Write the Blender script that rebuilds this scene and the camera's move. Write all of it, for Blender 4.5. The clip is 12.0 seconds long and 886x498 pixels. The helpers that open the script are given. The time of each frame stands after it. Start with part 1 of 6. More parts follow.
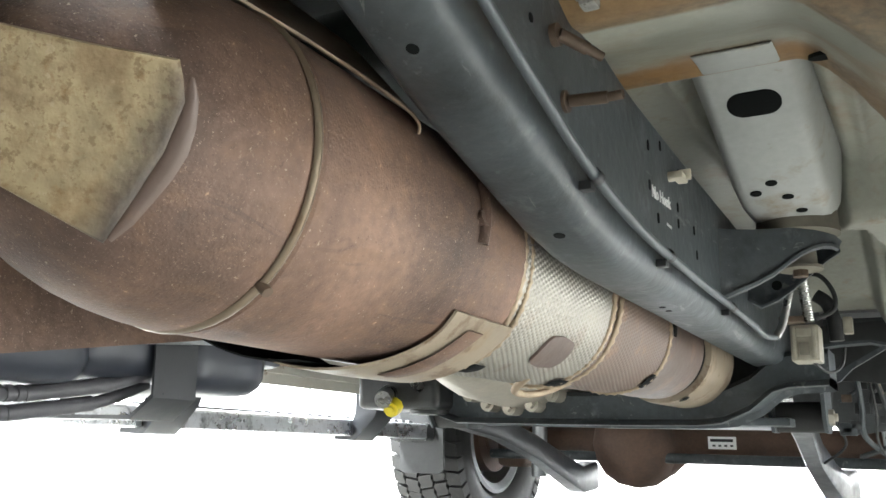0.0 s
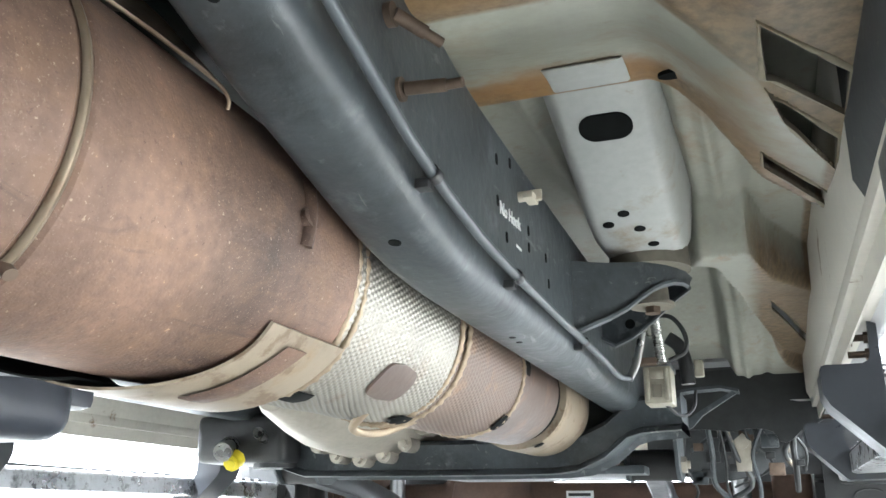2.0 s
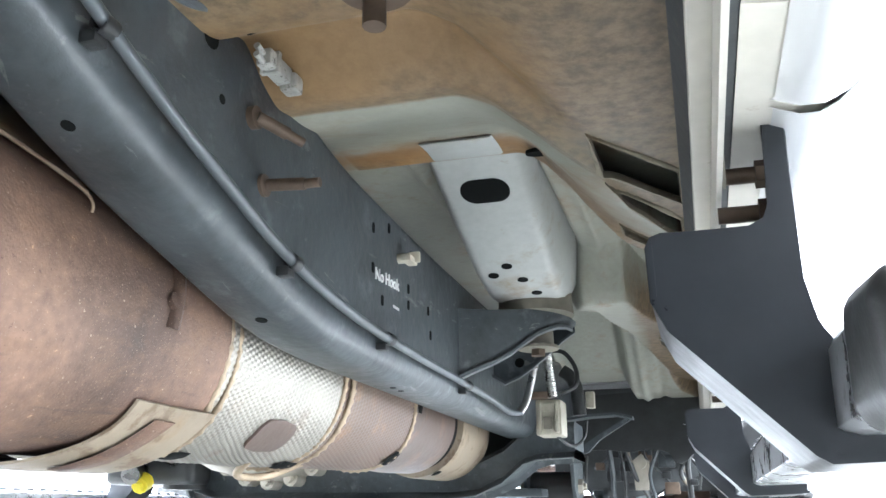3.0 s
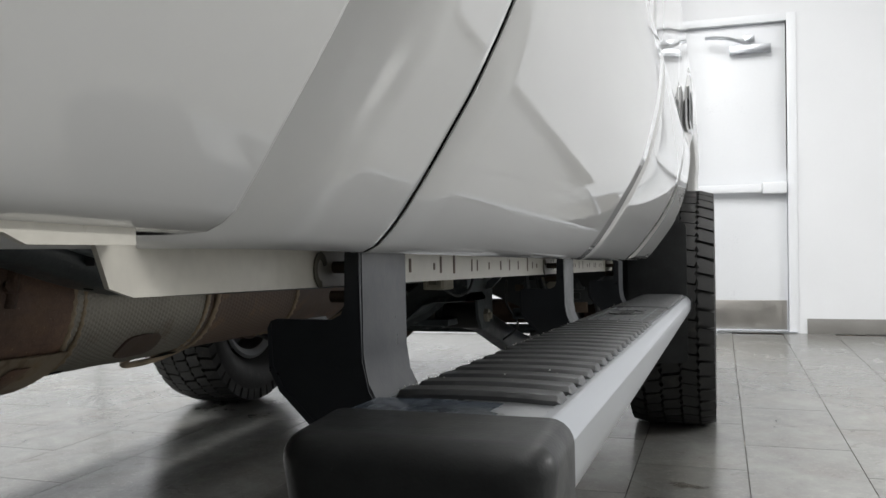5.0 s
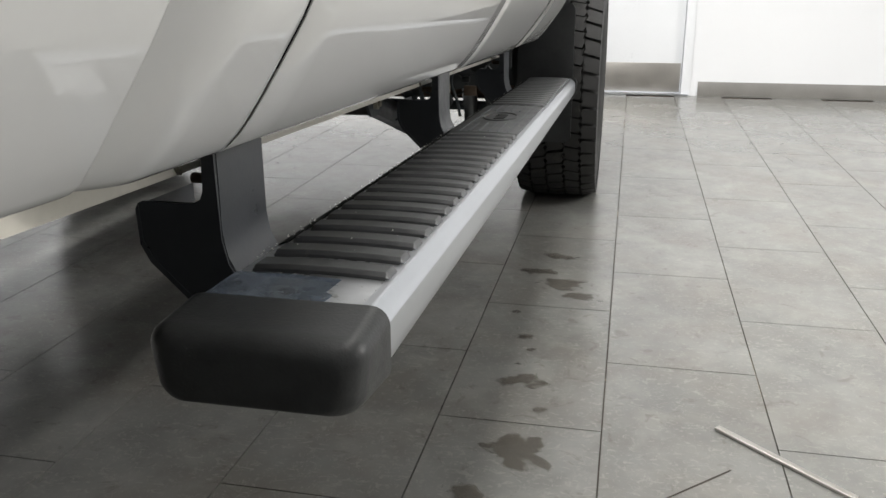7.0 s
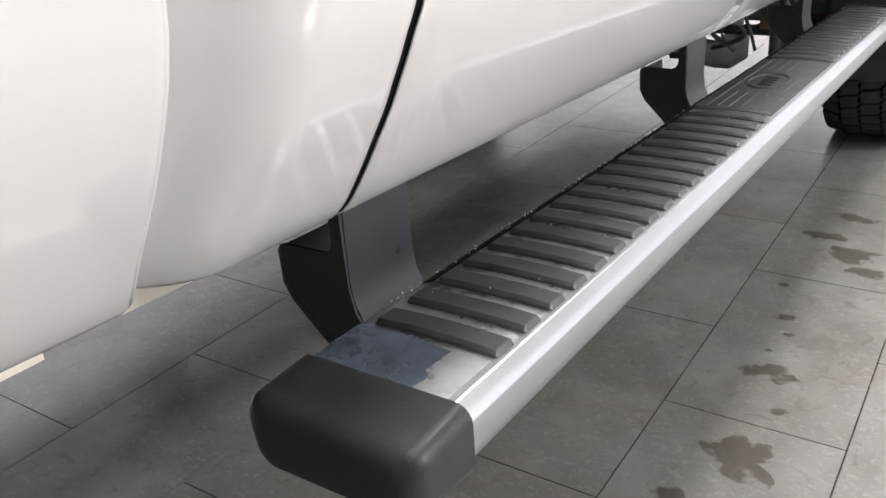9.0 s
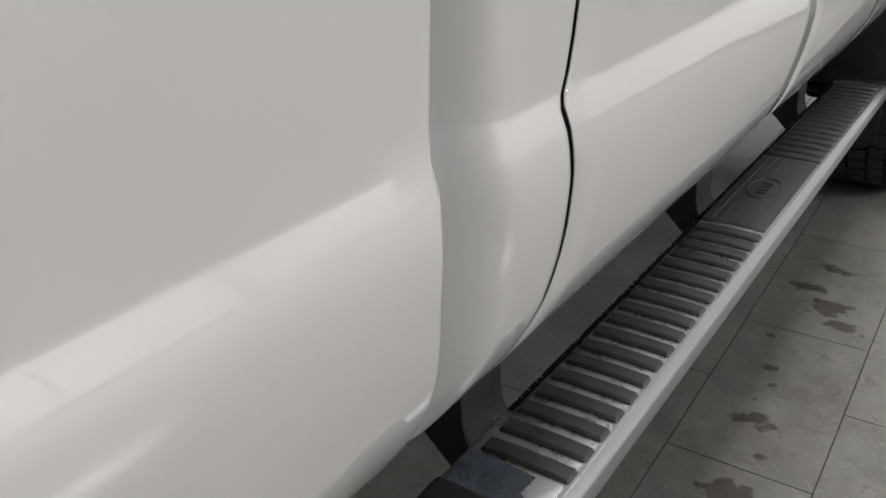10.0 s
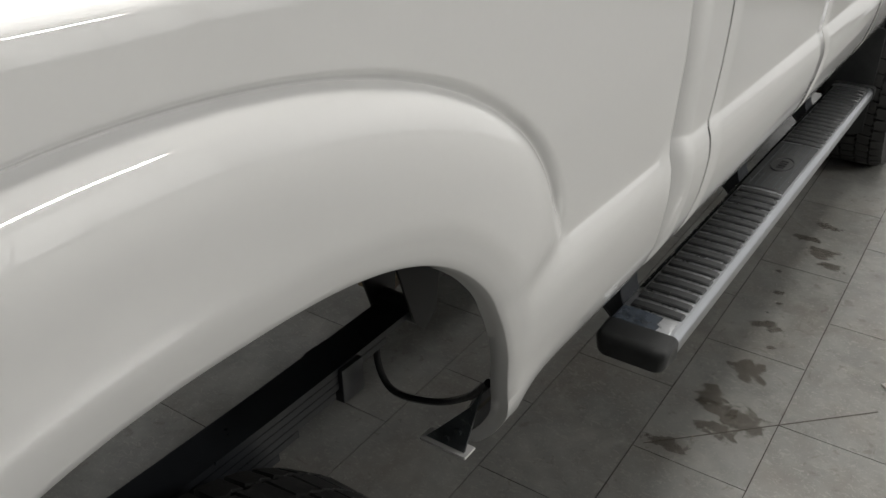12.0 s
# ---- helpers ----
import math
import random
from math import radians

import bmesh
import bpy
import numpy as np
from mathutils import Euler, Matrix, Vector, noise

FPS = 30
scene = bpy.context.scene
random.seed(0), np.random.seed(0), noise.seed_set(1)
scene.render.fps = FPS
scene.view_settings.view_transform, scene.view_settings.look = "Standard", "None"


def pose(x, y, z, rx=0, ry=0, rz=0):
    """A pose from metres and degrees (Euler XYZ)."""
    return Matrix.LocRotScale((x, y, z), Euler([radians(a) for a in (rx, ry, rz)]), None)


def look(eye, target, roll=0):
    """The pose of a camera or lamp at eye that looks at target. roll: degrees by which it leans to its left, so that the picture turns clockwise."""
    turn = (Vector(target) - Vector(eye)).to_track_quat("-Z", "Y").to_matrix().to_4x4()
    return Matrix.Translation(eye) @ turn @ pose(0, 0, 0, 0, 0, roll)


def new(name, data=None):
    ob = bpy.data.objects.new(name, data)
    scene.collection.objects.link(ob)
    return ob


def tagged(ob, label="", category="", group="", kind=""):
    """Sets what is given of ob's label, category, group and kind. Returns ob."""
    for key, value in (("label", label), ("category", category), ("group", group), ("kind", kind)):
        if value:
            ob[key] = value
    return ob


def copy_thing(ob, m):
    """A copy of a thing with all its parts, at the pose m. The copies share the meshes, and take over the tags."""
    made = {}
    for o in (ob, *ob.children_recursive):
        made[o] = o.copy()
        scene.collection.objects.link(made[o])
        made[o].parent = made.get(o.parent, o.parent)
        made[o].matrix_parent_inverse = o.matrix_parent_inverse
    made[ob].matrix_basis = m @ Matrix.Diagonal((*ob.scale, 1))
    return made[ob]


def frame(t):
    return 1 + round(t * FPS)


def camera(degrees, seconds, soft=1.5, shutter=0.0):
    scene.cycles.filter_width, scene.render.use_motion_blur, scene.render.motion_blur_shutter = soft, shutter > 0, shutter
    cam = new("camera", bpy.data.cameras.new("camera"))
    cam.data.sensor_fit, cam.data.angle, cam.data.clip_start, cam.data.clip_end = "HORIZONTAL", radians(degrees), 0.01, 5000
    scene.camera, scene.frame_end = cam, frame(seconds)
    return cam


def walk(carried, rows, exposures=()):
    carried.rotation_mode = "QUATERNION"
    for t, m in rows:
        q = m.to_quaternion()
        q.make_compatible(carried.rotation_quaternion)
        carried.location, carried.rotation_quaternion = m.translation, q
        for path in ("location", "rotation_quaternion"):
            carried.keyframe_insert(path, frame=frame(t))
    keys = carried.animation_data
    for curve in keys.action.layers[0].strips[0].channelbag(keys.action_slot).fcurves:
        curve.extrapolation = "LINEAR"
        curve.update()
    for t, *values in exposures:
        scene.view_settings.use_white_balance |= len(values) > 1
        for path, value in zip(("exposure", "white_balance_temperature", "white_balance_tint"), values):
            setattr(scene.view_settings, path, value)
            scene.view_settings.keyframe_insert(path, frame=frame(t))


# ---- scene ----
cam = camera(54.9, 12.0)
PATH = [
    (0, (0.701, -3.044, 0.491), (-0.263, -1.334, 0.871), 0.3),
    (0.5, (0.702, -3.059, 0.516), (-0.212, -1.334, 0.953), -0.0),
    (1, (0.706, -3.016, 0.499), (-0.174, -1.286, 0.981), -0.0),
    (1.5, (0.698, -2.973, 0.474), (-0.105, -1.211, 0.975), -0.3),
    (2, (0.692, -2.946, 0.464), (0.017, -1.136, 0.984), -0.6),
    (2.5, (0.715, -2.966, 0.477), (0.137, -1.125, 1.003), -0.6),
    (3, (0.785, -2.997, 0.518), (0.238, -1.142, 1.03), -0.5),
    (3.2, (0.828, -3.01, 0.543), (0.289, -1.147, 1.032), -0.5),
    (4.8, (1.096, -3.116, 0.688), (0.432, -1.23, 0.717), -0.7),
    (5, (1.095, -3.114, 0.708), (0.477, -1.212, 0.67), -1.1),
    (5.5, (1.101, -3.124, 0.732), (0.573, -1.2, 0.598), -1.0),
    (6, (1.121, -3.124, 0.756), (0.69, -1.185, 0.52), -0.8),
    (6.5, (1.139, -3.12, 0.78), (0.771, -1.223, 0.266), -0.4),
    (6.7, (1.152, -3.174, 0.812), (0.795, -1.294, 0.23), -0.1),
    (8.3, (1.265, -3.058, 0.865), (0.341, -1.422, 0.181), -3.9),
    (8.5, (1.276, -3.019, 0.885), (0.289, -1.429, 0.181), -4.1),
    (9, (1.287, -3.022, 0.946), (0.241, -1.534, 0.114), -4.2),
    (9.5, (1.267, -3.096, 1.063), (0.227, -1.632, 0.183), -3.3),
    (10, (1.313, -3.233, 1.296), (0.295, -1.776, 0.38), -2.5),
    (10.5, (1.366, -3.417, 1.401), (0.35, -1.99, 0.435), -1.9),
    (11, (1.37, -3.655, 1.509), (0.358, -2.243, 0.517), -1.7),
    (11.5, (1.384, -3.868, 1.589), (0.384, -2.458, 0.583), -1.5),
    (12, (1.431, -4.102, 1.658), (0.449, -2.669, 0.667), -0.6),
]
EXPOSURES = [(0, 3.65, 6300, 7), (1.0, 4.15, 6100, 8), (2.0, 4.1, 5950, 8), (2.5, 4.1, 5850, 9), (3.2, 4.25, 5650, 9), (4.2, 0.8, 6300, 10), (4.8, 0.12, 6400, 10), (5.5, 0.16, 6450, 10), (6.0, 0.04, 6500, 10), (6.5, 0.22, 6550, 10),
             (8.3, 0.92, 6600, 13), (9.0, 1.06, 6600, 16), (9.6, 0.6, 6650, 16), (10.0, -0.2, 6600, 13), (10.4, -0.35, 6550, 11), (11.2, -0.2, 6600, 11), (12, -0.2, 6650, 10)]
walk(cam, [(t, look(eye, target, roll)) for t, eye, target, roll in PATH], EXPOSURES)


# ---------- light ----------
world = bpy.data.worlds.new("world")
scene.world = world
world.use_nodes = True
world.node_tree.nodes["Background"].inputs[0].default_value = (0.80, 0.87, 1.0, 1)
world.node_tree.nodes["Background"].inputs[1].default_value = 0.3


def area_lamp(name, where, size_x, size_y, power, color=(1, 1, 1), target=None):
    data = bpy.data.lights.new(name, "AREA")
    data.shape, data.size, data.size_y, data.energy, data.color = "RECTANGLE", size_x, size_y, power, color
    ob = new(name, data)
    ob.matrix_world = look(where, target or (where[0], where[1] + 0.001, where[2] - 1))
    return ob


LAMPS = [(-2.4, -5.0, 36), (-2.4, -1.8, 120), (-2.4, 1.0, 55), (6.2, -4.4, 25), (6.2, -1.0, 255)]
for lx, ly, watts in LAMPS:
    area_lamp("ceiling_light_glow", (lx, ly, 3.52), 0.55, 2.2, watts, (1.0, 0.985, 0.955))
FILL_PANEL = (0.65, -1.6, 1.5, 5.2)  # broad fill light added overhead, itself unseen: centre and size
GLOW_FIELD = (-3.2, 2.7, 0.12, 3.2)  # glowing fill area added in the unseen east wall: y and z range
area_lamp("ceiling_panel_glow", (FILL_PANEL[0], FILL_PANEL[1], 3.52), FILL_PANEL[2], FILL_PANEL[3], 190, (1.0, 0.985, 0.955))


# ---------- materials ----------
def mat(name, color, rough=0.5, metal=0.0, vary=0.12, scale=8.0, bump=0.0, bump_scale=60.0, spots=None, spot_scale=12.0,
        spot_at=0.55, coat=0.0, island=0.0, rough_vary=0.1, fine=90.0, spec=0.5, soft=0.08, rings=0.0, coat_rough=0.04):
    """A surface with variation at two scales, optional spots of a second colour and fine relief."""
    m = bpy.data.materials.new(name)
    m.use_nodes = True
    nt = m.node_tree
    n, l = nt.nodes, nt.links
    b = n["Principled BSDF"]
    b.inputs["Metallic"].default_value = metal
    b.inputs["Specular IOR Level"].default_value = spec
    b.inputs["Coat Weight"].default_value = coat
    b.inputs["Coat Roughness"].default_value = coat_rough
    b.inputs["Coat IOR"].default_value = 1.95 if coat_rough < 0.03 else 1.5
    tc = n.new("ShaderNodeTexCoord")
    big = n.new("ShaderNodeTexNoise")
    big.inputs["Scale"].default_value, big.inputs["Detail"].default_value = scale, 6
    small = n.new("ShaderNodeTexNoise")
    small.inputs["Scale"].default_value, small.inputs["Detail"].default_value = fine, 4
    l.new(tc.outputs["Object"], big.inputs["Vector"])
    l.new(tc.outputs["Object"], small.inputs["Vector"])
    mixf = n.new("ShaderNodeMath")
    mixf.operation = "MULTIPLY_ADD"
    mixf.inputs[1].default_value = 0.35
    l.new(small.outputs["Fac"], mixf.inputs[0])
    sub = n.new("ShaderNodeMath")
    sub.operation = "MULTIPLY"
    sub.inputs[1].default_value = 0.65
    l.new(big.outputs["Fac"], sub.inputs[0])
    l.new(sub.outputs[0], mixf.inputs[2])
    ramp = n.new("ShaderNodeValToRGB")
    c = Vector(color)
    ramp.color_ramp.elements[0].position, ramp.color_ramp.elements[1].position = 0.33, 0.67
    ramp.color_ramp.elements[0].color = (*[max(0, v * (1 - vary)) for v in c], 1)
    ramp.color_ramp.elements[1].color = (*[min(1, v * (1 + vary)) for v in c], 1)
    l.new(mixf.outputs[0], ramp.inputs["Fac"])
    out = ramp.outputs["Color"]
    if spots:
        for k, (sc, sp) in enumerate(((spot_scale, spots), (spot_scale * 4.3, spots))):
            s = n.new("ShaderNodeTexNoise")
            s.inputs["Scale"].default_value, s.inputs["Detail"].default_value = sc, 8
            s.inputs["Roughness"].default_value = 0.65
            l.new(tc.outputs["Object"], s.inputs["Vector"])
            r = n.new("ShaderNodeValToRGB")
            at = spot_at + 0.05 * k
            r.color_ramp.elements[0].position, r.color_ramp.elements[1].position = at, min(0.98, at + soft)
            l.new(s.outputs["Fac"], r.inputs["Fac"])
            mx = n.new("ShaderNodeMix")
            mx.data_type = "RGBA"
            l.new(r.outputs["Color"], mx.inputs["Factor"])
            l.new(out, mx.inputs["A"])
            mx.inputs["B"].default_value = (*sp, 1)
            out = mx.outputs["Result"]
    if rings:
        # heat bands round the canister
        sep, com = n.new("ShaderNodeSeparateXYZ"), n.new("ShaderNodeCombineXYZ")
        band = n.new("ShaderNodeTexNoise")
        band.inputs["Scale"].default_value, band.inputs["Detail"].default_value = 9.0, 3
        l.new(tc.outputs["Object"], sep.inputs[0])
        add = n.new("ShaderNodeMath")
        add.operation = "MULTIPLY_ADD"
        add.inputs[1].default_value = 0.05
        l.new(big.outputs["Fac"], add.inputs[0])
        l.new(sep.outputs["Y"], add.inputs[2])
        l.new(add.outputs[0], com.inputs[0])
        l.new(com.outputs[0], band.inputs["Vector"])
        br = n.new("ShaderNodeValToRGB")
        br.color_ramp.elements[0].position, br.color_ramp.elements[1].position = 0.36, 0.62
        br.color_ramp.elements[0].color = (1 - rings, 1 - rings, 1 - rings * 0.9, 1)
        br.color_ramp.elements[1].color = (1 + rings, 1 + rings * 0.9, 1 + rings * 0.8, 1)
        l.new(band.outputs["Fac"], br.inputs["Fac"])
        mu = n.new("ShaderNodeMix")
        mu.data_type, mu.blend_type = "RGBA", "MULTIPLY"
        mu.inputs["Factor"].default_value = 1.0
        l.new(out, mu.inputs["A"])
        l.new(br.outputs["Color"], mu.inputs["B"])
        out = mu.outputs["Result"]
    if island:
        info = n.new("ShaderNodeObjectInfo")
        hs = n.new("ShaderNodeHueSaturation")
        mr = n.new("ShaderNodeMapRange")
        mr.inputs["To Min"].default_value, mr.inputs["To Max"].default_value = 1 - island, 1 + island
        l.new(info.outputs["Random"], mr.inputs["Value"])
        l.new(mr.outputs["Result"], hs.inputs["Value"])
        l.new(out, hs.inputs["Color"])
        out = hs.outputs["Color"]
    l.new(out, b.inputs["Base Color"])
    rr = n.new("ShaderNodeMapRange")
    rr.inputs["From Min"].default_value, rr.inputs["From Max"].default_value = 0.3, 0.7
    rr.inputs["To Min"].default_value, rr.inputs["To Max"].default_value = max(0.02, rough - rough_vary), min(1, rough + rough_vary)
    l.new(mixf.outputs[0], rr.inputs["Value"])
    l.new(rr.outputs["Result"], b.inputs["Roughness"])
    if bump:
        bn = n.new("ShaderNodeTexNoise")
        bn.inputs["Scale"].default_value, bn.inputs["Detail"].default_value = bump_scale, 5
        l.new(tc.outputs["Object"], bn.inputs["Vector"])
        bp = n.new("ShaderNodeBump")
        bp.inputs["Strength"].default_value, bp.inputs["Distance"].default_value = bump, 0.004
        l.new(bn.outputs["Fac"], bp.inputs["Height"])
        l.new(bp.outputs["Normal"], b.inputs["Normal"])
    return m


WHITE = mat("white_paint", (0.735, 0.737, 0.735), 0.45, vary=0.012, scale=2, coat=1.0, rough_vary=0.03, spec=0.2, coat_rough=0.012)
SILL = mat("dirty_white_sill", (0.62, 0.595, 0.53), 0.38, vary=0.10, scale=7, spots=(0.25, 0.17, 0.10), spot_scale=11, spot_at=0.635, soft=0.06)
PRIMER = mat("grey_primer", (0.43, 0.445, 0.43), 0.42, vary=0.12, scale=6, spots=(0.29, 0.21, 0.12), spot_scale=6, spot_at=0.585, soft=0.14, bump=0.1)
RUSTY = mat("rust_stained_steel", (0.25, 0.222, 0.160), 0.6, vary=0.22, scale=9, spots=(0.27, 0.16, 0.07), spot_scale=7.0, spot_at=0.58, soft=0.16, bump=0.2, bump_scale=120)
FRAME = mat("frame_black", (0.048, 0.057, 0.063), 0.40, vary=0.35, scale=12, spots=(0.12, 0.135, 0.145), spot_scale=20, spot_at=0.575, soft=0.14, bump=0.3, bump_scale=55)
BRACKET = mat("black_powder_coat", (0.026, 0.029, 0.034), 0.36, spec=0.45, vary=0.12, scale=20, bump=0.03, bump_scale=300)
PLASTIC = mat("black_plastic", (0.030, 0.0315, 0.0325), 0.40, spec=0.36, vary=0.2, scale=30, bump=0.08, bump_scale=350, spots=(0.09, 0.09, 0.09), spot_scale=60, spot_at=0.745, soft=0.02)
RIB = mat("tread_rubber", (0.034, 0.036, 0.039), 0.38, spec=0.9, vary=0.3, scale=25, spots=(0.10, 0.105, 0.11), spot_scale=22, spot_at=0.66, soft=0.10)
ALU = mat("brushed_aluminium", (0.56, 0.582, 0.615), 0.31, 1.0, vary=0.03, scale=6, rough_vary=0.03)
DIRTYALU = mat("dull_aluminium", (0.58, 0.593, 0.615), 0.31, 0.92, vary=0.14, scale=18, spots=(0.17, 0.175, 0.18), spot_scale=14, spot_at=0.56, soft=0.12)
RUBBER = mat("tyre_rubber", (0.016, 0.016, 0.016), 0.62, vary=0.25, scale=14, bump=0.15, bump_scale=120, spots=(0.06, 0.056, 0.05), spot_scale=10, spot_at=0.6, soft=0.2)
RIM = mat("wheel_metal", (0.30, 0.31, 0.32), 0.4, 0.8, vary=0.15, scale=12)
DPF = mat("heat_browned_steel", (0.145, 0.094, 0.070), 0.58, 0.15, vary=0.45, scale=5.5, spots=(0.36, 0.24, 0.155), spot_scale=120, spot_at=0.66, soft=0.05, bump=0.20, bump_scale=380, fine=120, spec=0.35, rings=0.42)
CREAMSTEEL = mat("cream_scorched_steel", (0.25, 0.205, 0.15), 0.5, 0.15, vary=0.18, scale=12, spots=(0.24, 0.17, 0.10), spot_scale=20, spot_at=0.58, soft=0.15, bump=0.15)
DPF2 = mat("heat_greyed_steel", (0.105, 0.074, 0.060), 0.42, 0.1, vary=0.14, scale=9, bump=0.12, bump_scale=80)
TAN = mat("tan_scorched_steel", (0.285, 0.225, 0.13), 0.60, 0.05, vary=0.35, scale=7, spots=(0.21, 0.135, 0.06), spot_scale=120, spot_at=0.56, soft=0.14, bump=0.3, bump_scale=180)
KNIT = mat("woven_heat_cover", (0.315, 0.298, 0.26), 0.40, 0.6, vary=0.15, scale=10, spots=(0.27, 0.20, 0.14), spot_scale=8, spot_at=0.60, soft=0.25)
KNIT2 = mat("browned_woven_cover", (0.15, 0.107, 0.083), 0.5, 0.15, vary=0.2, scale=10)
ROPE = mat("tan_braided_seam", (0.36, 0.285, 0.20), 0.6, 0.3, vary=0.25, scale=40, bump=0.3, bump_scale=200)
STRAP = mat("pale_steel_strap", (0.235, 0.185, 0.13), 0.4, 0.5, vary=0.15, scale=20)
TANK = mat("grey_plastic_tank", (0.036, 0.041, 0.056), 0.42, vary=0.15, scale=6, bump=0.05)
AXLE = mat("rusty_cast_iron", (0.118, 0.073, 0.053), 0.7, 0.1, vary=0.3, scale=9, spots=(0.07, 0.055, 0.05), spot_scale=5, spot_at=0.55, soft=0.2, bump=0.35)
CAST = mat("cast_aluminium", (0.42, 0.39, 0.33), 0.5, 0.5, vary=0.18, scale=9, bump=0.2)
STEEL = mat("bright_steel", (0.42, 0.42, 0.41), 0.3, 1.0, vary=0.1, scale=30)
BOLT = mat("rusted_bolt", (0.135, 0.098, 0.072), 0.6, 0.4, vary=0.3, scale=60)
LINE = mat("coated_line", (0.095, 0.108, 0.118), 0.4, 0.2, vary=0.12, scale=25)
CONDUIT = mat("ribbed_conduit", (0.105, 0.105, 0.115), 0.5, vary=0.2, scale=20)
DARK = mat("dark_cavity", (0.006, 0.007, 0.007), 0.8, vary=0.3, scale=10, spec=0.1)
INKWHITE = mat("white_ink", (0.75, 0.75, 0.75), 0.5, vary=0.05)
BLOCK = mat("grimy_cream_plastic", (0.33, 0.31, 0.25), 0.5, vary=0.25, scale=25)
DULLCLIP = mat("dirty_grey_plastic", (0.36, 0.36, 0.335), 0.5, vary=0.3, scale=60, spots=(0.12, 0.11, 0.10), spot_scale=90, spot_at=0.56, soft=0.08)
CREAM = mat("cream_plastic", (0.55, 0.51, 0.41), 0.45, vary=0.1, scale=30)
YELLOW = mat("yellow_plastic", (0.75, 0.62, 0.03), 0.4, vary=0.06, scale=30)
CHROME = mat("chrome", (0.75, 0.75, 0.76), 0.08, 1.0, vary=0.03, rough_vary=0.03)
GLASS_DARK = mat("tinted_glass", (0.02, 0.025, 0.025), 0.06, vary=0.05, rough_vary=0.02, coat=1.0)
GREYWALL = mat("grey_wall_paint", (0.50, 0.50, 0.50), 0.55, vary=0.04, scale=2.5, bump=0.05, bump_scale=140)
WALL = mat("white_wall_paint", (0.69, 0.70, 0.72), 0.55, vary=0.015, scale=2.5, bump=0.05, bump_scale=140)
UNSEEN_BACK = mat("dark_grey_back_wall", (0.055, 0.057, 0.06), 0.5, vary=0.1, scale=3)
DOOR = mat("white_door_paint", (0.72, 0.735, 0.76), 0.35, vary=0.02, scale=3, bump=0.04)
SKIRT = mat("grey_skirting", (0.17, 0.165, 0.155), 0.4, vary=0.1, scale=8)
KICK = mat("brushed_kick_plate", (0.52, 0.50, 0.47), 0.38, 1.0, vary=0.06, scale=10)
TILE = mat("grey_slate_tile", (0.178, 0.179, 0.170), 0.22, vary=0.2, scale=3.0, bump=0.04, bump_scale=60, island=0.05, rough_vary=0.04, fine=14)
GROUT = mat("dark_grout", (0.04, 0.031, 0.025), 0.8, vary=0.3, scale=12, spots=(0.20, 0.165, 0.12), spot_scale=2.6, spot_at=0.56, soft=0.05)
STAIN = mat("brown_dried_stain", (0.102, 0.091, 0.076), 0.22, vary=0.25, scale=18, rough_vary=0.04)


def fleck(m, color, scale, at, soft, amount, bend=0.0, stretch=1.0):
    """Scatters pale or dark worn flecks over a surface."""
    n, l = m.node_tree.nodes, m.node_tree.links
    b = n["Principled BSDF"]
    was = b.inputs["Base Color"].links[0].from_socket
    tc = n.new("ShaderNodeTexCoord")
    mp = n.new("ShaderNodeMapping")
    mp.inputs["Scale"].default_value = (1, stretch, 1)
    mp.inputs["Rotation"].default_value = (0, 0, 0.7)
    info = n.new("ShaderNodeObjectInfo")
    add = n.new("ShaderNodeVectorMath")
    l.new(tc.outputs["Object"], add.inputs[0])
    l.new(info.outputs["Location"], add.inputs[1])
    l.new(add.outputs[0], mp.inputs["Vector"])
    s = n.new("ShaderNodeTexNoise")
    s.inputs["Scale"].default_value, s.inputs["Detail"].default_value, s.inputs["Roughness"].default_value = scale, 6, 0.62
    s.inputs["Distortion"].default_value = bend
    l.new(mp.outputs[0], s.inputs["Vector"])
    r = n.new("ShaderNodeMapRange")
    r.inputs["From Min"].default_value, r.inputs["From Max"].default_value, r.inputs["To Max"].default_value = at, at + soft, amount
    l.new(s.outputs["Fac"], r.inputs["Value"])
    mx = n.new("ShaderNodeMix")
    mx.data_type = "RGBA"
    l.new(r.outputs["Result"], mx.inputs["Factor"])
    l.new(was, mx.inputs["A"])
    mx.inputs["B"].default_value = (*color, 1)
    l.new(mx.outputs["Result"], b.inputs["Base Color"])




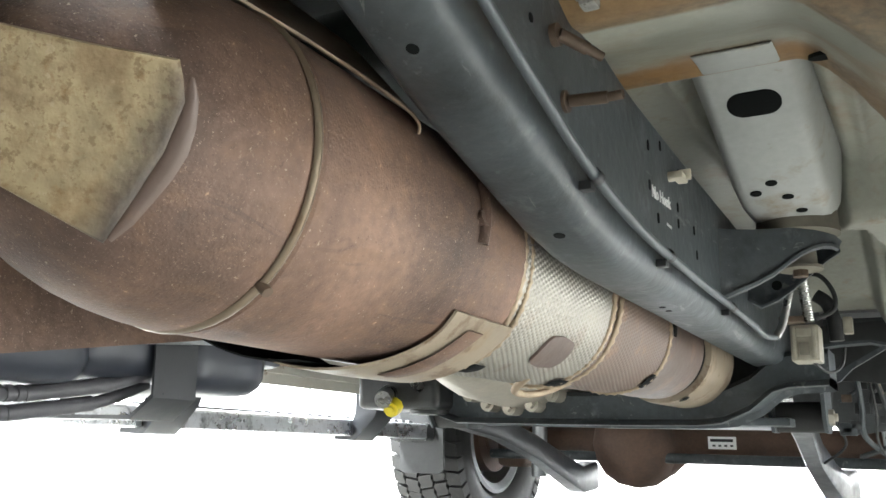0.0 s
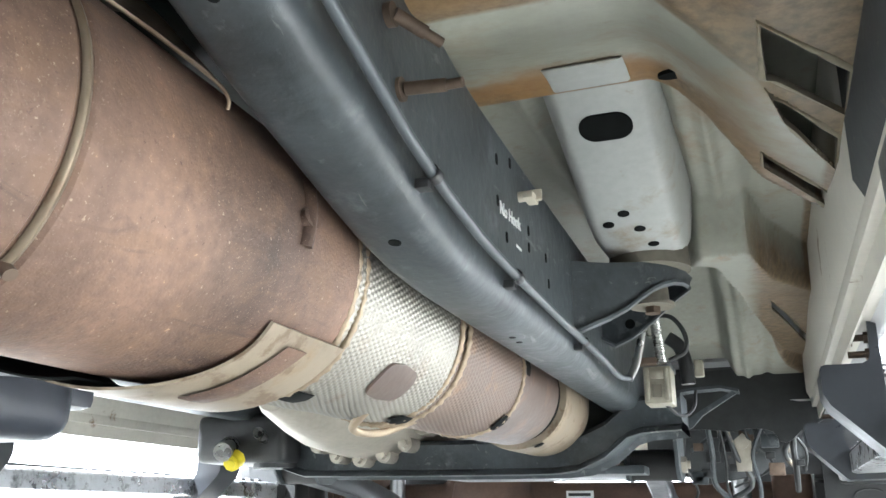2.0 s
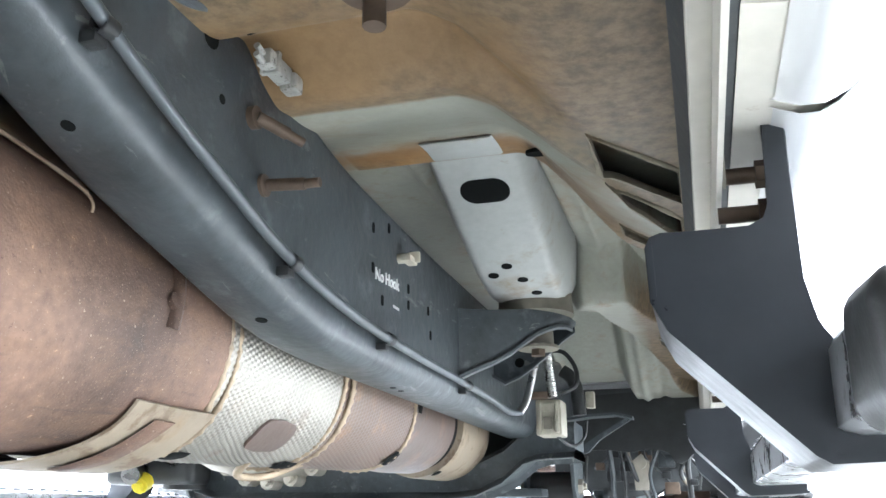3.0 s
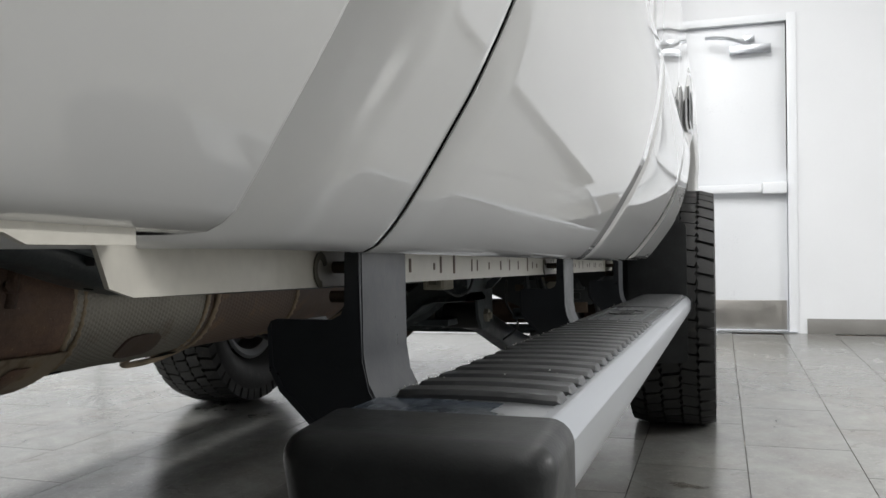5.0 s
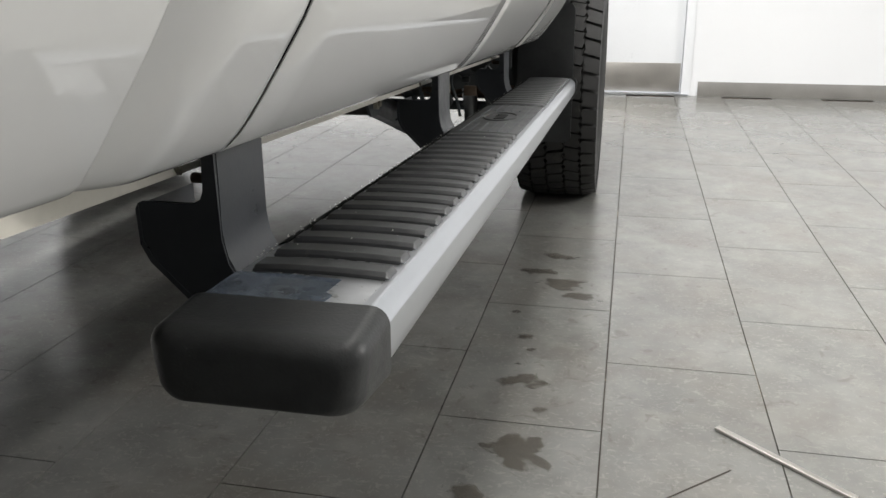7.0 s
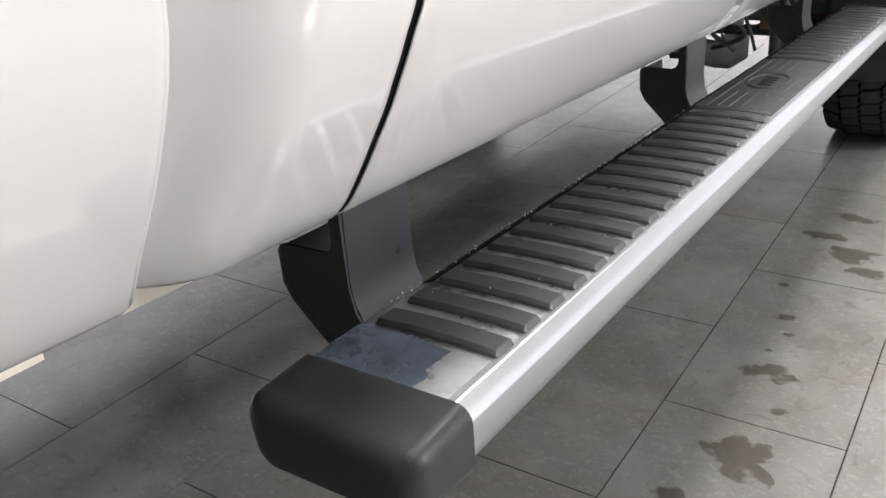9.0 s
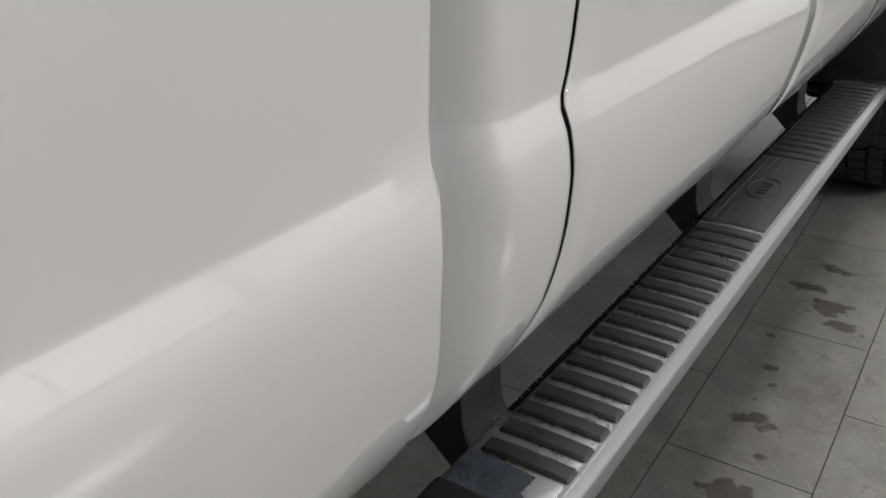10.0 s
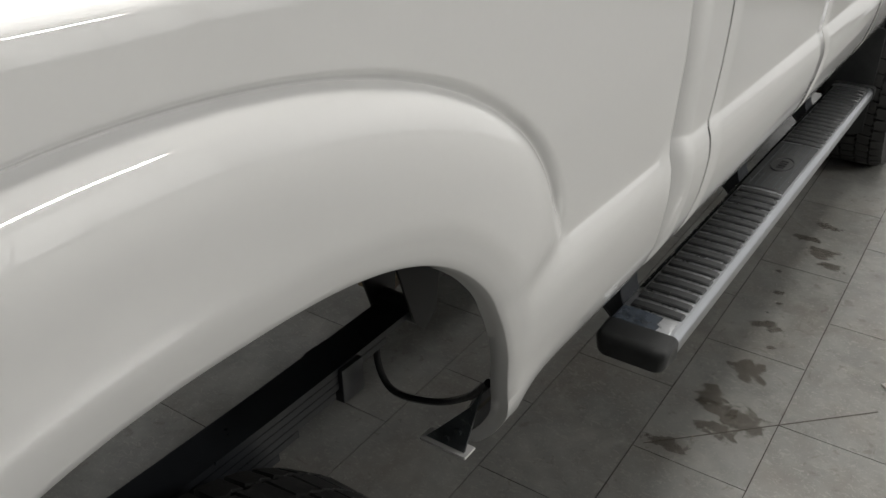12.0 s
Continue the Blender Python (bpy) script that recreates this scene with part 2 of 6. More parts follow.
def zone(m, color, centre, half, soft, amount):
    """A patch of stain or painted shade on the pressed floor with an uneven border, mirrored on both sides."""
    n, l = m.node_tree.nodes, m.node_tree.links
    b = n["Principled BSDF"]
    was = b.inputs["Base Color"].links[0].from_socket
    tc = n.new("ShaderNodeTexCoord")
    nz = n.new("ShaderNodeTexNoise")
    nz.inputs["Scale"].default_value, nz.inputs["Detail"].default_value, nz.inputs["Roughness"].default_value = 11, 7, 0.65
    l.new(tc.outputs["Object"], nz.inputs["Vector"])
    sep = n.new("ShaderNodeSeparateXYZ")
    l.new(tc.outputs["Object"], sep.inputs[0])

    def math_node(op, a, c):
        q = n.new("ShaderNodeMath")
        q.operation = op
        for k, v in enumerate((a, c)):
            if isinstance(v, (int, float)):
                q.inputs[k].default_value = v
            else:
                l.new(v, q.inputs[k])
        return q.outputs[0]

    dx = math_node("SUBTRACT", math_node("ABSOLUTE", math_node("SUBTRACT", math_node("ABSOLUTE", sep.outputs["X"], 0), centre[0]), 0), half[0])
    dy = math_node("SUBTRACT", math_node("ABSOLUTE", math_node("SUBTRACT", sep.outputs["Y"], centre[1]), 0), half[1])
    d = math_node("ADD", math_node("MAXIMUM", dx, dy), math_node("MULTIPLY", math_node("SUBTRACT", nz.outputs["Fac"], 0.5), 0.22))
    r = n.new("ShaderNodeMapRange")
    r.inputs["From Min"].default_value, r.inputs["From Max"].default_value = 0.0, soft
    r.inputs["To Min"].default_value, r.inputs["To Max"].default_value = amount, 0.0
    l.new(d, r.inputs["Value"])
    mx = n.new("ShaderNodeMix")
    mx.data_type = "RGBA"
    l.new(r.outputs["Result"], mx.inputs["Factor"])
    l.new(was, mx.inputs["A"])
    mx.inputs["B"].default_value = (*color, 1)
    l.new(mx.outputs["Result"], b.inputs["Base Color"])


def stained(m, layer, color, dark):
    """Rust and road dirt where the sheet's stain layer says so, broken up by noise."""
    n, l = m.node_tree.nodes, m.node_tree.links
    b = n["Principled BSDF"]
    was = b.inputs["Base Color"].links[0].from_socket
    at, tc = n.new("ShaderNodeAttribute"), n.new("ShaderNodeTexCoord")
    at.attribute_name = layer
    big, fine = n.new("ShaderNodeTexNoise"), n.new("ShaderNodeTexNoise")
    for q, sc in ((big, 9.0), (fine, 75.0)):
        q.inputs["Scale"].default_value, q.inputs["Detail"].default_value, q.inputs["Roughness"].default_value = sc, 7, 0.65
        l.new(tc.outputs["Object"], q.inputs["Vector"])
    ad = n.new("ShaderNodeMath")
    ad.operation = "MULTIPLY_ADD"
    ad.inputs[1].default_value = 0.9
    l.new(big.outputs["Fac"], ad.inputs[0])
    l.new(at.outputs["Fac"], ad.inputs[2])
    r = n.new("ShaderNodeMapRange")
    r.inputs["From Min"].default_value, r.inputs["From Max"].default_value, r.inputs["To Max"].default_value = 0.70, 1.15, 0.95
    l.new(ad.outputs[0], r.inputs["Value"])
    ramp = n.new("ShaderNodeValToRGB")
    ramp.color_ramp.elements[0].position, ramp.color_ramp.elements[1].position = 0.36, 0.62
    ramp.color_ramp.elements[0].color, ramp.color_ramp.elements[1].color = (*dark, 1), (*color, 1)
    l.new(fine.outputs["Fac"], ramp.inputs["Fac"])
    mx = n.new("ShaderNodeMix")
    mx.data_type = "RGBA"
    l.new(r.outputs["Result"], mx.inputs["Factor"])
    l.new(was, mx.inputs["A"])
    l.new(ramp.outputs["Color"], mx.inputs["B"])
    l.new(mx.outputs["Result"], b.inputs["Base Color"])


def ragged(m, scale, at, soft, most=1.0, rim=0.0):
    """Lets a thin film break up into patches."""
    n, l = m.node_tree.nodes, m.node_tree.links
    b = n["Principled BSDF"]
    tc = n.new("ShaderNodeTexCoord")
    s = n.new("ShaderNodeTexNoise")
    s.inputs["Scale"].default_value, s.inputs["Detail"].default_value, s.inputs["Roughness"].default_value = scale, (4 if rim else 8), (0.5 if rim else 0.7)
    r = n.new("ShaderNodeMapRange")
    r.inputs["From Min"].default_value, r.inputs["From Max"].default_value = at, at + soft
    l.new(tc.outputs["Object"], s.inputs["Vector"])
    r.inputs["To Max"].default_value = most
    fac = s.outputs["Fac"]
    if rim:
        # thinner towards the outline
        mp = n.new("ShaderNodeMapping")
        mp.inputs["Location"].default_value, mp.inputs["Scale"].default_value = (-1, -1, 0), (2, 2, 0)
        l.new(tc.outputs["Generated"], mp.inputs["Vector"])
        le = n.new("ShaderNodeVectorMath")
        le.operation = "LENGTH"
        l.new(mp.outputs[0], le.inputs[0])
        ma = n.new("ShaderNodeMath")
        ma.operation = "MULTIPLY_ADD"
        ma.inputs[1].default_value = -rim
        l.new(le.outputs["Value"], ma.inputs[0])
        l.new(fac, ma.inputs[2])
        fac = ma.outputs[0]
    l.new(fac, r.inputs["Value"])
    l.new(r.outputs["Result"], b.inputs["Alpha"])


ragged(STAIN, 30, 0.16, 0.12, 0.6, 0.36)
FILM = mat("blue_protective_film", (0.085, 0.105, 0.135), 0.16, 0.0, vary=0.3, scale=20, spec=0.35, rough_vary=0.05)
ragged(FILM, 26, 0.30, 0.18, 0.9)
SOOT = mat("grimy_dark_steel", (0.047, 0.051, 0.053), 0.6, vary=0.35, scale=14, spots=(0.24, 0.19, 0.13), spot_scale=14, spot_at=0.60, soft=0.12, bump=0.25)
# Dark tone that stands in for shade on the inner cab floor
SHADE_PAN = mat("shade_dark_pan", (0.022, 0.030, 0.026), 0.55, vary=0.4, scale=10, bump=0.2, bump_scale=70)
OLDRUBBER = mat("dusty_rubber", (0.19, 0.175, 0.14), 0.7, vary=0.25, scale=20, bump=0.2)
SPECK = mat("white_debris", (0.7, 0.69, 0.66), 0.7, vary=0.1)
GREYPAN = mat("grey_pressed_pan", (0.335, 0.34, 0.288), 0.42, vary=0.16, scale=5, spots=(0.27, 0.20, 0.12), spot_scale=5, spot_at=0.56, soft=0.18, bump=0.12, bump_scale=90)
CEIL = mat("ceiling_white", (0.85, 0.85, 0.84), 0.7, vary=0.03, scale=4)
RED = mat("red_letters", (0.75, 0.03, 0.05), 0.4, vary=0.03)
SIGNW = mat("white_sign", (0.85, 0.85, 0.85), 0.4, vary=0.02)

fleck(RIB, (0.085, 0.09, 0.095), 55, 0.60, 0.10, 0.4, 0.2, 0.3)
fleck(DIRTYALU, (0.12, 0.12, 0.115), 32, 0.58, 0.08, 0.6, 0.8)
fleck(PLASTIC, (0.10, 0.10, 0.10), 190, 0.70, 0.03, 0.6, 0.5)
fleck(TAN, (0.17, 0.105, 0.045), 75, 0.50, 0.16, 0.4)
fleck(TAN, (0.14, 0.085, 0.036), 200, 0.55, 0.07, 0.6)
fleck(TAN, (0.40, 0.33, 0.22), 150, 0.60, 0.07, 0.5)
fleck(TAN, (0.17, 0.10, 0.04), 28, 0.52, 0.12, 0.5)
fleck(TAN, (0.14, 0.10, 0.068), 7, 0.50, 0.2, 0.6)
fleck(STRAP, (0.16, 0.095, 0.05), 22, 0.54, 0.12, 0.7)
fleck(CREAMSTEEL, (0.13, 0.08, 0.045), 26, 0.57, 0.08, 0.7)
fleck(KNIT, (0.17, 0.12, 0.075), 14, 0.58, 0.12, 0.6)
fleck(DPF2, (0.17, 0.10, 0.06), 16, 0.56, 0.10, 0.6)
fleck(KNIT2, (0.24, 0.15, 0.08), 18, 0.58, 0.10, 0.6)
fleck(DPF, (0.055, 0.040, 0.033), 5.0, 0.50, 0.16, 0.6)
fleck(DPF, (0.19, 0.115, 0.072), 34, 0.52, 0.12, 0.42, 0.6, 0.5)
fleck(DPF, (0.062, 0.045, 0.040), 22, 0.58, 0.08, 0.5, 1.2, 0.35)
fleck(DPF, (0.21, 0.13, 0.080), 9.0, 0.60, 0.12, 0.4)
fleck(DPF, (0.42, 0.33, 0.25), 260, 0.65, 0.04, 0.65)
fleck(DPF, (0.30, 0.22, 0.165), 620, 0.60, 0.05, 0.5)
fleck(DPF, (0.07, 0.04, 0.03), 230, 0.64, 0.05, 0.5)
fleck(FRAME, (0.17, 0.18, 0.175), 26, 0.63, 0.03, 0.7, 1.5, 0.3)
fleck(FRAME, (0.012, 0.016, 0.018), 7, 0.54, 0.12, 0.45)
fleck(GREYPAN, (0.26, 0.165, 0.08), 8, 0.60, 0.14, 0.6)
fleck(GREYPAN, (0.22, 0.18, 0.12), 24, 0.62, 0.12, 0.5)
fleck(PRIMER, (0.26, 0.18, 0.10), 14, 0.62, 0.14, 0.5)
fleck(RUSTY, (0.20, 0.165, 0.11), 60, 0.52, 0.12, 0.45)
fleck(RUSTY, (0.06, 0.04, 0.024), 45, 0.62, 0.10, 0.5)
stained(TAN, "burn", (0.085, 0.068, 0.055), (0.050, 0.042, 0.037))
stained(GREYPAN, "rust", (0.25, 0.175, 0.095), (0.12, 0.078, 0.042))
zone(GREYPAN, (0.30, 0.18, 0.075), (0.33, -2.44), (0.33, 0.03), 0.06, 0.6)
zone(GREYPAN, (0.31, 0.165, 0.055), (0.50, -2.095), (0.12, 0.012), 0.045, 0.7)
# olive-dark band: shade of the beam's front wall put into the colour
zone(GREYPAN, (0.13, 0.13, 0.095), (0.40, -2.24), (0.30, 0.03), 0.09, 0.55)
zone(GREYPAN, (0.24, 0.15, 0.07), (0.68, -2.07), (0.012, 0.12), 0.05, 0.6)
fleck(TILE, (0.151, 0.136, 0.118), 3.1, 0.46, 0.22, 0.525)
fleck(TILE, (0.275, 0.271, 0.25), 5.5, 0.52, 0.2, 0.375, 0.6)
fleck(TILE, (0.288, 0.284, 0.262), 30, 0.565, 0.07, 0.375, 2.2, 1.8)
fleck(TILE, (0.269, 0.262, 0.243), 62, 0.575, 0.07, 0.285, 2.0, 0.6)
fleck(TILE, (0.102, 0.092, 0.079), 17, 0.60, 0.08, 0.413, 1.2)
fleck(TILE, (0.32, 0.314, 0.288), 90, 0.66, 0.05, 0.375, 1.0)


def glow(name, color, strength):
    m = bpy.data.materials.new(name)
    m.use_nodes = True
    e = m.node_tree.nodes["Principled BSDF"]
    e.inputs["Emission Color"].default_value = (*color, 1)
    e.inputs["Emission Strength"].default_value = strength
    return m


GLOW = glow("lamp_diffuser", (0.97, 0.99, 1.0), 6.0)
FILLGLOW = glow("pane_fill_glow", (0.95, 0.98, 1.0), 0.28)
SOFTGLOW = glow("fill_diffuser", (1.0, 0.99, 0.97), 1.2)


# ---------- mesh helpers ----------
RAKE, LIFT = 0.0413, 0.0059  # the truck stands nose down by this slope


def smooth_all(bm, angle=40):
    for f in bm.faces:
        f.smooth = True
    lim = math.radians(angle)
    for e in bm.edges:
        if len(e.link_faces) == 2 and e.calc_face_angle(0) > lim:
            e.smooth = False


def finish(name, bm, material, rake=False, angle=40):
    bmesh.ops.remove_doubles(bm, verts=bm.verts, dist=0.00002)
    bmesh.ops.recalc_face_normals(bm, faces=bm.faces)
    if rake:
        for v in bm.verts:
            v.co.z -= RAKE * v.co.y + LIFT
    smooth_all(bm, angle)
    me = bpy.data.meshes.new(name)
    bm.to_mesh(me)
    bm.free()
    me.materials.append(material)
    return me


def thing(name, bm, material, label, category, kind="", group="", angle=40):
    return tagged(new(name, finish(name, bm, material, False, angle)), label, category, group, kind)


def part(name, bm, material, parent, label="", rake=True, angle=40):
    ob = new(name, finish(name, bm, material, rake, angle))
    ob.parent = parent
    return tagged(ob, label)


def box(bm, x0, x1, y0, y1, z0, z1, bevel=0.0, seg=2):
    r = bmesh.ops.create_cube(bm, size=1)
    vs = r["verts"]
    for v in vs:
        v.co = Vector(((x0 + x1) / 2 + v.co.x * (x1 - x0), (y0 + y1) / 2 + v.co.y * (y1 - y0), (z0 + z1) / 2 + v.co.z * (z1 - z0)))
    if bevel:
        es = list({e for v in vs for e in v.link_edges})
        bmesh.ops.bevel(bm, geom=es, offset=bevel, segments=seg, affect="EDGES", profile=0.6)
    return bm


def new_box(*a, **k):
    return box(bmesh.new(), *a, **k)


def loft(bm, rings, closed=True, caps=True, wrap=False):
    rows = [[bm.verts.new(p) for p in r] for r in rings]
    m = len(rows[0])
    pairs = list(zip(rows, rows[1:])) + ([(rows[-1], rows[0])] if wrap else [])
    for a, b in pairs:
        for i in range(m if closed else m - 1):
            j = (i + 1) % m
            bm.faces.new((a[i], a[j], b[j], b[i]))
    if caps and closed and not wrap:
        bm.faces.new(rows[0][::-1])
        bm.faces.new(rows[-1])
    return rows


def tube(bm, pts, r, n=10, closed=False, samples=6):
    """A round bar along smooth points."""
    P = [Vector(p) for p in pts]
    path = []
    for i in range(len(P) - 1):
        p0, p1, p2, p3 = P[max(i - 1, 0)], P[i], P[i + 1], P[min(i + 2, len(P) - 1)]
        for k in range(samples):
            t = k / samples
            path.append(0.5 * ((2 * p1) + (p2 - p0) * t + (2 * p0 - 5 * p1 + 4 * p2 - p3) * t * t + (3 * p1 - p0 - 3 * p2 + p3) * t ** 3))
    path.append(P[-1])
    rings = []
    side = None
    for i, p in enumerate(path):
        d = (path[min(i + 1, len(path) - 1)] - path[max(i - 1, 0)]).normalized()
        if side is None:
            side = d.orthogonal().normalized()
        side = (side - d * side.dot(d)).normalized()
        up = d.cross(side)
        rings.append([p + r * (math.cos(2 * math.pi * k / n) * side + math.sin(2 * math.pi * k / n) * up) for k in range(n)])
    loft(bm, rings)
    return bm


def new_tube(pts, r, n=10, samples=6):
    return tube(bmesh.new(), pts, r, n, samples=samples)


def revolve(bm, profile, centre, axis="y", n=48, a0=0.0, a1=360.0, uv=False):
    """Turns (along, radius) pairs round an axis through centre."""
    full = abs(a1 - a0) >= 359.9
    cnt = n if full else n + 1
    rings = []
    for s, r in profile:
        ring = []
        for k in range(cnt):
            a = math.radians(a0 + (a1 - a0) * k / n)
            c, d = r * math.cos(a), r * math.sin(a)
            if axis == "y":
                ring.append(Vector((centre[0] + c, s, centre[2] + d)))
            elif axis == "x":
                ring.append(Vector((s, centre[1] + c, centre[2] + d)))
            else:
                ring.append(Vector((centre[0] + c, centre[1] + d, s)))
        rings.append(ring)
    return loft(bm, rings, closed=full, caps=False)


def cyl(bm, p0, p1, r0, r1=None, n=16):
    p0, p1 = Vector(p0), Vector(p1)
    r1 = r0 if r1 is None else r1
    d = (p1 - p0).normalized()
    s = d.orthogonal().normalized()
    u = d.cross(s)
    rings = [[p + r * (math.cos(2 * math.pi * k / n) * s + math.sin(2 * math.pi * k / n) * u) for k in range(n)] for p, r in ((p0, r0), (p1, r1))]
    loft(bm, rings)
    return bm


def new_cyl(*a, **k):
    return cyl(bmesh.new(), *a, **k)


def plate(bm, outline, d0, d1, axis="y", bevel=0.0):
    """A flat outline pushed through from d0 to d1 along an axis."""
    def p(a, b, d):
        return {"y": (a, d, b), "x": (d, a, b), "z": (a, b, d)}[axis]
    v0 = [bm.verts.new(p(a, b, d0)) for a, b in outline]
    v1 = [bm.verts.new(p(a, b, d1)) for a, b in outline]
    f0, f1 = bm.faces.new(v0), bm.faces.new(v1[::-1])
    m = len(outline)
    for i in range(m):
        bm.faces.new((v0[i], v1[i], v1[(i + 1) % m], v0[(i + 1) % m]))
    if bevel:
        es = list({e for f in (f0, f1) for e in f.edges})
        bmesh.ops.bevel(bm, geom=es, offset=bevel, segments=2, affect="EDGES")
    return bm


def new_plate(*a, **k):
    return plate(bmesh.new(), *a, **k)


def round_rect(x0, x1, z0, z1, r, n=5):
    pts = []
    for cx, cz, a0 in ((x1 - r, z1 - r, 0), (x0 + r, z1 - r, 90), (x0 + r, z0 + r, 180), (x1 - r, z0 + r, 270)):
        for k in range(n + 1):
            a = math.radians(a0 + 90 * k / n)
            pts.append((cx + r * math.cos(a), cz + r * math.sin(a)))
    return pts


def lerp_table(table, v):
    if v <= table[0][0]:
        return table[0][1]
    for (a, p), (b, q) in zip(table, table[1:]):
        if v <= b:
            return p + (q - p) * (v - a) / (b - a)
    return table[-1][1]


def ease(t):
    t = min(1.0, max(0.0, t))
    return t * t * (3 - 2 * t)


def writing(name, text, size, m, parent, material, depth=0.0006):
    """Raised letters as a mesh, set by the matrix m (x along the line, y up)."""
    cu = bpy.data.curves.new(name, "FONT")
    cu.body, cu.size, cu.extrude, cu.align_x, cu.align_y = text, size, depth, "CENTER", "CENTER"
    tmp = bpy.data.objects.new(name, cu)
    scene.collection.objects.link(tmp)
    me = bpy.data.meshes.new_from_object(tmp.evaluated_get(bpy.context.evaluated_depsgraph_get()))
    bpy.data.objects.remove(tmp)
    me.transform(m)
    me.materials.clear()
    me.materials.append(material)
    ob = new(name, me)
    ob.parent = parent
    return ob

# ---------- the room ----------
FRONT = 2.945
FA = 0.13  # front axle
WEST, EAST, BACK, TOP = -4.8, 9.0, -10.5, 3.6

ground = thing("floor", new_box(WEST - 0.2, EAST + 0.2, BACK - 0.2, FRONT + 0.2, -0.2, -0.006), GROUT,
               "dark grouted floor slab of a bright garage bay", "floor", "structure")


def wall(name, x0, x1, y0, y1, z0, z1, label, material=None):
    return thing(name, new_box(x0, x1, y0, y1, z0, z1), material or WALL, label, "wall", "structure")


DX0, DX1, DTOP = 0.81, 1.575, 2.11
wall("wall_front", DX1, EAST, FRONT, FRONT + 0.15, -0.005, TOP, "plain white painted wall beside the exit door")
wall("wall_front_side", WEST, DX0, FRONT, FRONT + 0.15, -0.005, TOP, "plain white painted wall ahead of the truck")
wall("wall_over_door", DX0, DX1, FRONT, FRONT + 0.15, DTOP, TOP, "white painted wall above the exit door")
wall("wall_west", WEST - 0.15, WEST, BACK, FRONT, -0.005, TOP, "plain white painted side wall of the bay")
# Unseen east wall, toned grey to dim its reflection on the truck
wall("wall_east", EAST, EAST + 0.15, BACK, GLOW_FIELD[0] - 0.1, -0.005, TOP, "plain grey painted side wall of the bay", GREYWALL)
wall("wall_east_end", EAST, EAST + 0.15, GLOW_FIELD[1] + 0.1, FRONT, -0.005, TOP, "plain grey painted side wall of the bay", GREYWALL)
wall("wall_over_bay_door", EAST, EAST + 0.15, GLOW_FIELD[0] - 0.1, GLOW_FIELD[1] + 0.1, GLOW_FIELD[3] + 0.1, TOP, "grey painted wall above the added glowing door", GREYWALL)
# Made-up door: its glowing panes only add soft light from the side
glow_door = thing("door_2", new_box(EAST + 0.06, EAST + 0.12, GLOW_FIELD[0] - 0.1, GLOW_FIELD[1] + 0.1, 0.0, GLOW_FIELD[3] + 0.1), GREYWALL, "grey unseen door with glowing panes, added as side fill light", "door", "structure")
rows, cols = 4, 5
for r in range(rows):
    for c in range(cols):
        ya, yb = (GLOW_FIELD[0] + (GLOW_FIELD[1] - GLOW_FIELD[0]) * (c + q) / cols for q in (0.03, 0.97))
        za, zb = (GLOW_FIELD[2] + (GLOW_FIELD[3] - GLOW_FIELD[2]) * (r + q) / rows for q in (0.06, 0.94))
        part("pane", new_box(EAST + 0.045, EAST + 0.06, ya, yb, za, zb, 0.004), FILLGLOW, glow_door, rake=False)
# Unseen rear wall, added in a dark tone so little light returns from behind
thing("wall_back", new_box(WEST, EAST, BACK - 0.15, BACK, -0.005, TOP), UNSEEN_BACK, "dark grey unseen wall added to close the rear of the bay", "wall", "structure")
wall("wall_pier", 0.30, 0.795, FRONT - 0.26, FRONT - 0.003, -0.005, TOP, "white wall pier beside the exit door")
thing("ceiling", new_box(WEST - 0.15, EAST + 0.15, BACK - 0.15, FRONT + 0.15, TOP, TOP + 0.1), CEIL, "plain white ceiling with recessed lights", "ceiling", "structure")
bm = bmesh.new()
plate(bm, [(FRONT - 0.012, 0.0), (FRONT, 0.0), (FRONT, 0.098), (FRONT - 0.006, 0.098), (FRONT - 0.012, 0.09)], DX1 + 0.06, EAST, "x")
thing("baseboard", bm, SKIRT, "dark grey tile skirting along the white wall", "baseboard", "structure")
bm = bmesh.new()
box(bm, WEST, 0.30, FRONT - 0.012, FRONT, 0.0, 0.11, 0.002)
thing("baseboard_side", bm, WALL, "white skirting along the white wall", "baseboard", "structure")

# exit door with frame, closer, push bar and kick plate
door = new("door_1")
door.location = (DX0, FRONT, 0)
tagged(door, "white steel exit door with push bar, closed", "door", "", "structure")
door.matrix_world.identity()
door.location = (0, 0, 0)
bm = bmesh.new()
box(bm, DX1 - 0.05, DX1 + 0.008, FRONT - 0.012, FRONT + 0.12, 0.0, DTOP, 0.003)
box(bm, DX0, DX0 + 0.05, FRONT - 0.012, FRONT + 0.12, 0.0, DTOP, 0.003)
box(bm, DX0 + 0.05, DX1 - 0.05, FRONT - 0.012, FRONT + 0.12, DTOP - 0.05, DTOP, 0.003)
part("door_frame", bm, DOOR, door, "white painted steel frame", rake=False)
leaf = part("door_leaf", new_box(DX0 + 0.054, DX1 - 0.054, FRONT + 0.035, FRONT + 0.08, 0.012, DTOP - 0.054, 0.002), DOOR, door, rake=False)
part("kick_plate", new_box(DX0 + 0.07, DX1 - 0.06, FRONT + 0.031, FRONT + 0.034, 0.02, 0.215, 0.001), KICK, leaf, "brushed steel kick plate", rake=False)
part("threshold", new_box(DX0, DX1, FRONT - 0.03, FRONT + 0.12, 0.0, 0.012, 0.003), ALU, door, "aluminium threshold", rake=False)
bm = bmesh.new()
box(bm, DX0 + 0.06, DX1 - 0.21, FRONT - 0.045, FRONT + 0.0, 0.935, 0.99, 0.012)
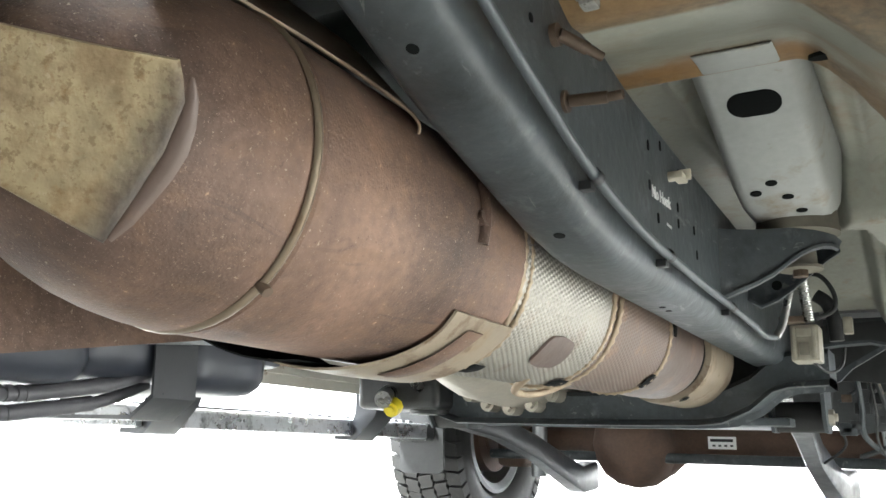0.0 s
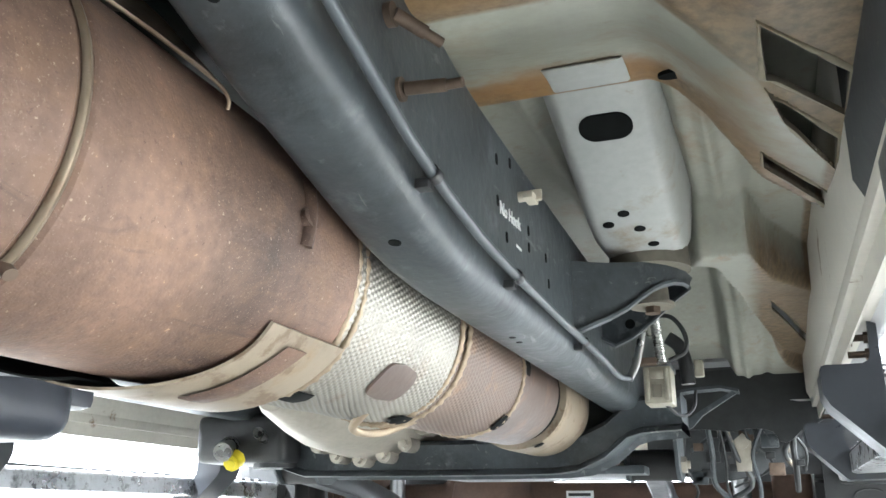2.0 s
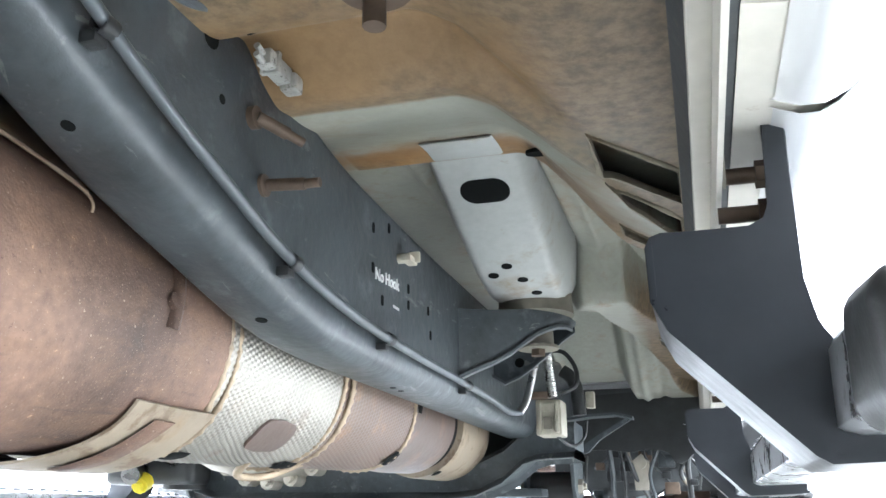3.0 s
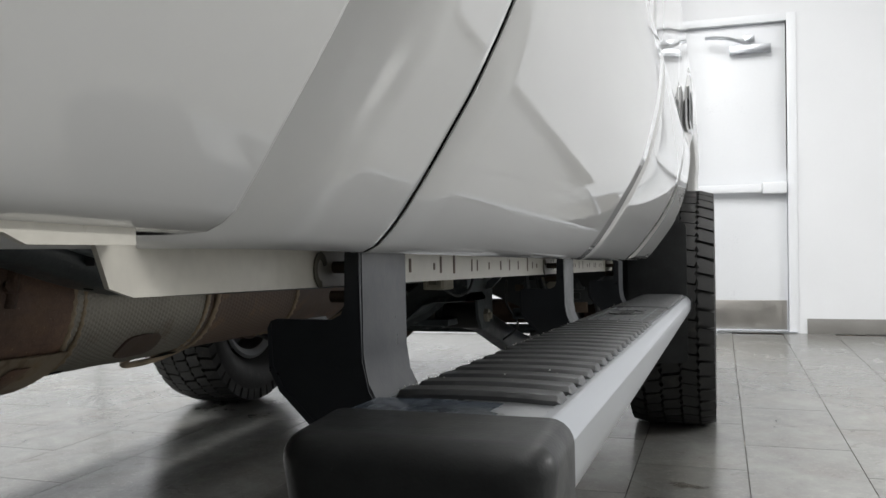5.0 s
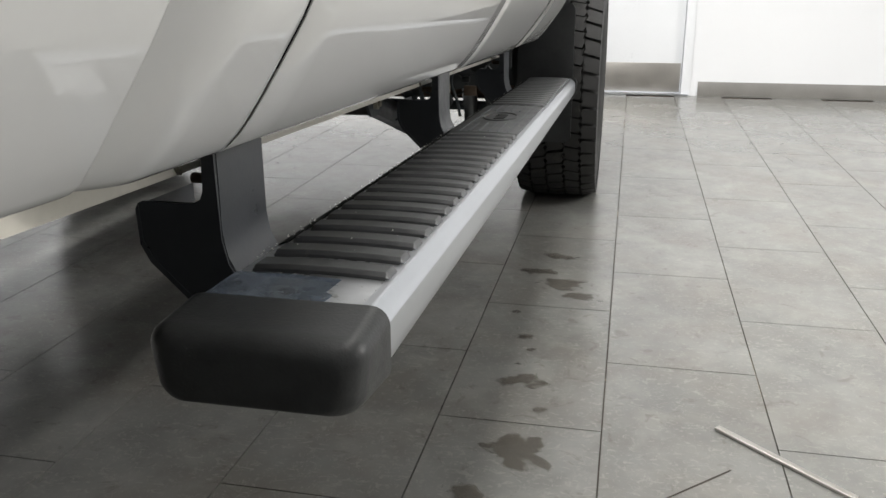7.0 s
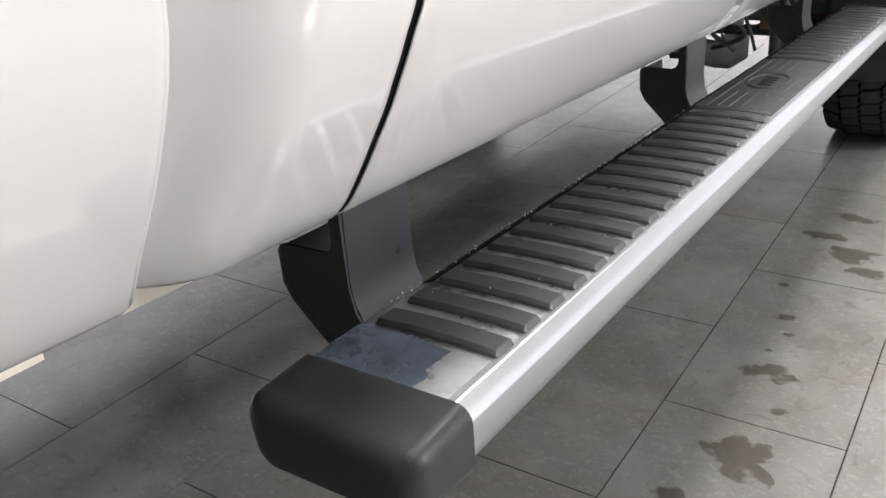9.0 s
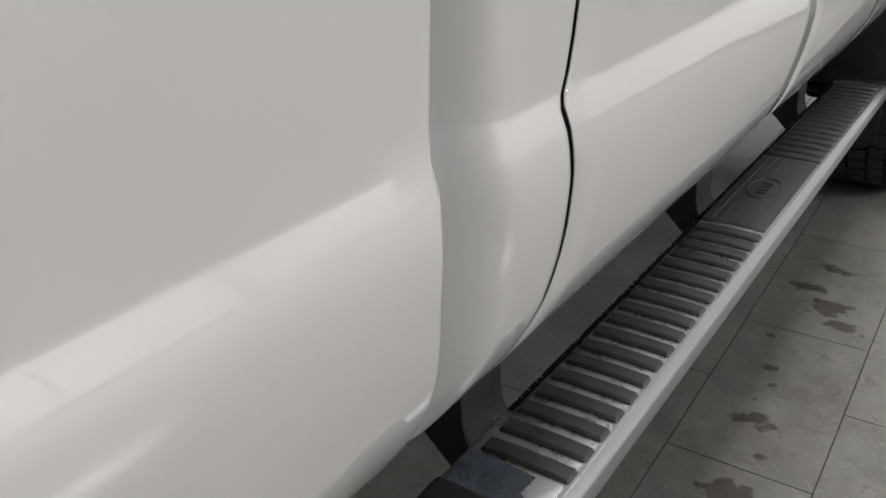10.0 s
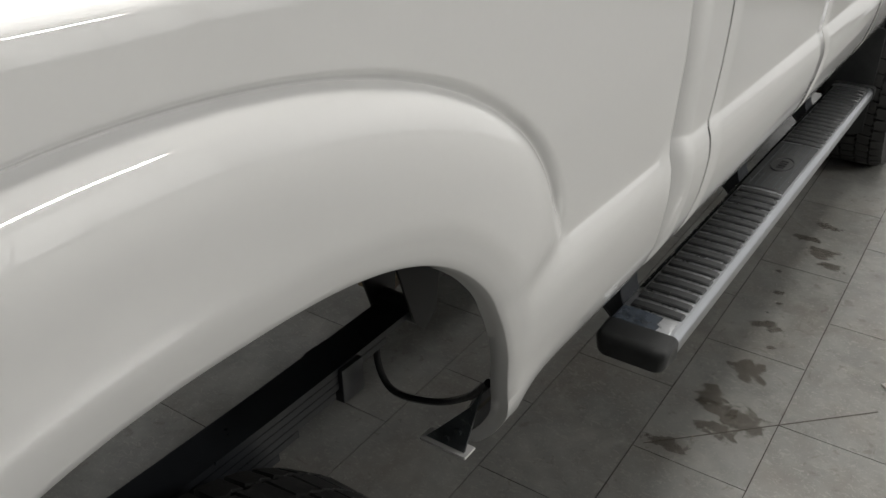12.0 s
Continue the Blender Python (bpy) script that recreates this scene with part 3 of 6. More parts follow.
box(bm, DX1 - 0.21, DX1 - 0.058, FRONT - 0.05, FRONT + 0.034, 0.925, 1.0, 0.012)
box(bm, DX0 + 0.06, DX0 + 0.12, FRONT - 0.04, FRONT + 0.034, 0.93, 0.995, 0.008)
part("push_bar", bm, DOOR, leaf, "white push bar", rake=False)
bm = bmesh.new()
box(bm, 1.17, 1.43, FRONT - 0.035, FRONT + 0.034, 1.865, 1.915, 0.006)
part("closer_body", bm, ALU, leaf, "grey door closer", rake=False)
bm = bmesh.new()
tube(bm, [(1.30, FRONT - 0.02, 1.92), (1.15, FRONT - 0.09, 1.955), (1.02, FRONT - 0.05, 1.975)], 0.012, 8)
box(bm, 1.26, 1.33, FRONT - 0.03, FRONT + 0.01, 1.94, 1.975, 0.003)
part("closer_arm", bm, ALU, leaf, "grey closer arm", rake=False)
# ledge moulding on the pier
bm = bmesh.new()
box(bm, 0.50, 0.80, FRONT - 0.29, FRONT - 0.262, 2.03, 2.085, 0.008)
box(bm, 0.786, 0.812, FRONT - 0.29, FRONT - 0.013, 2.03, 2.085, 0.008)
box(bm, 0.786, 0.806, FRONT - 0.25, FRONT - 0.013, 1.90, 1.95, 0.008)
thing("trim", bm, DOOR, "white moulding round the wall pier", "trim", "structure")

sign = thing("exit_sign", new_box(0.885, 1.165, FRONT - 0.05, FRONT - 0.004, 2.375, 2.57, 0.006), SIGNW, "white exit sign with red letters above the door", "sign")
writing("letters", "EXIT", 0.155, Matrix.Translation((1.025, FRONT - 0.052, 2.475)) @ Matrix.Rotation(math.pi / 2, 4, "X"), sign, RED)
alarm = thing("alarm_box", new_box(0.70, 0.78, FRONT - 0.31, FRONT - 0.262, 2.38, 2.50, 0.008), RED, "small red alarm box on the wall pier", "alarm")
part("strobe", new_box(0.715, 0.765, FRONT - 0.325, FRONT - 0.311, 2.46, 2.49, 0.004), SIGNW, alarm, "clear strobe lens", rake=False)

for k, (lx, ly, watts) in enumerate(LAMPS):
    if k == 0:
        lamp = thing("ceiling_light", new_box(-0.32, 0.32, -1.15, 1.15, 0.0, 0.055, 0.006), SIGNW, "long white ceiling light, switched on", "light", group="ceiling lights")
        part("diffuser", new_box(-0.28, 0.28, -1.1, 1.1, -0.006, 0.0), GLOW, lamp, "glowing diffuser", rake=False)
        lamp.location = (lx, ly, 3.543)
    else:
        copy_thing(lamp, Matrix.Translation((lx, ly, 3.543)))

# Body of the added overhead fill light; the ceiling has no known panel here
px, py, pw, pl = FILL_PANEL
fill_fixture = thing("ceiling_panel", new_box(px - pw / 2 - 0.05, px + pw / 2 + 0.05, py - pl / 2 - 0.05, py + pl / 2 + 0.05, 3.543, 3.598, 0.006), SIGNW, "broad white overhead fill panel, added and unseen, switched on", "light")
part("diffuser", new_box(px - pw / 2, px + pw / 2, py - pl / 2, py + pl / 2, 3.537, 3.543), SOFTGLOW, fill_fixture, "softly glowing diffuser", rake=False)

# low white box at the foot of the wall, standing in for its skirting
thing("kerb", new_box(WEST, -0.30, 2.58, 2.70, 0.0, 0.065, 0.006), WALL, "low white box standing in for the skirting along the wall", "kerb", "structure")
# thin conduit down the wall and a low platform beyond the truck
thing("floor_platform", new_box(-3.4, -2.98, 0.57, 1.37, 0.0, 0.05, 0.006), SKIRT, "low grey platform lying on the tiles", "platform")
bm = new_tube([(-3.98, FRONT - 0.03, 0.0), (-3.98, FRONT - 0.03, 1.2), (-3.98, FRONT - 0.03, 3.5)], 0.014)
thing("conduit", bm, LINE, "thin grey conduit down the white wall", "pipe")

# strip of metal lying on the floor
strip = thing("metal_strip", new_box(-0.14, 0.14, -0.007, 0.007, 0.0, 0.006, 0.0015), KICK, "thin dull metal strip lying on the floor tiles", "strip")
strip.matrix_world = Matrix.Translation((1.479, -1.760, 0.001)) @ Matrix.Rotation(math.radians(-43.4), 4, "Z")


def stain(cx, cy, rx, ry, seed):
    rng = random.Random(seed)
    bm = bmesh.new()
    n = 40
    ph = [rng.uniform(0, 6.28) for _ in range(6)]
    vs = []
    for k in range(n):
        a = 2 * math.pi * k / n
        r = 1 + 0.22 * math.sin(2 * a + ph[0]) + 0.2 * math.sin(3 * a + ph[1]) + 0.14 * math.sin(5 * a + ph[2]) + 0.1 * math.sin(9 * a + ph[3]) + 0.06 * math.sin(14 * a + ph[4])
        vs.append(bm.verts.new((cx + rx * r * math.cos(a), cy + ry * r * math.sin(a), 0.0010 + 0.00006 * seed)))
    bm.faces.new(vs)
    return thing("floor_stain", bm, STAIN, "dark brown dried spill on the grey tile", "stain", group="spills on the floor")


for k, s in enumerate(((0.995, -1.54, 0.045, 0.04), (0.965, -1.31, 0.024, 0.018), (1.02, -1.82, 0.06, 0.06), (1.03, -0.93, 0.075, 0.04),
                       (0.95, -0.84, 0.05, 0.03), (0.99, -1.38, 0.010, 0.010), (1.0, -0.70, 0.05, 0.03), (0.955, -2.0, 0.06, 0.05), (0.93, -1.16, 0.013, 0.011),
                       (1.08, -1.02, 0.05, 0.03), (1.03, -2.14, 0.05, 0.05), (0.93, -2.27, 0.06, 0.035), (1.04, -1.66, 0.015, 0.012), (0.97, -1.46, 0.008, 0.008), (1.06, -2.06, 0.10, 0.06), (1.04, -2.05, 0.012, 0.03))):
    stain(*s, seed=k + 3)


# hairline saw cut across the tiles
cut = thing("saw_cut", new_box(-0.36, 0.36, -0.0012, 0.0012, 0.0, 0.0008), GROUT, "thin dark saw cut scratched across the tiles", "scratch")
cut.matrix_world = Matrix.Translation((1.13, -2.055, 0.0008)) @ Matrix.Rotation(math.radians(44), 4, "Z")

# ---------- the truck: wheels ----------
truck = new("pickup_truck")
tagged(truck, "white crew cab pickup truck with running boards on grey tiles", "pickup truck")


def tyre_meshes(R=0.422, W=0.285):
    """Tyre carcass, tread blocks and rim round the x axis through the origin."""
    h = W / 2
    prof = [(-h * 0.62, 0.235), (-h * 0.86, 0.262), (-h * 0.99, 0.315), (-h * 0.97, 0.365), (-h * 0.88, R - 0.028), (-h * 0.74, R - 0.018), (0, R - 0.016),
            (h * 0.74, R - 0.018), (h * 0.88, R - 0.028), (h * 0.97, 0.365), (h * 0.99, 0.315), (h * 0.86, 0.262), (h * 0.62, 0.235)]
    bm = bmesh.new()
    revolve(bm, prof, (0, 0, 0), "x", 72)
    body = finish("tyre", bm, RUBBER)
    bm = bmesh.new()
    n = 46
    da = 2 * math.pi / n
    rng = random.Random(5)
    lanes = ((-1.0, -0.64, 0.20), (-0.59, -0.24, 0.12), (-0.19, 0.19, 0.12), (0.24, 0.59, 0.12), (0.64, 1.0, 0.20))
    for k in range(n):
        for lane, (x0, x1, gap_share) in enumerate(lanes):
            a0 = (k + (0.5 if lane % 2 else 0.0)) * da + rng.uniform(-0.006, 0.006)
            # an arrow-shaped block: its sides zigzag and its ends slant
            pts = []
            for f, jog in ((gap_share / 2, -0.022), (0.36, 0.022), (0.64, -0.022), (1 - gap_share / 2, 0.022)):
                for xx in (x0, x1):
                    slant = 0.16 * da * (1 if lane in (1, 2) else -1) * (xx - x0) / (x1 - x0)
                    xj = xx if abs(xx) > 0.95 else xx + jog
                    pts.append((xj * h * (1.0 if abs(xx) < 0.9 else 0.985), a0 + f * da + slant, R - 0.012 * max(0.0, abs(xx) - 0.80) / 0.2))
            top, low = [], []
            for x, t, r in pts:
                deep = R - 0.026 - (0.030 if abs(x) > h * 0.9 else 0.0)
                top.append(bm.verts.new((x, r * math.sin(t), r * math.cos(t))))
                low.append(bm.verts.new((x * (1.0 if abs(x) > h * 0.9 else 1.01), deep * math.sin(t), deep * math.cos(t))))
            for i in (0, 2, 4):
                bm.faces.new((top[i], top[i + 1], top[i + 3], top[i + 2]))
            for i, j in ((0, 1), (1, 3), (3, 5), (5, 7), (7, 6), (6, 4), (4, 2), (2, 0)):
                bm.faces.new((top[i], top[j], low[j], low[i]))
    tread = finish("tread", bm, RUBBER, angle=30)
    bm = bmesh.new()
    revolve(bm, [(-0.11, 0.238), (-0.115, 0.225), (-0.10, 0.20), (0.0, 0.19), (0.02, 0.15), (0.03, 0.06), (0.06, 0.055), (0.06, 0.0)], (0, 0, 0), "x", 40)
    revolve(bm, [(0.11, 0.238), (0.115, 0.225), (0.10, 0.205), (0.0, 0.198), (-0.06, 0.195)], (0, 0, 0), "x", 40)
    rim = finish("rim", bm, RIM)
    bm = bmesh.new()
    cyl(bm, (-0.10, 0, 0), (0.03, 0, 0), 0.155, n=32)
    cyl(bm, (-0.115, 0, 0), (-0.10, 0, 0), 0.10, n=24)
    drum = finish("brake_disc", bm, AXLE)
    return body, tread, rim, drum


TYRE = tyre_meshes()


def wheel(x, y, z, turn):
    w = new("wheel", TYRE[0])
    w.parent = truck
    w.matrix_local = Matrix.Translation((x, y, z)) @ Matrix.Rotation(math.radians(turn), 4, "Z")
    tagged(w, "black all-terrain tyre with chunky tread")
    for nm, me in (("tread", TYRE[1]), ("rim", TYRE[2]), ("brake_disc", TYRE[3])):
        o = new(nm, me)
        o.parent = w
    return w


AX = -3.72
wheel(0.935, FA, 0.421, 0)
wheel(-0.940, FA, 0.421, 180)
wheel(0.82, AX, 0.421, 0)
wheel(-0.82, AX, 0.421, 180)

# ---------- the truck: body panels ----------
PROFILE = [(0.570, 0.832), (0.600, 0.868), (0.606, 0.876), (0.613, 0.884), (0.63, 0.898), (0.645, 0.910), (0.675, 0.932), (0.70, 0.950), (0.73, 0.967), (0.76, 0.982), (0.79, 0.991), (0.82, 0.998), (0.85, 1.004), (0.88, 1.0075),
           (0.905, 1.0095), (0.925, 1.0090), (0.942, 1.0072), (0.954, 1.0043), (0.964, 1.0012), (0.971, 0.9985), (0.9745, 0.9968), (0.978, 0.9964), (1.0, 0.9968), (1.15, 1.002), (1.30, 1.001), (1.368, 0.9995), (1.384, 0.9965), (1.392, 0.989), (1.398, 0.978), (1.403, 0.962)]
ZS = [0.600, 0.603, 0.606, 0.609] + [0.613 + 0.0055 * k for k in range(50)] + [0.885, 0.895, 0.905, 0.9125, 0.92, 0.926, 0.932, 0.937, 0.942, 0.946, 0.950, 0.9535, 0.957, 0.9605, 0.964, 0.9675, 0.971, 0.9745, 0.978, 0.984,
      0.995, 1.02, 1.08, 1.15, 1.22, 1.29, 1.33, 1.345, 1.355, 1.365, 1.375, 1.380, 1.385]


def side_x(z):
    """The side's outline, rounded between the table's rows."""
    reach = 0.0035 + 0.0205 * (1 - ease((z - 0.88) / 0.05))
    weights = [(k / 6, math.exp(-(k / 3.6) ** 2)) for k in range(-6, 7)]
    return sum(w * lerp_table(PROFILE, z + reach * d) for d, w in weights) / sum(w for _, w in weights)


def panel(name, y_back, y_front, side, label, bend=None, nu=14, z_top=1.385, material=None):
    """A body panel between two shut lines y(z), folded inwards all round its rim."""
    zs = [z for z in ZS if z <= z_top]
    bm = bmesh.new()
    rings = []
    for z in zs:
        a, b = y_back(z), y_front(z)
        row = []
        hem = 0.0022 / (b - a)
        for k, t in enumerate([0, hem] + [q / nu for q in range(1, nu)] + [1 - hem, 1]):
            y = a + (b - a) * t
            x = side_x(z) + (bend(y, z) if bend else 0)
            if k in (0, nu + 2):
                x -= 0.0016
            row.append(Vector((side * x, y, z)))
        first, last = row[0].copy(), row[-1].copy()
        first.x -= side * 0.0012
        last.x -= side * 0.0012
        rings.append([first] + row + [last])
    low = [[p + Vector((-side * dx, 0, dz)) for p in rings[0]] for dx, dz in ((0.034, 0.001), (0.020, -0.0045), (0.009, -0.0045))]
    top = [p + Vector((-side * 0.03, 0, 0.0)) for p in rings[-1]]
    loft(bm, low + rings + [top], closed=False)
    return part(name, bm, material or WHITE, truck, label, angle=50)


GAP_REAR = [(0.60, -2.562), (0.633, -2.573), (0.68, -2.585), (0.717, -2.592), (0.75, -2.595), (0.82, -2.589), (0.90, -2.590), (0.94, -2.594), (0.964, -2.597), (0.98, -2.586), (1.0, -2.578), (1.06, -2.565), (1.4, -2.545)]
GAP_MID = [(0.60, -1.600), (0.65, -1.625), (0.70, -1.660), (0.80, -1.675), (0.90, -1.652), (0.94, -1.672), (0.97, -1.692), (1.0, -1.675), (1.4, -1.65)]
GAP_FORE = [(0.60, -0.89), (0.70, -0.865), (0.80, -0.835), (0.90, -0.80), (0.957, -0.80), (1.0, -0.79), (1.4, -0.77)]


def gap(table, d):
    return lambda z: lerp_table(table, z) + d


def cab_bend(y, z):
    t = max(0.0, (-2.680 - y) / 0.065)
    return -0.060 * min(t, 1.6) ** 2


ARCH_Z, BED_FRONT, BED_BACK = 0.612, -2.776, -5.05
BED_EDGE = [(0.59, -2.755), (0.615, -2.761), (0.64, -2.769), (0.70, -2.776), (0.79, -2.781), (0.86, -2.793), (0.92, -2.793), (0.95, -2.788), (0.98, -2.786), (1.08, -2.780), (1.13, -2.776), (1.4, -2.770)]


def arch_radius(a, hw, ht, power):
    """Radius of a rounded arch at the angle a, a little longer behind."""
    c, s = abs(math.cos(a)), abs(math.sin(a))
    hw = hw * 1.05 if math.cos(a) < 0 else hw
    return 1.0 / ((c / hw) ** power + (s / ht) ** power) ** (1 / power)


def arched_panel(name, yc, y_front, y_back, side, label, ell, hw, ht, z_top, power=3):
    """A fender or bed side with a flared wheel arch: rows of points fan out from the arch to the panel's rim."""
    bm = bmesh.new()
    na, nr = 150, 64
    angs = [math.pi * k / na for k in range(na + 1)]
    corner_a = [math.atan2(z_top - ARCH_Z, y_front - yc), math.atan2(z_top - ARCH_Z, y_back - yc)]
    for ca in corner_a:
        i = min(range(na + 1), key=lambda j: abs(angs[j] - ca))
        angs[i] = ca
    ey, ez, ea, eb = ell

    def x_at(y, z, away):
        """The panel's side, swelling to a flare inside the crease and turning in again at the arch."""
        x = side_x(z)
        d = math.sqrt(((y - ey) / ea) ** 2 + (max(0.0, z - ez) / eb) ** 2)
        crisp = ease((z - 0.945) / 0.05)
        slow = 1 - (1 - min(1.0, max(0.0, (0.992 - d) / 0.262))) ** 2.4
        swell = crisp * slow + (1 - crisp) * ease((1 - d) / 0.30)
        full = 1.0175 + (side_x(min(z, 0.95)) + 0.002 - 1.0175) * (1 - ease((z - 0.90) / 0.09))
        crease = ease((z - 0.99) / 0.05)
        x += (full - x - 0.0035 * crease) * swell
        # a small step in at the crease, then a shelf that rolls over into the flare
        inward = max(0.0, 0.992 - d) * eb
        x += crease * (0.013 * (1 - math.exp(-inward / 0.012)) - 0.0095 * ease((1.016 - d) / 0.024))
        x += 0.030 * math.exp(-(away / 0.08) ** 2) * (1 - ease((z - 0.62) / 0.2)) if y_front < -2 else 0.0
        return x - 0.010 * (1 - ease(away / 0.05)) * ease((z - 0.70) / 0.2)

    rows = []
    for a in angs:
        c, s = math.cos(a), math.sin(a)
        r0 = arch_radius(a, hw, ht, power)
        r0 *= 1 + (0.10 * (1 - ease(s * r0 / 0.17)) if c > 0 and yc < -2 else 0.0)
        lim = []
        if c > 1e-6:
            lim.append((y_front - yc) / c)
        if c < -1e-6:
            lim.append((y_back - yc) / c)
        if s > 1e-6:
            lim.append((z_top - ARCH_Z) / s)
        r1 = min(lim)
        lo, hi = r0, r1
        for _ in range(30):
            m = (lo + hi) / 2
            inside = math.sqrt(((yc + m * c - ey) / ea) ** 2 + (max(0.0, ARCH_Z + m * s - ez) / eb) ** 2) < 0.998
            lo, hi = (m, hi) if inside else (lo, m)
        if c > 0 and yc + (0.9745 - ARCH_Z) / max(s, 1e-4) * c > ey + ea - 0.005:
            lo = (0.9745 - ARCH_Z) / max(s, 1e-4)
        rc = min(max(lo, r0 + 0.2 * (r1 - r0)), r0 + 0.9 * (r1 - r0))
        row = []
        for k in range(nr + 1):
            half = nr // 2
            r = r0 + (rc - r0) * (1 - (1 - k / half) ** 1.9) if k <= half else rc + (r1 - rc) * ease((k - half) / (nr - half))
            y, z = yc + r * c, ARCH_Z + r * s
            turn = 0.004 * ease((y - y_front + 0.008) / 0.008) if y_front < -2 else 0.0
            shift = (lerp_table(BED_EDGE, z) - BED_FRONT) * ease((y - y_front + 0.16) / 0.16) if y_front < -2 else 0.0
            row.append(Vector((side * (x_at(y, z, r - r0) - turn - (0.004 if k in (0, nr) else 0.0)), y + shift, z)))
        # rolled lip of the arch, and the fold at the panel's rim
        y, z = yc + (r0 + 0.004) * c, ARCH_Z + (r0 + 0.004) * s
        lip = [Vector((side * (x_at(y, z, 0.004) - d), yc + (r0 + g) * c, ARCH_Z + (r0 + g) * s)) for d, g in ((0.032, -0.004 * s), (0.030, -0.009 * s), (0.018, -0.006 * s), (0.006, -0.002 * s))]
        last = row[-1].copy()
        last.x -= side * 0.085
        rows.append(lip + row + [last])
    roll = [(-0.052, -0.006), (-0.030, -0.0105), (-0.016, -0.0095), (-0.007, -0.0055)]
    under = [[[p + Vector((side * dx, 0, dz)) for p in end] for dx, dz in roll] for end in (rows[0], rows[-1])]
    loft(bm, under[0] + rows + under[1][::-1], closed=False)
    return part(name, bm, WHITE, truck, label, angle=60)


for side in (1, -1):
    arched_panel("bed_side", -3.745, BED_FRONT, BED_BACK, side, "glossy white bed side with a flared wheel arch", (-3.80, 0.945, 0.620, 0.372), 0.458, 0.509, 1.402, 2.6)
    panel("cab_corner", lambda z: -2.805, gap(GAP_REAR, -0.0048), side, "white cab corner behind the rear door", cab_bend, 26)
    rear_door = panel("rear_door", gap(GAP_REAR, 0.0048), gap(GAP_MID, -0.003), side, "white rear door, shut")
    front_door = panel("front_door", gap(GAP_MID, 0.003), gap(GAP_FORE, -0.003), side, "white front door, shut")
    arched_panel("front_fender", FA + 0.02, FA + 1.0, -0.79, side, "white front fender over the wheel", (FA + 0.02, 0.95, 0.60, 0.33), 0.50, 0.46, 1.30)
    for dr, yy in ((rear_door, -2.42), (front_door, -1.50)):
        bm = bmesh.new()
        box(bm, *sorted((side * 0.985, side * 1.035)), yy - 0.12, yy + 0.12, 1.265, 1.295, 0.010)
        box(bm, *sorted((side * 0.985, side * 1.02)), yy - 0.14, yy - 0.10, 1.26, 1.30, 0.008)
        part("door_handle", bm, CHROME if side > 0 else WHITE, dr, "pull handle")
    # inner shell that closes the shut lines
    bm = bmesh.new()
    rings = []
    for y in (-2.655, -2.5, -1.7, -0.73):
        rings.append([Vector((side * (side_x(z) - 0.030), y, z)) for z in (0.63, 0.66, 0.72, 0.80, 0.90, 0.96, 1.1, 1.38)] + [Vector((side * 0.80, y, 1.38)), Vector((side * 0.80, y, 0.63))])
    loft(bm, rings)
    part("door_frame", bm, DARK, truck, "dark body frame behind the shut lines")
    bm = new_box(*sorted((side * 1.004, side * 1.018)), -0.56, -0.32, 0.99, 1.10, 0.005)
    badge = part("fender_badge", bm, CHROME, truck, "chrome badge plate on the fender")
    part("badge_inset", new_box(*sorted((side * 1.0185, side * 1.0205)), -0.53, -0.35, 1.005, 1.085, 0.001), PLASTIC, badge, "black inset")
    # near-black strip just below the skin along each shut line
    for table in (GAP_REAR, GAP_MID, GAP_FORE):
        bm = bmesh.new()
        loft(bm, [[Vector((side * (side_x(z) - d), lerp_table(table, z) + dy, z)) for d, dy in ((0.0042, -0.0052), (0.0042, 0.0052), (0.03, 0.008), (0.03, -0.008))] for z in ZS[2:]])
        part("door_seal", bm, DARK, truck, "near-black strip in the shut line")
    # white inner skins of the bed and the wheel housings
    bm = bmesh.new()
    box(bm, *sorted((side * 0.53, side * 0.93)), BED_BACK, BED_FRONT, 1.24, 1.25)
    box(bm, *sorted((side * 0.522, side * 0.53)), BED_BACK, BED_FRONT, 0.98, 1.25)
    part("wheel_housing", bm, FRAME, truck, "dark wheel housing")
    # lower bed flange at the arch
    bm = bmesh.new()
    plate(bm, [(side * 0.835, 0.616), (side * 0.905, 0.616), (side * 0.935, 0.75), (side * 0.915, 0.71)], -3.284, -3.280, "y")
    part("flange_foot", new_box(*sorted((side * 0.828, side * 0.912)), -3.292, -3.262, 0.6105, 0.6155, 0.001), WHITE, truck, "white folded foot of the flange")
    cyl(bm, (side * 0.895, -3.288, 0.655), (side * 0.895, -3.28, 0.655), 0.006, n=8)
    cyl(bm, (side * 0.875, -3.288, 0.632), (side * 0.875, -3.28, 0.632), 0.005, n=8)
    part("bed_flange", bm, FRAME, truck, "dark flange behind the arch")

# bumper-to-bed masses that close the truck above
bm = bmesh.new()
box(bm, -0.52, 0.52, BED_BACK, BED_FRONT, 0.98, 1.0)
box(bm, -0.93, 0.93, BED_FRONT - 0.05, BED_FRONT, 0.98, 1.40, 0.01)
box(bm, -0.97, 0.97, BED_BACK, BED_BACK + 0.05, 0.75, 1.40, 0.01)
part("bed_box", bm, WHITE, truck, "white steel load bed")
for s in (1, -1):
    part("bed_rail_cap", new_box(*sorted((s * 0.88, s * 0.965)), BED_BACK, BED_FRONT, 1.385, 1.41, 0.01), PLASTIC, truck, "black bed rail cap")
bm = bmesh.new()
rings = []
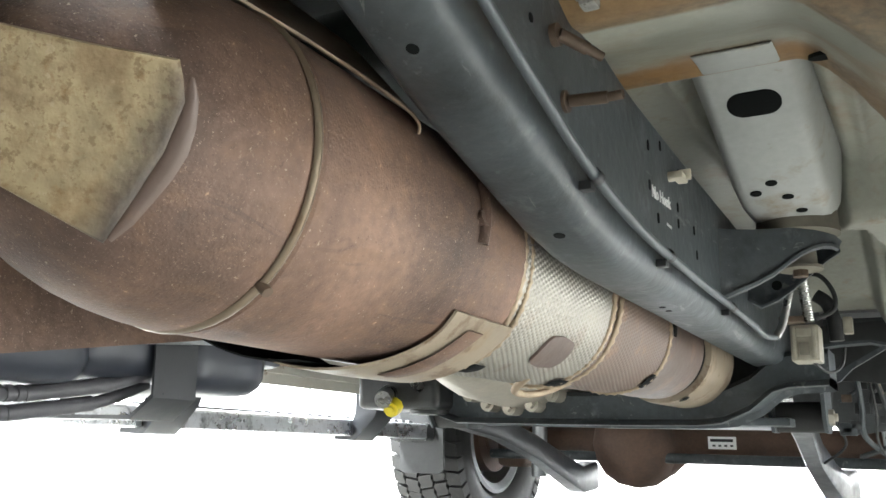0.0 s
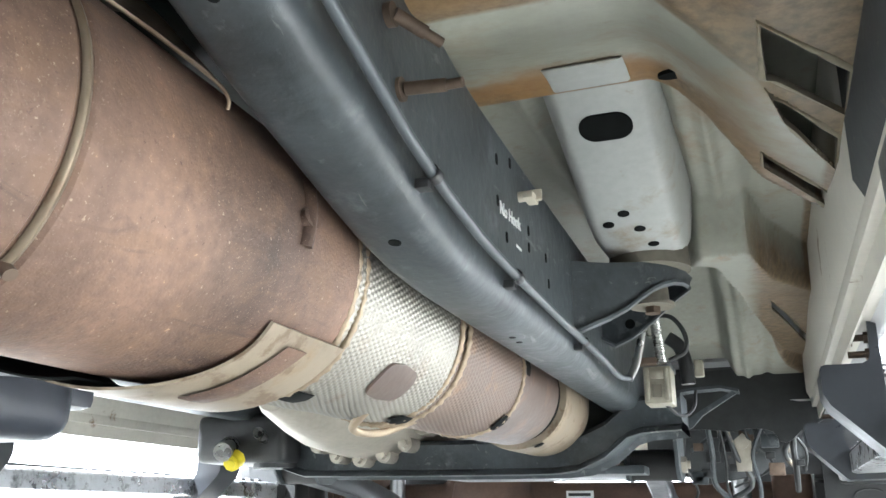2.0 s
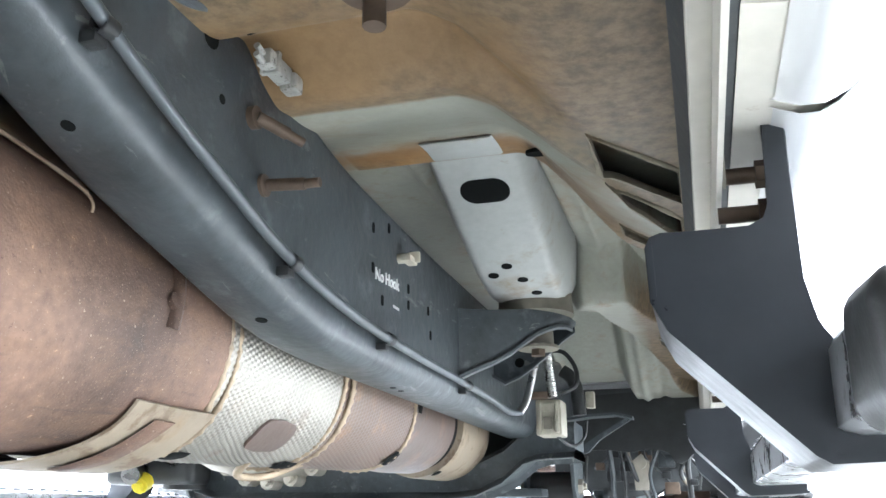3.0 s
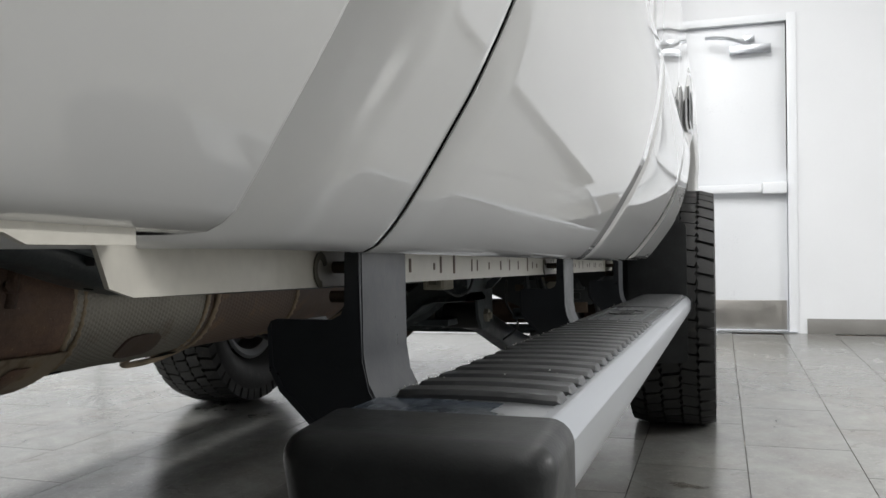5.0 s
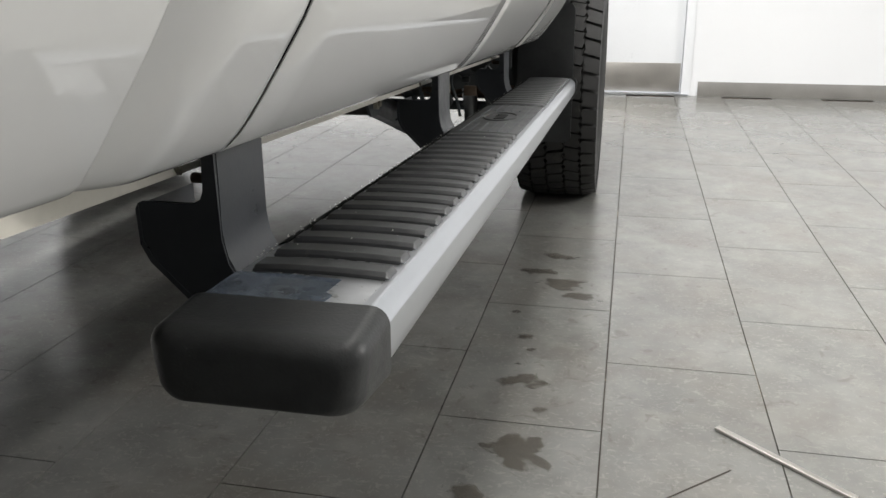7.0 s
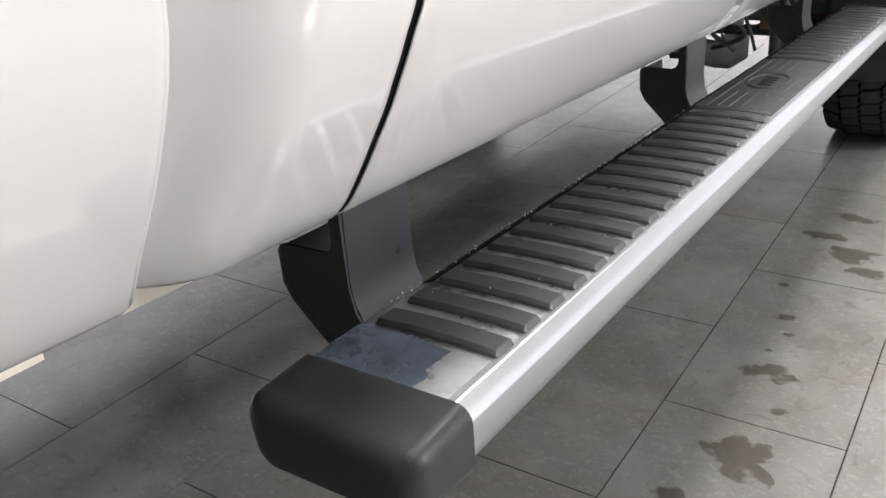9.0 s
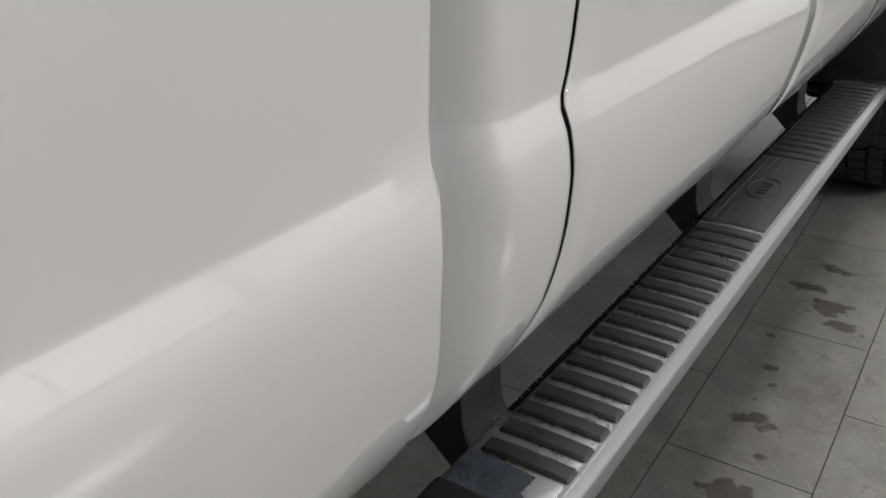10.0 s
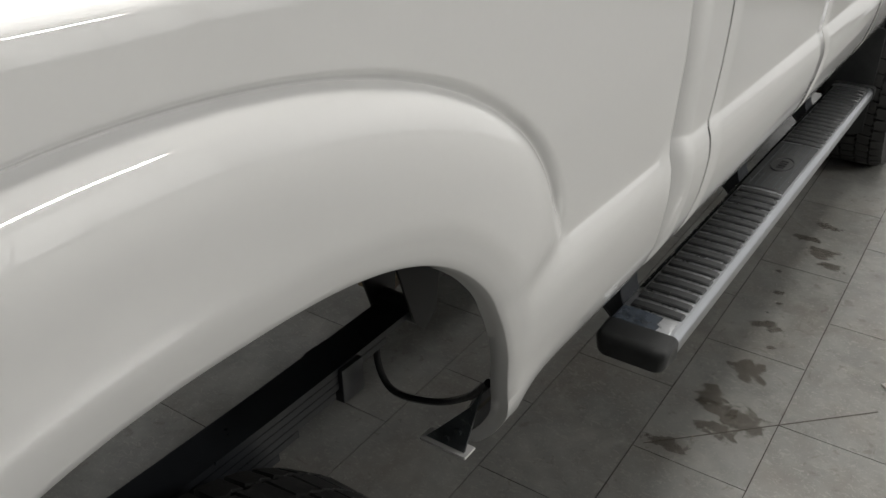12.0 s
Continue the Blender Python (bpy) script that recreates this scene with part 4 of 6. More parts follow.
for y, zt, w in ((-2.74, 1.39, 0.93), (-2.70, 1.86, 0.80), (-2.55, 1.93, 0.76), (-1.2, 1.94, 0.76), (-0.95, 1.90, 0.75), (-0.30, 1.40, 0.88)):
    rings.append([(-0.955, y if zt < 1.5 else max(y, -2.74), 1.385), (-w, y, zt - 0.04), (-w + 0.06, y, zt), (w - 0.06, y, zt), (w, y, zt - 0.04), (0.955, y, 1.385)])
loft(bm, rings)
part("cab_roof", bm, WHITE, truck, "white cab roof")
for s in (1, -1):
    for y0, y1 in ((-2.52, -1.74), (-1.66, -0.98)):
        bm = bmesh.new()
        plate(bm, [(y0, 1.43), (y1, 1.43), (y1 - 0.1, 1.84), (y0 + 0.05, 1.84)], s * 0.90, s * 0.94, "x", 0.004)
        part("side_window", bm, GLASS_DARK, truck, "dark tinted side window")
bm = bmesh.new()
loft(bm, [[(-0.93, y, 0.75), (-0.95, y, z - 0.10), (-0.80, y, z), (0.80, y, z), (0.95, y, z - 0.10), (0.93, y, 0.75)] for y, z in ((-0.5, 1.38), (0.4, 1.36), (0.98, 1.30), (1.11, 1.20))])
part("hood", bm, WHITE, truck, "white hood")
part("front_bumper", new_box(-0.98, 0.98, 1.12, 1.27, 0.50, 0.80, 0.05), CHROME, truck, "chrome front bumper")
part("grille", new_box(-0.75, 0.75, 1.11, 1.19, 0.82, 1.18, 0.03), CHROME, truck, "chrome grille")

# ---------- the truck: rockers, running boards ----------
BRACKETS = (-2.484, -1.62, -0.80)


PAD0, PAD1 = -1.690, -1.25


def rib_mesh():
    bm = bmesh.new()
    rings = []
    for t, w, h in ((0, 0.0120, 0.0), (0.006, 0.0134, 0.0015), (0.022, 0.0140, 0.0046), (0.03, 0.0140, 0.0052), (0.2, 0.014, 0.0052), (0.35, 0.014, 0.0052), (0.5, 0.014, 0.0052),
                    (0.65, 0.014, 0.0052), (0.8, 0.014, 0.0052), (0.97, 0.0140, 0.0052), (0.978, 0.0140, 0.0046), (0.994, 0.0134, 0.0015), (1, 0.0120, 0.0)):
        x = -0.061 + 0.122 * t
        zc = -0.002 * (2 * t - 1) ** 2
        rings.append([(x, -w, zc - 0.003), (x, -w + 0.0005, zc + h * 0.3), (x, -w + 0.0026, zc + h * 0.9), (x, -w + 0.0034, zc + h), (x, w - 0.0034, zc + h), (x, w - 0.0026, zc + h * 0.9), (x, w - 0.0005, zc + h * 0.3), (x, w, zc - 0.003)])
    loft(bm, rings)
    return finish("tread_rib", bm, RIB, angle=14)


RIB_MESH = rib_mesh()
RIB_Y = [-2.522 + 0.0466 * k for k in range(18)] + [PAD1 + 0.028 + 0.0466 * k for k in range(17)]


def running_board(side):
    board = new("running_board")
    board.parent = truck
    tagged(board, "aluminium running board with black ribbed tread and plastic end caps")
    y0, y1 = -2.612, -0.40

    def sect(y, grow=0.0):
        pts = [(0.849, 0.440), (0.849, 0.478), (0.853, 0.485), (0.862, 0.4885)]
        pts += [(0.862 + 0.128 * t, 0.4885 + 0.002 * (1 - (2 * t - 1) ** 2)) for t in (0.25, 0.5, 0.75)]
        pts += [(0.990, 0.4885), (0.998, 0.485), (1.0035, 0.477), (1.0055, 0.470), (1.0070, 0.454), (1.005, 0.447), (0.999, 0.442), (0.86, 0.436), (0.852, 0.438)]
        return [Vector((side * x, y, z)) for x, z in pts]
    part("deck", loft_bm([sect(y0), sect((y0 + y1) / 2), sect(y1)]), DIRTYALU, board, "dull aluminium deck", angle=25)
    bm = bmesh.new()
    edge = [(0.9870, 0.4897), (0.9930, 0.4893), (0.9948, 0.4886), (1.0010, 0.4832), (1.0048, 0.4790), (1.0066, 0.4755), (1.0076, 0.4700), (1.0076, 0.4540), (1.0068, 0.4480), (1.0045, 0.442), (1.001, 0.443), (1.0035, 0.454), (1.003, 0.470), (1.0005, 0.476), (0.996, 0.481), (0.987, 0.485)]
    loft(bm, [[Vector((side * x, y, z)) for x, z in edge] for y in (y0 - 0.001, -1.6, y1 + 0.001)])
    part("edge_trim", bm, ALU, board, "bright brushed aluminium edge", angle=16)
    for (ya, yb) in ((y0 - 0.066, y0 + 0.004), (y1 - 0.004, y1 + 0.06)):
        bm = bmesh.new()
        rear = ya < -2
        rings = []
        for t in (0, 0.3, 0.6, 0.735, 0.77, 0.81, 0.85, 0.89, 0.925, 0.955, 0.98, 0.994, 1.0):
            y = yb + (ya - yb) * t if rear else ya + (yb - ya) * t
            q = max(0.0, (t - 0.735) / 0.265)
            inset = 0.019 * (1 - math.sqrt(max(0.0, 1 - q * q)))
            drop = 0.018 * (1 - math.sqrt(max(0.0, 1 - q * q))) + 0.006 * t
            pts = round_rect(0.846 + inset, 1.011 - inset, 0.430 + inset * 0.35, 0.4935 - drop, min(0.015, 0.45 * (0.0635 - drop - inset * 0.35)))
            # the sides lean in towards the bottom
            rings.append([Vector((side * (0.9285 + (x - 0.9285) * (1 - 0.09 * t * max(0.0, (0.475 - z) / 0.045))), y, z)) for x, z in pts])
        loft(bm, rings)
        part("end_cap", bm, PLASTIC, board, "black plastic end cap", angle=50)
    for y in RIB_Y:
        o = new("tread_rib", RIB_MESH)
        o.parent = board
        o.location = (side * 0.929, y, 0.4920 - RAKE * y - LIFT)
        o.rotation_euler = (-math.atan(RAKE), 0, 0)
    bm = bmesh.new()
    pad = [Vector((side * (0.864 + 0.122 * t), 0, 0.4885 + 0.002 * (1 - (2 * t - 1) ** 2))) for t in (0, 0.1, 0.25, 0.4, 0.5, 0.6, 0.75, 0.9, 1)]
    rings = [[p + Vector((0, y, h)) for p in pad] + [p + Vector((0, y, -0.002)) for p in pad[::-1]] for y, h in ((PAD0, 0.001), (PAD0 + 0.004, 0.004), (PAD1 - 0.004, 0.004), (PAD1, 0.001))]
    loft(bm, rings)
    padob = part("step_pad", bm, RIB, board, "black moulded step pad", angle=35)
    bm = bmesh.new()
    for i in range(1, 7):
        x = 0.864 + 0.122 * i / 7
        zc = 0.4885 + 0.002 * (1 - (2 * i / 7 - 1) ** 2) + 0.0045
        for ya, yb in ((PAD0 + 0.01, PAD0 + 0.12), (PAD1 - 0.12, PAD1 - 0.01)) if i in (2, 3, 4, 5) else ((PAD0 + 0.01, PAD1 - 0.01),):
            box(bm, *sorted((side * (x - 0.0012), side * (x + 0.0012))), ya, yb, zc - 0.003, zc + 0.0008)
    part("pad_groove", bm, LINE, padob, "thin moulded lines")
    bm = bmesh.new()
    n = 40
    for r0, r1, h in ((1.0, 0.9, 0.002),):
        rings = []
        for rr, zz in ((r0, 0), (r0 - 0.03, h), (r1 + 0.03, h), (r1, 0)):
            rings.append([Vector((side * (0.925 + 0.034 * rr * math.cos(2 * math.pi * k / n)), (PAD0 + PAD1) / 2 + 0.066 * rr * math.sin(2 * math.pi * k / n), 0.4945 + zz)) for k in range(n)])
        loft(bm, rings, caps=False)
    for i in range(4):
        yy = (PAD0 + PAD1) / 2 - 0.03 + 0.02 * i
        box(bm, *sorted((side * 0.915, side * 0.937)), yy - 0.005, yy + 0.005, 0.493, 0.4965, 0.001)
    part("oval_emblem", bm, PLASTIC, padob, "raised oval emblem")
    if side > 0:
        bm = bmesh.new()
        plate(bm, [(0.858, -2.608), (0.955, -2.608), (0.958, -2.585), (0.950, -2.578), (0.952, -2.545), (0.90, -2.540), (0.858, -2.543)], 0.4898, 0.4906, "z")
        part("protective_film", bm, FILM, board, "torn blue protective film on the deck")
        rng = random.Random(21)
        bm = bmesh.new()
        gutter = [(0.8512, 0.4830), (0.8530, 0.4866), (0.8610, 0.4898), (0.8640, 0.4892), (0.8620, 0.4884), (0.8535, 0.4850)]
        part("gutter_dirt", loft_bm([[Vector((x, y, z)) for x, z in gutter] for y in (-2.44, -1.8, -1.1, -0.45)]), DARK, board, "black grime along the inner edge")
        for k in range(300):
            r = rng.uniform(0.0003, 0.0008) * (1.5 if k % 9 == 0 else 1.0)
            x, y = (rng.uniform(0.851, 0.866) if k % 8 else rng.uniform(0.866, 0.985)), rng.uniform(-2.5, -0.5) if k % 3 == 0 else -2.5 + 0.9 * rng.random() ** 1.3
            bmesh.ops.create_icosphere(bm, subdivisions=1, radius=r, matrix=Matrix.Translation((x, y, (0.4968 if x > 0.866 else 0.4885) + r * 0.3)))
        crumbs = part("debris", bm, SPECK, board, "white crumbs of road debris")
        crumbs["kind"] = "stuff"
    # brackets: upright, foot under the board, gusset towards the rear
    for yb in BRACKETS:
        br = bmesh.new()
        ya, yc = yb - 0.046, yb + 0.046
        out = [(0.827, 0.602), (0.841, 0.602), (0.841, 0.512), (0.844, 0.492), (0.852, 0.474), (0.868, 0.462), (0.868, 0.417), (0.845, 0.417), (0.834, 0.43), (0.827, 0.47)]
        prof = [(0.8395, 0.602), (0.8415, 0.602), (0.8415, 0.520), (0.8445, 0.500), (0.853, 0.482), (0.866, 0.470), (0.864, 0.467), (0.850, 0.479), (0.8405, 0.499), (0.8365, 0.520), (0.8365, 0.602)]
        plate(br, [(side * x, z) for x, z in prof], ya, yc, "y")
        b = part("board_bracket", br, BRACKET, board, "black steel mounting bracket", angle=50)
        gu = [(0.829, 0.602), (0.841, 0.602), (0.841, 0.515), (0.846, 0.492), (0.858, 0.474), (0.92, 0.440), (0.92, 0.427), (0.846, 0.424), (0.840, 0.428),
              (0.772, 0.492), (0.764, 0.508), (0.763, 0.538), (0.766, 0.544), (0.772, 0.546), (0.818, 0.545), (0.826, 0.549), (0.829, 0.557)]
        part("gusset", new_plate([(side * x, z) for x, z in gu], ya - 0.004, ya, "y", 0.0008), BRACKET, b, "black gusset plate")
        low = [(0.763, 0.540), (0.764, 0.508), (0.772, 0.492), (0.837, 0.428), (0.844, 0.424), (0.92, 0.427)]
        bm = bmesh.new()
        rings = []
        for x, z in low:
            rings.append([Vector((side * (x + 0.001), ya - 0.005, z - 0.0015)), Vector((side * (x + 0.001), yc, z - 0.0015)), Vector((side * (x + 0.004), yc, z + 0.0025)), Vector((side * (x + 0.004), ya - 0.005, z + 0.0025))])
        loft(bm, rings)
        part("bracket_flange", bm, BRACKET, b, "folded lower flange")
        # the bolts and clip that hold it to the sill
        bm = bmesh.new()
        for zz in (0.585, 0.562):
            cyl(bm, (side * 0.804, yb - 0.02, zz), (side * 0.835, yb - 0.02, zz), 0.0048, n=12)
            cyl(bm, (side * 0.826, yb - 0.02, zz), (side * 0.834, yb - 0.02, zz), 0.008, n=6)
        part("bracket_bolt", bm, BOLT, b, "rusty bolts")
        clip = [(yb - 0.046 + 0.011 * math.cos(a), 0.583 + 0.014 * math.sin(a)) for a in [math.radians(20 + 32 * q) for q in range(9)]]
        clip_bm = bmesh.new()
        loft(clip_bm, [[Vector((side * x, yb - 0.046 + (y - yb + 0.046) * g, 0.583 + (z - 0.583) * g)) for x, g in ((0.8070, 1.0), (0.8085, 1.0), (0.8085, 0.6), (0.8070, 0.6))] for y, z in clip])
        part("spring_clip", clip_bm, OLDRUBBER, b, "dull horseshoe clip on the flange")
    return board


def loft_bm(rings):
    bm = bmesh.new()
    loft(bm, rings)
    return bm


for side in (1, -1):
    rb = running_board(side)
    if side < 0:
        rb.location.z = -0.042
    # sill box with the pinch flange below it
    bm = bmesh.new()
    sec = [(0.815, 0.604), (0.845, 0.6005), (0.866, 0.604), (0.880, 0.628), (0.89, 0.66), (0.86, 0.84), (0.83, 0.84), (0.82, 0.62)]
    loft(bm, [[Vector((side * x, y, z)) for x, z in sec] for y in (-2.655, -2.0, -1.2, -0.65)])
    low = [part("sill", bm, SILL, truck, "white sill with dirt and scuffs")]
    inner = ((0.785, 0.84), (0.785, 0.64), (0.798, 0.612), (0.8032, 0.6045), (0.807, 0.6045), (0.8145, 0.6045), (0.82, 0.62), (0.83, 0.84))
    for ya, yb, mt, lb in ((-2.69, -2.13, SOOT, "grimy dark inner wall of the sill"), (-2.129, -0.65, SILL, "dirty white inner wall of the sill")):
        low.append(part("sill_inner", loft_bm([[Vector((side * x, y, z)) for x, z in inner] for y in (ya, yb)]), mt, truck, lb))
    bm = bmesh.new()
    for x0, x1, z0, z1, ya, yb in ((0.8035, 0.8065, 0.570, 0.615, -2.775, -0.68),):
        plate(bm, [(ya, 0.603), (ya + 0.012, z0 + 0.005), (ya + 0.03, z0), (yb - 0.02, z0), (yb, z0 + 0.02), (yb, z1), (-2.73, z1), (-2.74, 0.605)], side * x0, side * x1, "x")
    box(bm, *sorted((side * 0.7925, side * 0.8035)), -2.70, -0.68, 0.600, 0.6215, 0.001)
    fl = part("pinch_flange", bm, SILL, truck, "white pinch-weld flange with rust specks")
    bm = bmesh.new()
    rng = random.Random(11)
    for k in range(34):
        y = -2.42 + 0.05 * k + rng.uniform(-0.02, 0.02)
        h = rng.uniform(0.004, 0.014)
        plate(bm, round_rect(y - 0.0022, y + 0.0022 + rng.uniform(0, 0.003), 0.584 - h / 2, 0.584 + h, 0.0012, 2), side * 0.8066, side * 0.8069, "x")
    fs = part("flange_slot", bm, BOLT, fl, "rusty drain slots")
    fs["kind"] = "stuff"
    if side < 0:
        for o in low + [fl]:
            o.location.z = -0.052
    # rear lower corner of the cab and the bed's inner sill
    bm = bmesh.new()
    plate(bm, [(-2.812, 0.607), (-2.812, 0.595), (-2.872, 0.594), (-2.882, 0.598), (-3.27, 0.600), (-3.27, 0.608)], side * 0.858, side * 0.861, "x")
    part("bed_sill", bm, SILL, truck, "white lower edge of the bed")
    # splash guard behind the front wheel, and the wheel housing liner
    bm = new_plate(round_rect(*sorted((side * 0.815, side * 0.995)), 0.275, 0.72, 0.02), FA - 0.478, FA - 0.466, "y", 0.002)
    sg = part("splash_guard", bm, PLASTIC, truck, "black plastic splash guard behind the front tyre")
    bm = bmesh.new()
    n = 32
    loft(bm, [[Vector((side * 0.925 + 0.042 * q * math.cos(6.2832 * k / n), FA - 0.479 - h, 0.40 + 0.020 * q * math.sin(6.2832 * k / n))) for k in range(n)] for q, h in ((1, 0), (0.95, 0.0015), (0.88, 0.0015), (0.83, 0))], caps=False)
    part("oval_emblem", bm, PLASTIC, sg, "pressed oval emblem")
    bm = bmesh.new()
    revolve(bm, [(side * 0.62, 0.47), (side * 0.97, 0.47), (side * 0.97, 0.48), (side * 0.62, 0.48)], (0, FA + 0.02, 0.50), "x", 32, -5, 185)
    part("wheel_liner", bm, PLASTIC, truck, "black wheel housing liner")

# ---------- the truck: frame ----------
RAIL_BOTTOM = [(-5.0, 0.80), (-3.2, 0.80), (-2.95, 0.765), (-2.80, 0.715), (-2.63, 0.648), (-2.53, 0.612), (-2.43, 0.588), (-2.33, 0.562), (-2.27, 0.552), (-2.18, 0.549), (-1.2, 0.546), (-1.0, 0.556), (-0.65, 0.62), (-0.2, 0.64), (1.08, 0.60)]
RAIL_TOP = [(-5.0, 0.96), (-3.2, 0.96), (-2.95, 0.94), (-2.80, 0.895), (-2.63, 0.835), (-2.47, 0.788), (-2.35, 0.762), (-2.23, 0.742), (-2.0, 0.735), (-1.2, 0.725), (-1.0, 0.735), (-0.65, 0.80), (-0.2, 0.82), (1.08, 0.78)]


def frame_rail(side):
    xi, xo = 0.382, 0.455
    ys = [-5.0, -4.0, -3.3, -3.2, -3.1, -3.0, -2.95, -2.9, -2.85, -2.8, -2.75, -2.7, -2.63, -2.58, -2.53, -2.48, -2.43, -2.38, -2.35, -2.33, -2.30, -2.27, -2.24, -2.21, -2.18, -2.1, -2.0, -1.8, -1.6, -1.4, -1.2, -1.1, -1.0, -0.9, -0.8, -0.7, -0.5, -0.2, 0.3, 1.08]

    def sm(table, y):
        return (lerp_table(table, y - 0.05) + 2 * lerp_table(table, y) + lerp_table(table, y + 0.05)) / 4
    rings = []
    for y in ys:
        b, t = sm(RAIL_BOTTOM, y), sm(RAIL_TOP, y)
        pts = []
        for cx, cz, a0, r in ((xo - 0.024, b + 0.024, -90, 0.024), (xo - 0.012, t - 0.012, 0, 0.012), (xi + 0.012, t - 0.012, 90, 0.012), (xi + 0.016, b + 0.016, 180, 0.016)):
            for k in range(6):
                a = math.radians(a0 + 90 * k / 5)
                pts.append(Vector((side * (cx + r * math.cos(a)), y, cz + r * math.sin(a))))
        rings.append(pts)
    bm = bmesh.new()
    loft(bm, rings)
    return part("frame_rail", bm, FRAME, truck, "black painted steel frame rail with scuffs", angle=30)


rail = frame_rail(1)
frame_rail(-1)


def disc(bm, p, n, r, h=0.0006):
    p, n = Vector(p), Vector(n).normalized()
    cyl(bm, p - n * 0.002, p + n * h, r, n=16)


# holes, studs and clips of the rail
for y, z in ((-2.15, 0.655), (-2.15, 0.70), (-2.10, 0.715), (-2.02, 0.705), (-2.03, 0.66), (-2.03, 0.64), (-2.12, 0.625), (-1.95, 0.65), (-1.94, 0.62)):
    part("rail_hole", new_plate(round_rect(y - 0.0035, y + 0.0035, z - 0.006, z + 0.006, 0.003, 3), 0.4535, 0.4557, "x"), DARK, rail, "dark oval hole")
for y, z, r in ((-2.49, 0.742, 0.010), (-2.62, 0.77, 0.012), (-2.47, 0.70, 0.004)):
    bm = bmesh.new()
    disc(bm, (0.455, y, z), (1, 0, 0), r)
    part("rail_hole", bm, DARK, rail, "dark round hole")
for y, r in ((-2.585, 0.0048), (-2.325, 0.0055), (-1.98, 0.004), (-1.95, 0.004)):
    zb = (lerp_table(RAIL_BOTTOM, y - 0.05) + 2 * lerp_table(RAIL_BOTTOM, y) + lerp_table(RAIL_BOTTOM, y + 0.05)) / 4
    sl = (lerp_table(RAIL_BOTTOM, y + 0.05) - lerp_table(RAIL_BOTTOM, y - 0.05)) / 0.1
    bm = bmesh.new()
    disc(bm, (0.418, y, zb), (0, sl, -1), r)
    part("rail_hole", bm, DARK, rail, "dark round hole")
bm = bmesh.new()
cyl(bm, (0.452, -2.401, 0.656), (0.458, -2.401, 0.656), 0.0095, n=20)
cyl(bm, (0.460, -2.401, 0.656), (0.492, -2.398, 0.655), 0.0052, n=14)
cyl(bm, (0.490, -2.398, 0.655), (0.505, -2.398, 0.655), 0.0040, n=12)
part("stud", bm, BOLT, rail, "rusty threaded stud")
bm = bmesh.new()
cyl(bm, (0.452, -2.425, 0.705), (0.461, -2.425, 0.705), 0.0095, n=20)
cyl(bm, (0.461, -2.425, 0.705), (0.478, -2.405, 0.697), 0.0055, n=14)
cyl(bm, (0.477, -2.406, 0.6975), (0.487, -2.394, 0.6925), 0.0042, n=10)
part("stud", bm, BOLT, rail, "rusty threaded stud")
bm = bmesh.new()
cyl(bm, (0.453, -2.066, 0.688), (0.470, -2.066, 0.688), 0.006, n=12)
box(bm, 0.462, 0.474, -2.078, -2.050, 0.682, 0.690, 0.002)
box(bm, 0.466, 0.480, -2.062, -2.056, 0.684, 0.697, 0.002)
part("push_clip", bm, CREAM, rail, "cream plastic push clip")
text_m = Matrix(((0, 0, 1, 0.4558), (1, 0, 0, -2.105), (0.02, 1, 0, 0.652 + RAKE * 2.105 - LIFT), (0, 0, 0, 1)))
writing("stencil", "No Hook", 0.020, text_m, rail, INKWHITE)
bm = new_box(0.4552, 0.4560, -2.085, -2.065, 0.625, 0.628)
part("stencil_mark", bm, INKWHITE, rail, "short white mark")
# brake line with clips along the rail
TUBE = [(0.470, -2.95, 0.80), (0.470, -2.80, 0.745), (0.470, -2.66, 0.688), (0.468, -2.57, 0.657), (0.468, -2.49, 0.632), (0.468, -2.39, 0.605), (0.468, -2.28, 0.588), (0.468, -2.17, 0.580), (0.468, -2.0, 0.576), (0.468, -1.83, 0.574),
        (0.470, -1.66, 0.570), (0.474, -1.56, 0.562), (0.482, -1.50, 0.566)]
line = part("brake_line", new_tube(TUBE, 0.0050, 10), LINE, rail, "grey coated brake line")
part("brake_line", new_tube([(0.482, -1.50, 0.566), (0.491, -1.485, 0.588), (0.498, -1.48, 0.615), (0.505, -1.48, 0.642), (0.512, -1.48, 0.672)], 0.0068, 10), STEEL, rail, "bright steel end of the brake line")
for y, z in ((-2.365, 0.600), (-2.131, 0.579), (-1.80, 0.5735), (-2.62, 0.673)):
    bm = bmesh.new()
    revolve(bm, [(y - 0.006, 0.0068), (y + 0.006, 0.0068), (y + 0.006, 0.005), (y - 0.006, 0.005)], (0.468, 0, z), "y", 16)
    box(bm, 0.4545, 0.466, y - 0.006, y + 0.006, z - 0.012, z - 0.004, 0.001)
    part("line_clip", bm, PLASTIC, rail, "black plastic clip")
# connector and wires near the rear
bm = bmesh.new()
box(bm, 0.474, 0.487, -2.456, -2.418, 0.733, 0.747, 0.002)
box(bm, 0.472, 0.489, -2.446, -2.441, 0.731, 0.749, 0.001)
box(bm, 0.476, 0.491, -2.421, -2.405, 0.729, 0.744, 0.003)
for zz in (0.735, 0.742):
    cyl(bm, (0.480, -2.456, zz), (0.480, -2.466, zz + 0.002), 0.0028, n=10)
part("wire_connector", bm, DULLCLIP, rail, "pale grey plastic wire connector")
part("wire", new_tube([(0.484, -2.48, 0.746), (0.482, -2.505, 0.765), (0.475, -2.54, 0.80), (0.46, -2.60, 0.85)], 0.005, 8), PLASTIC, rail, "black wiring")
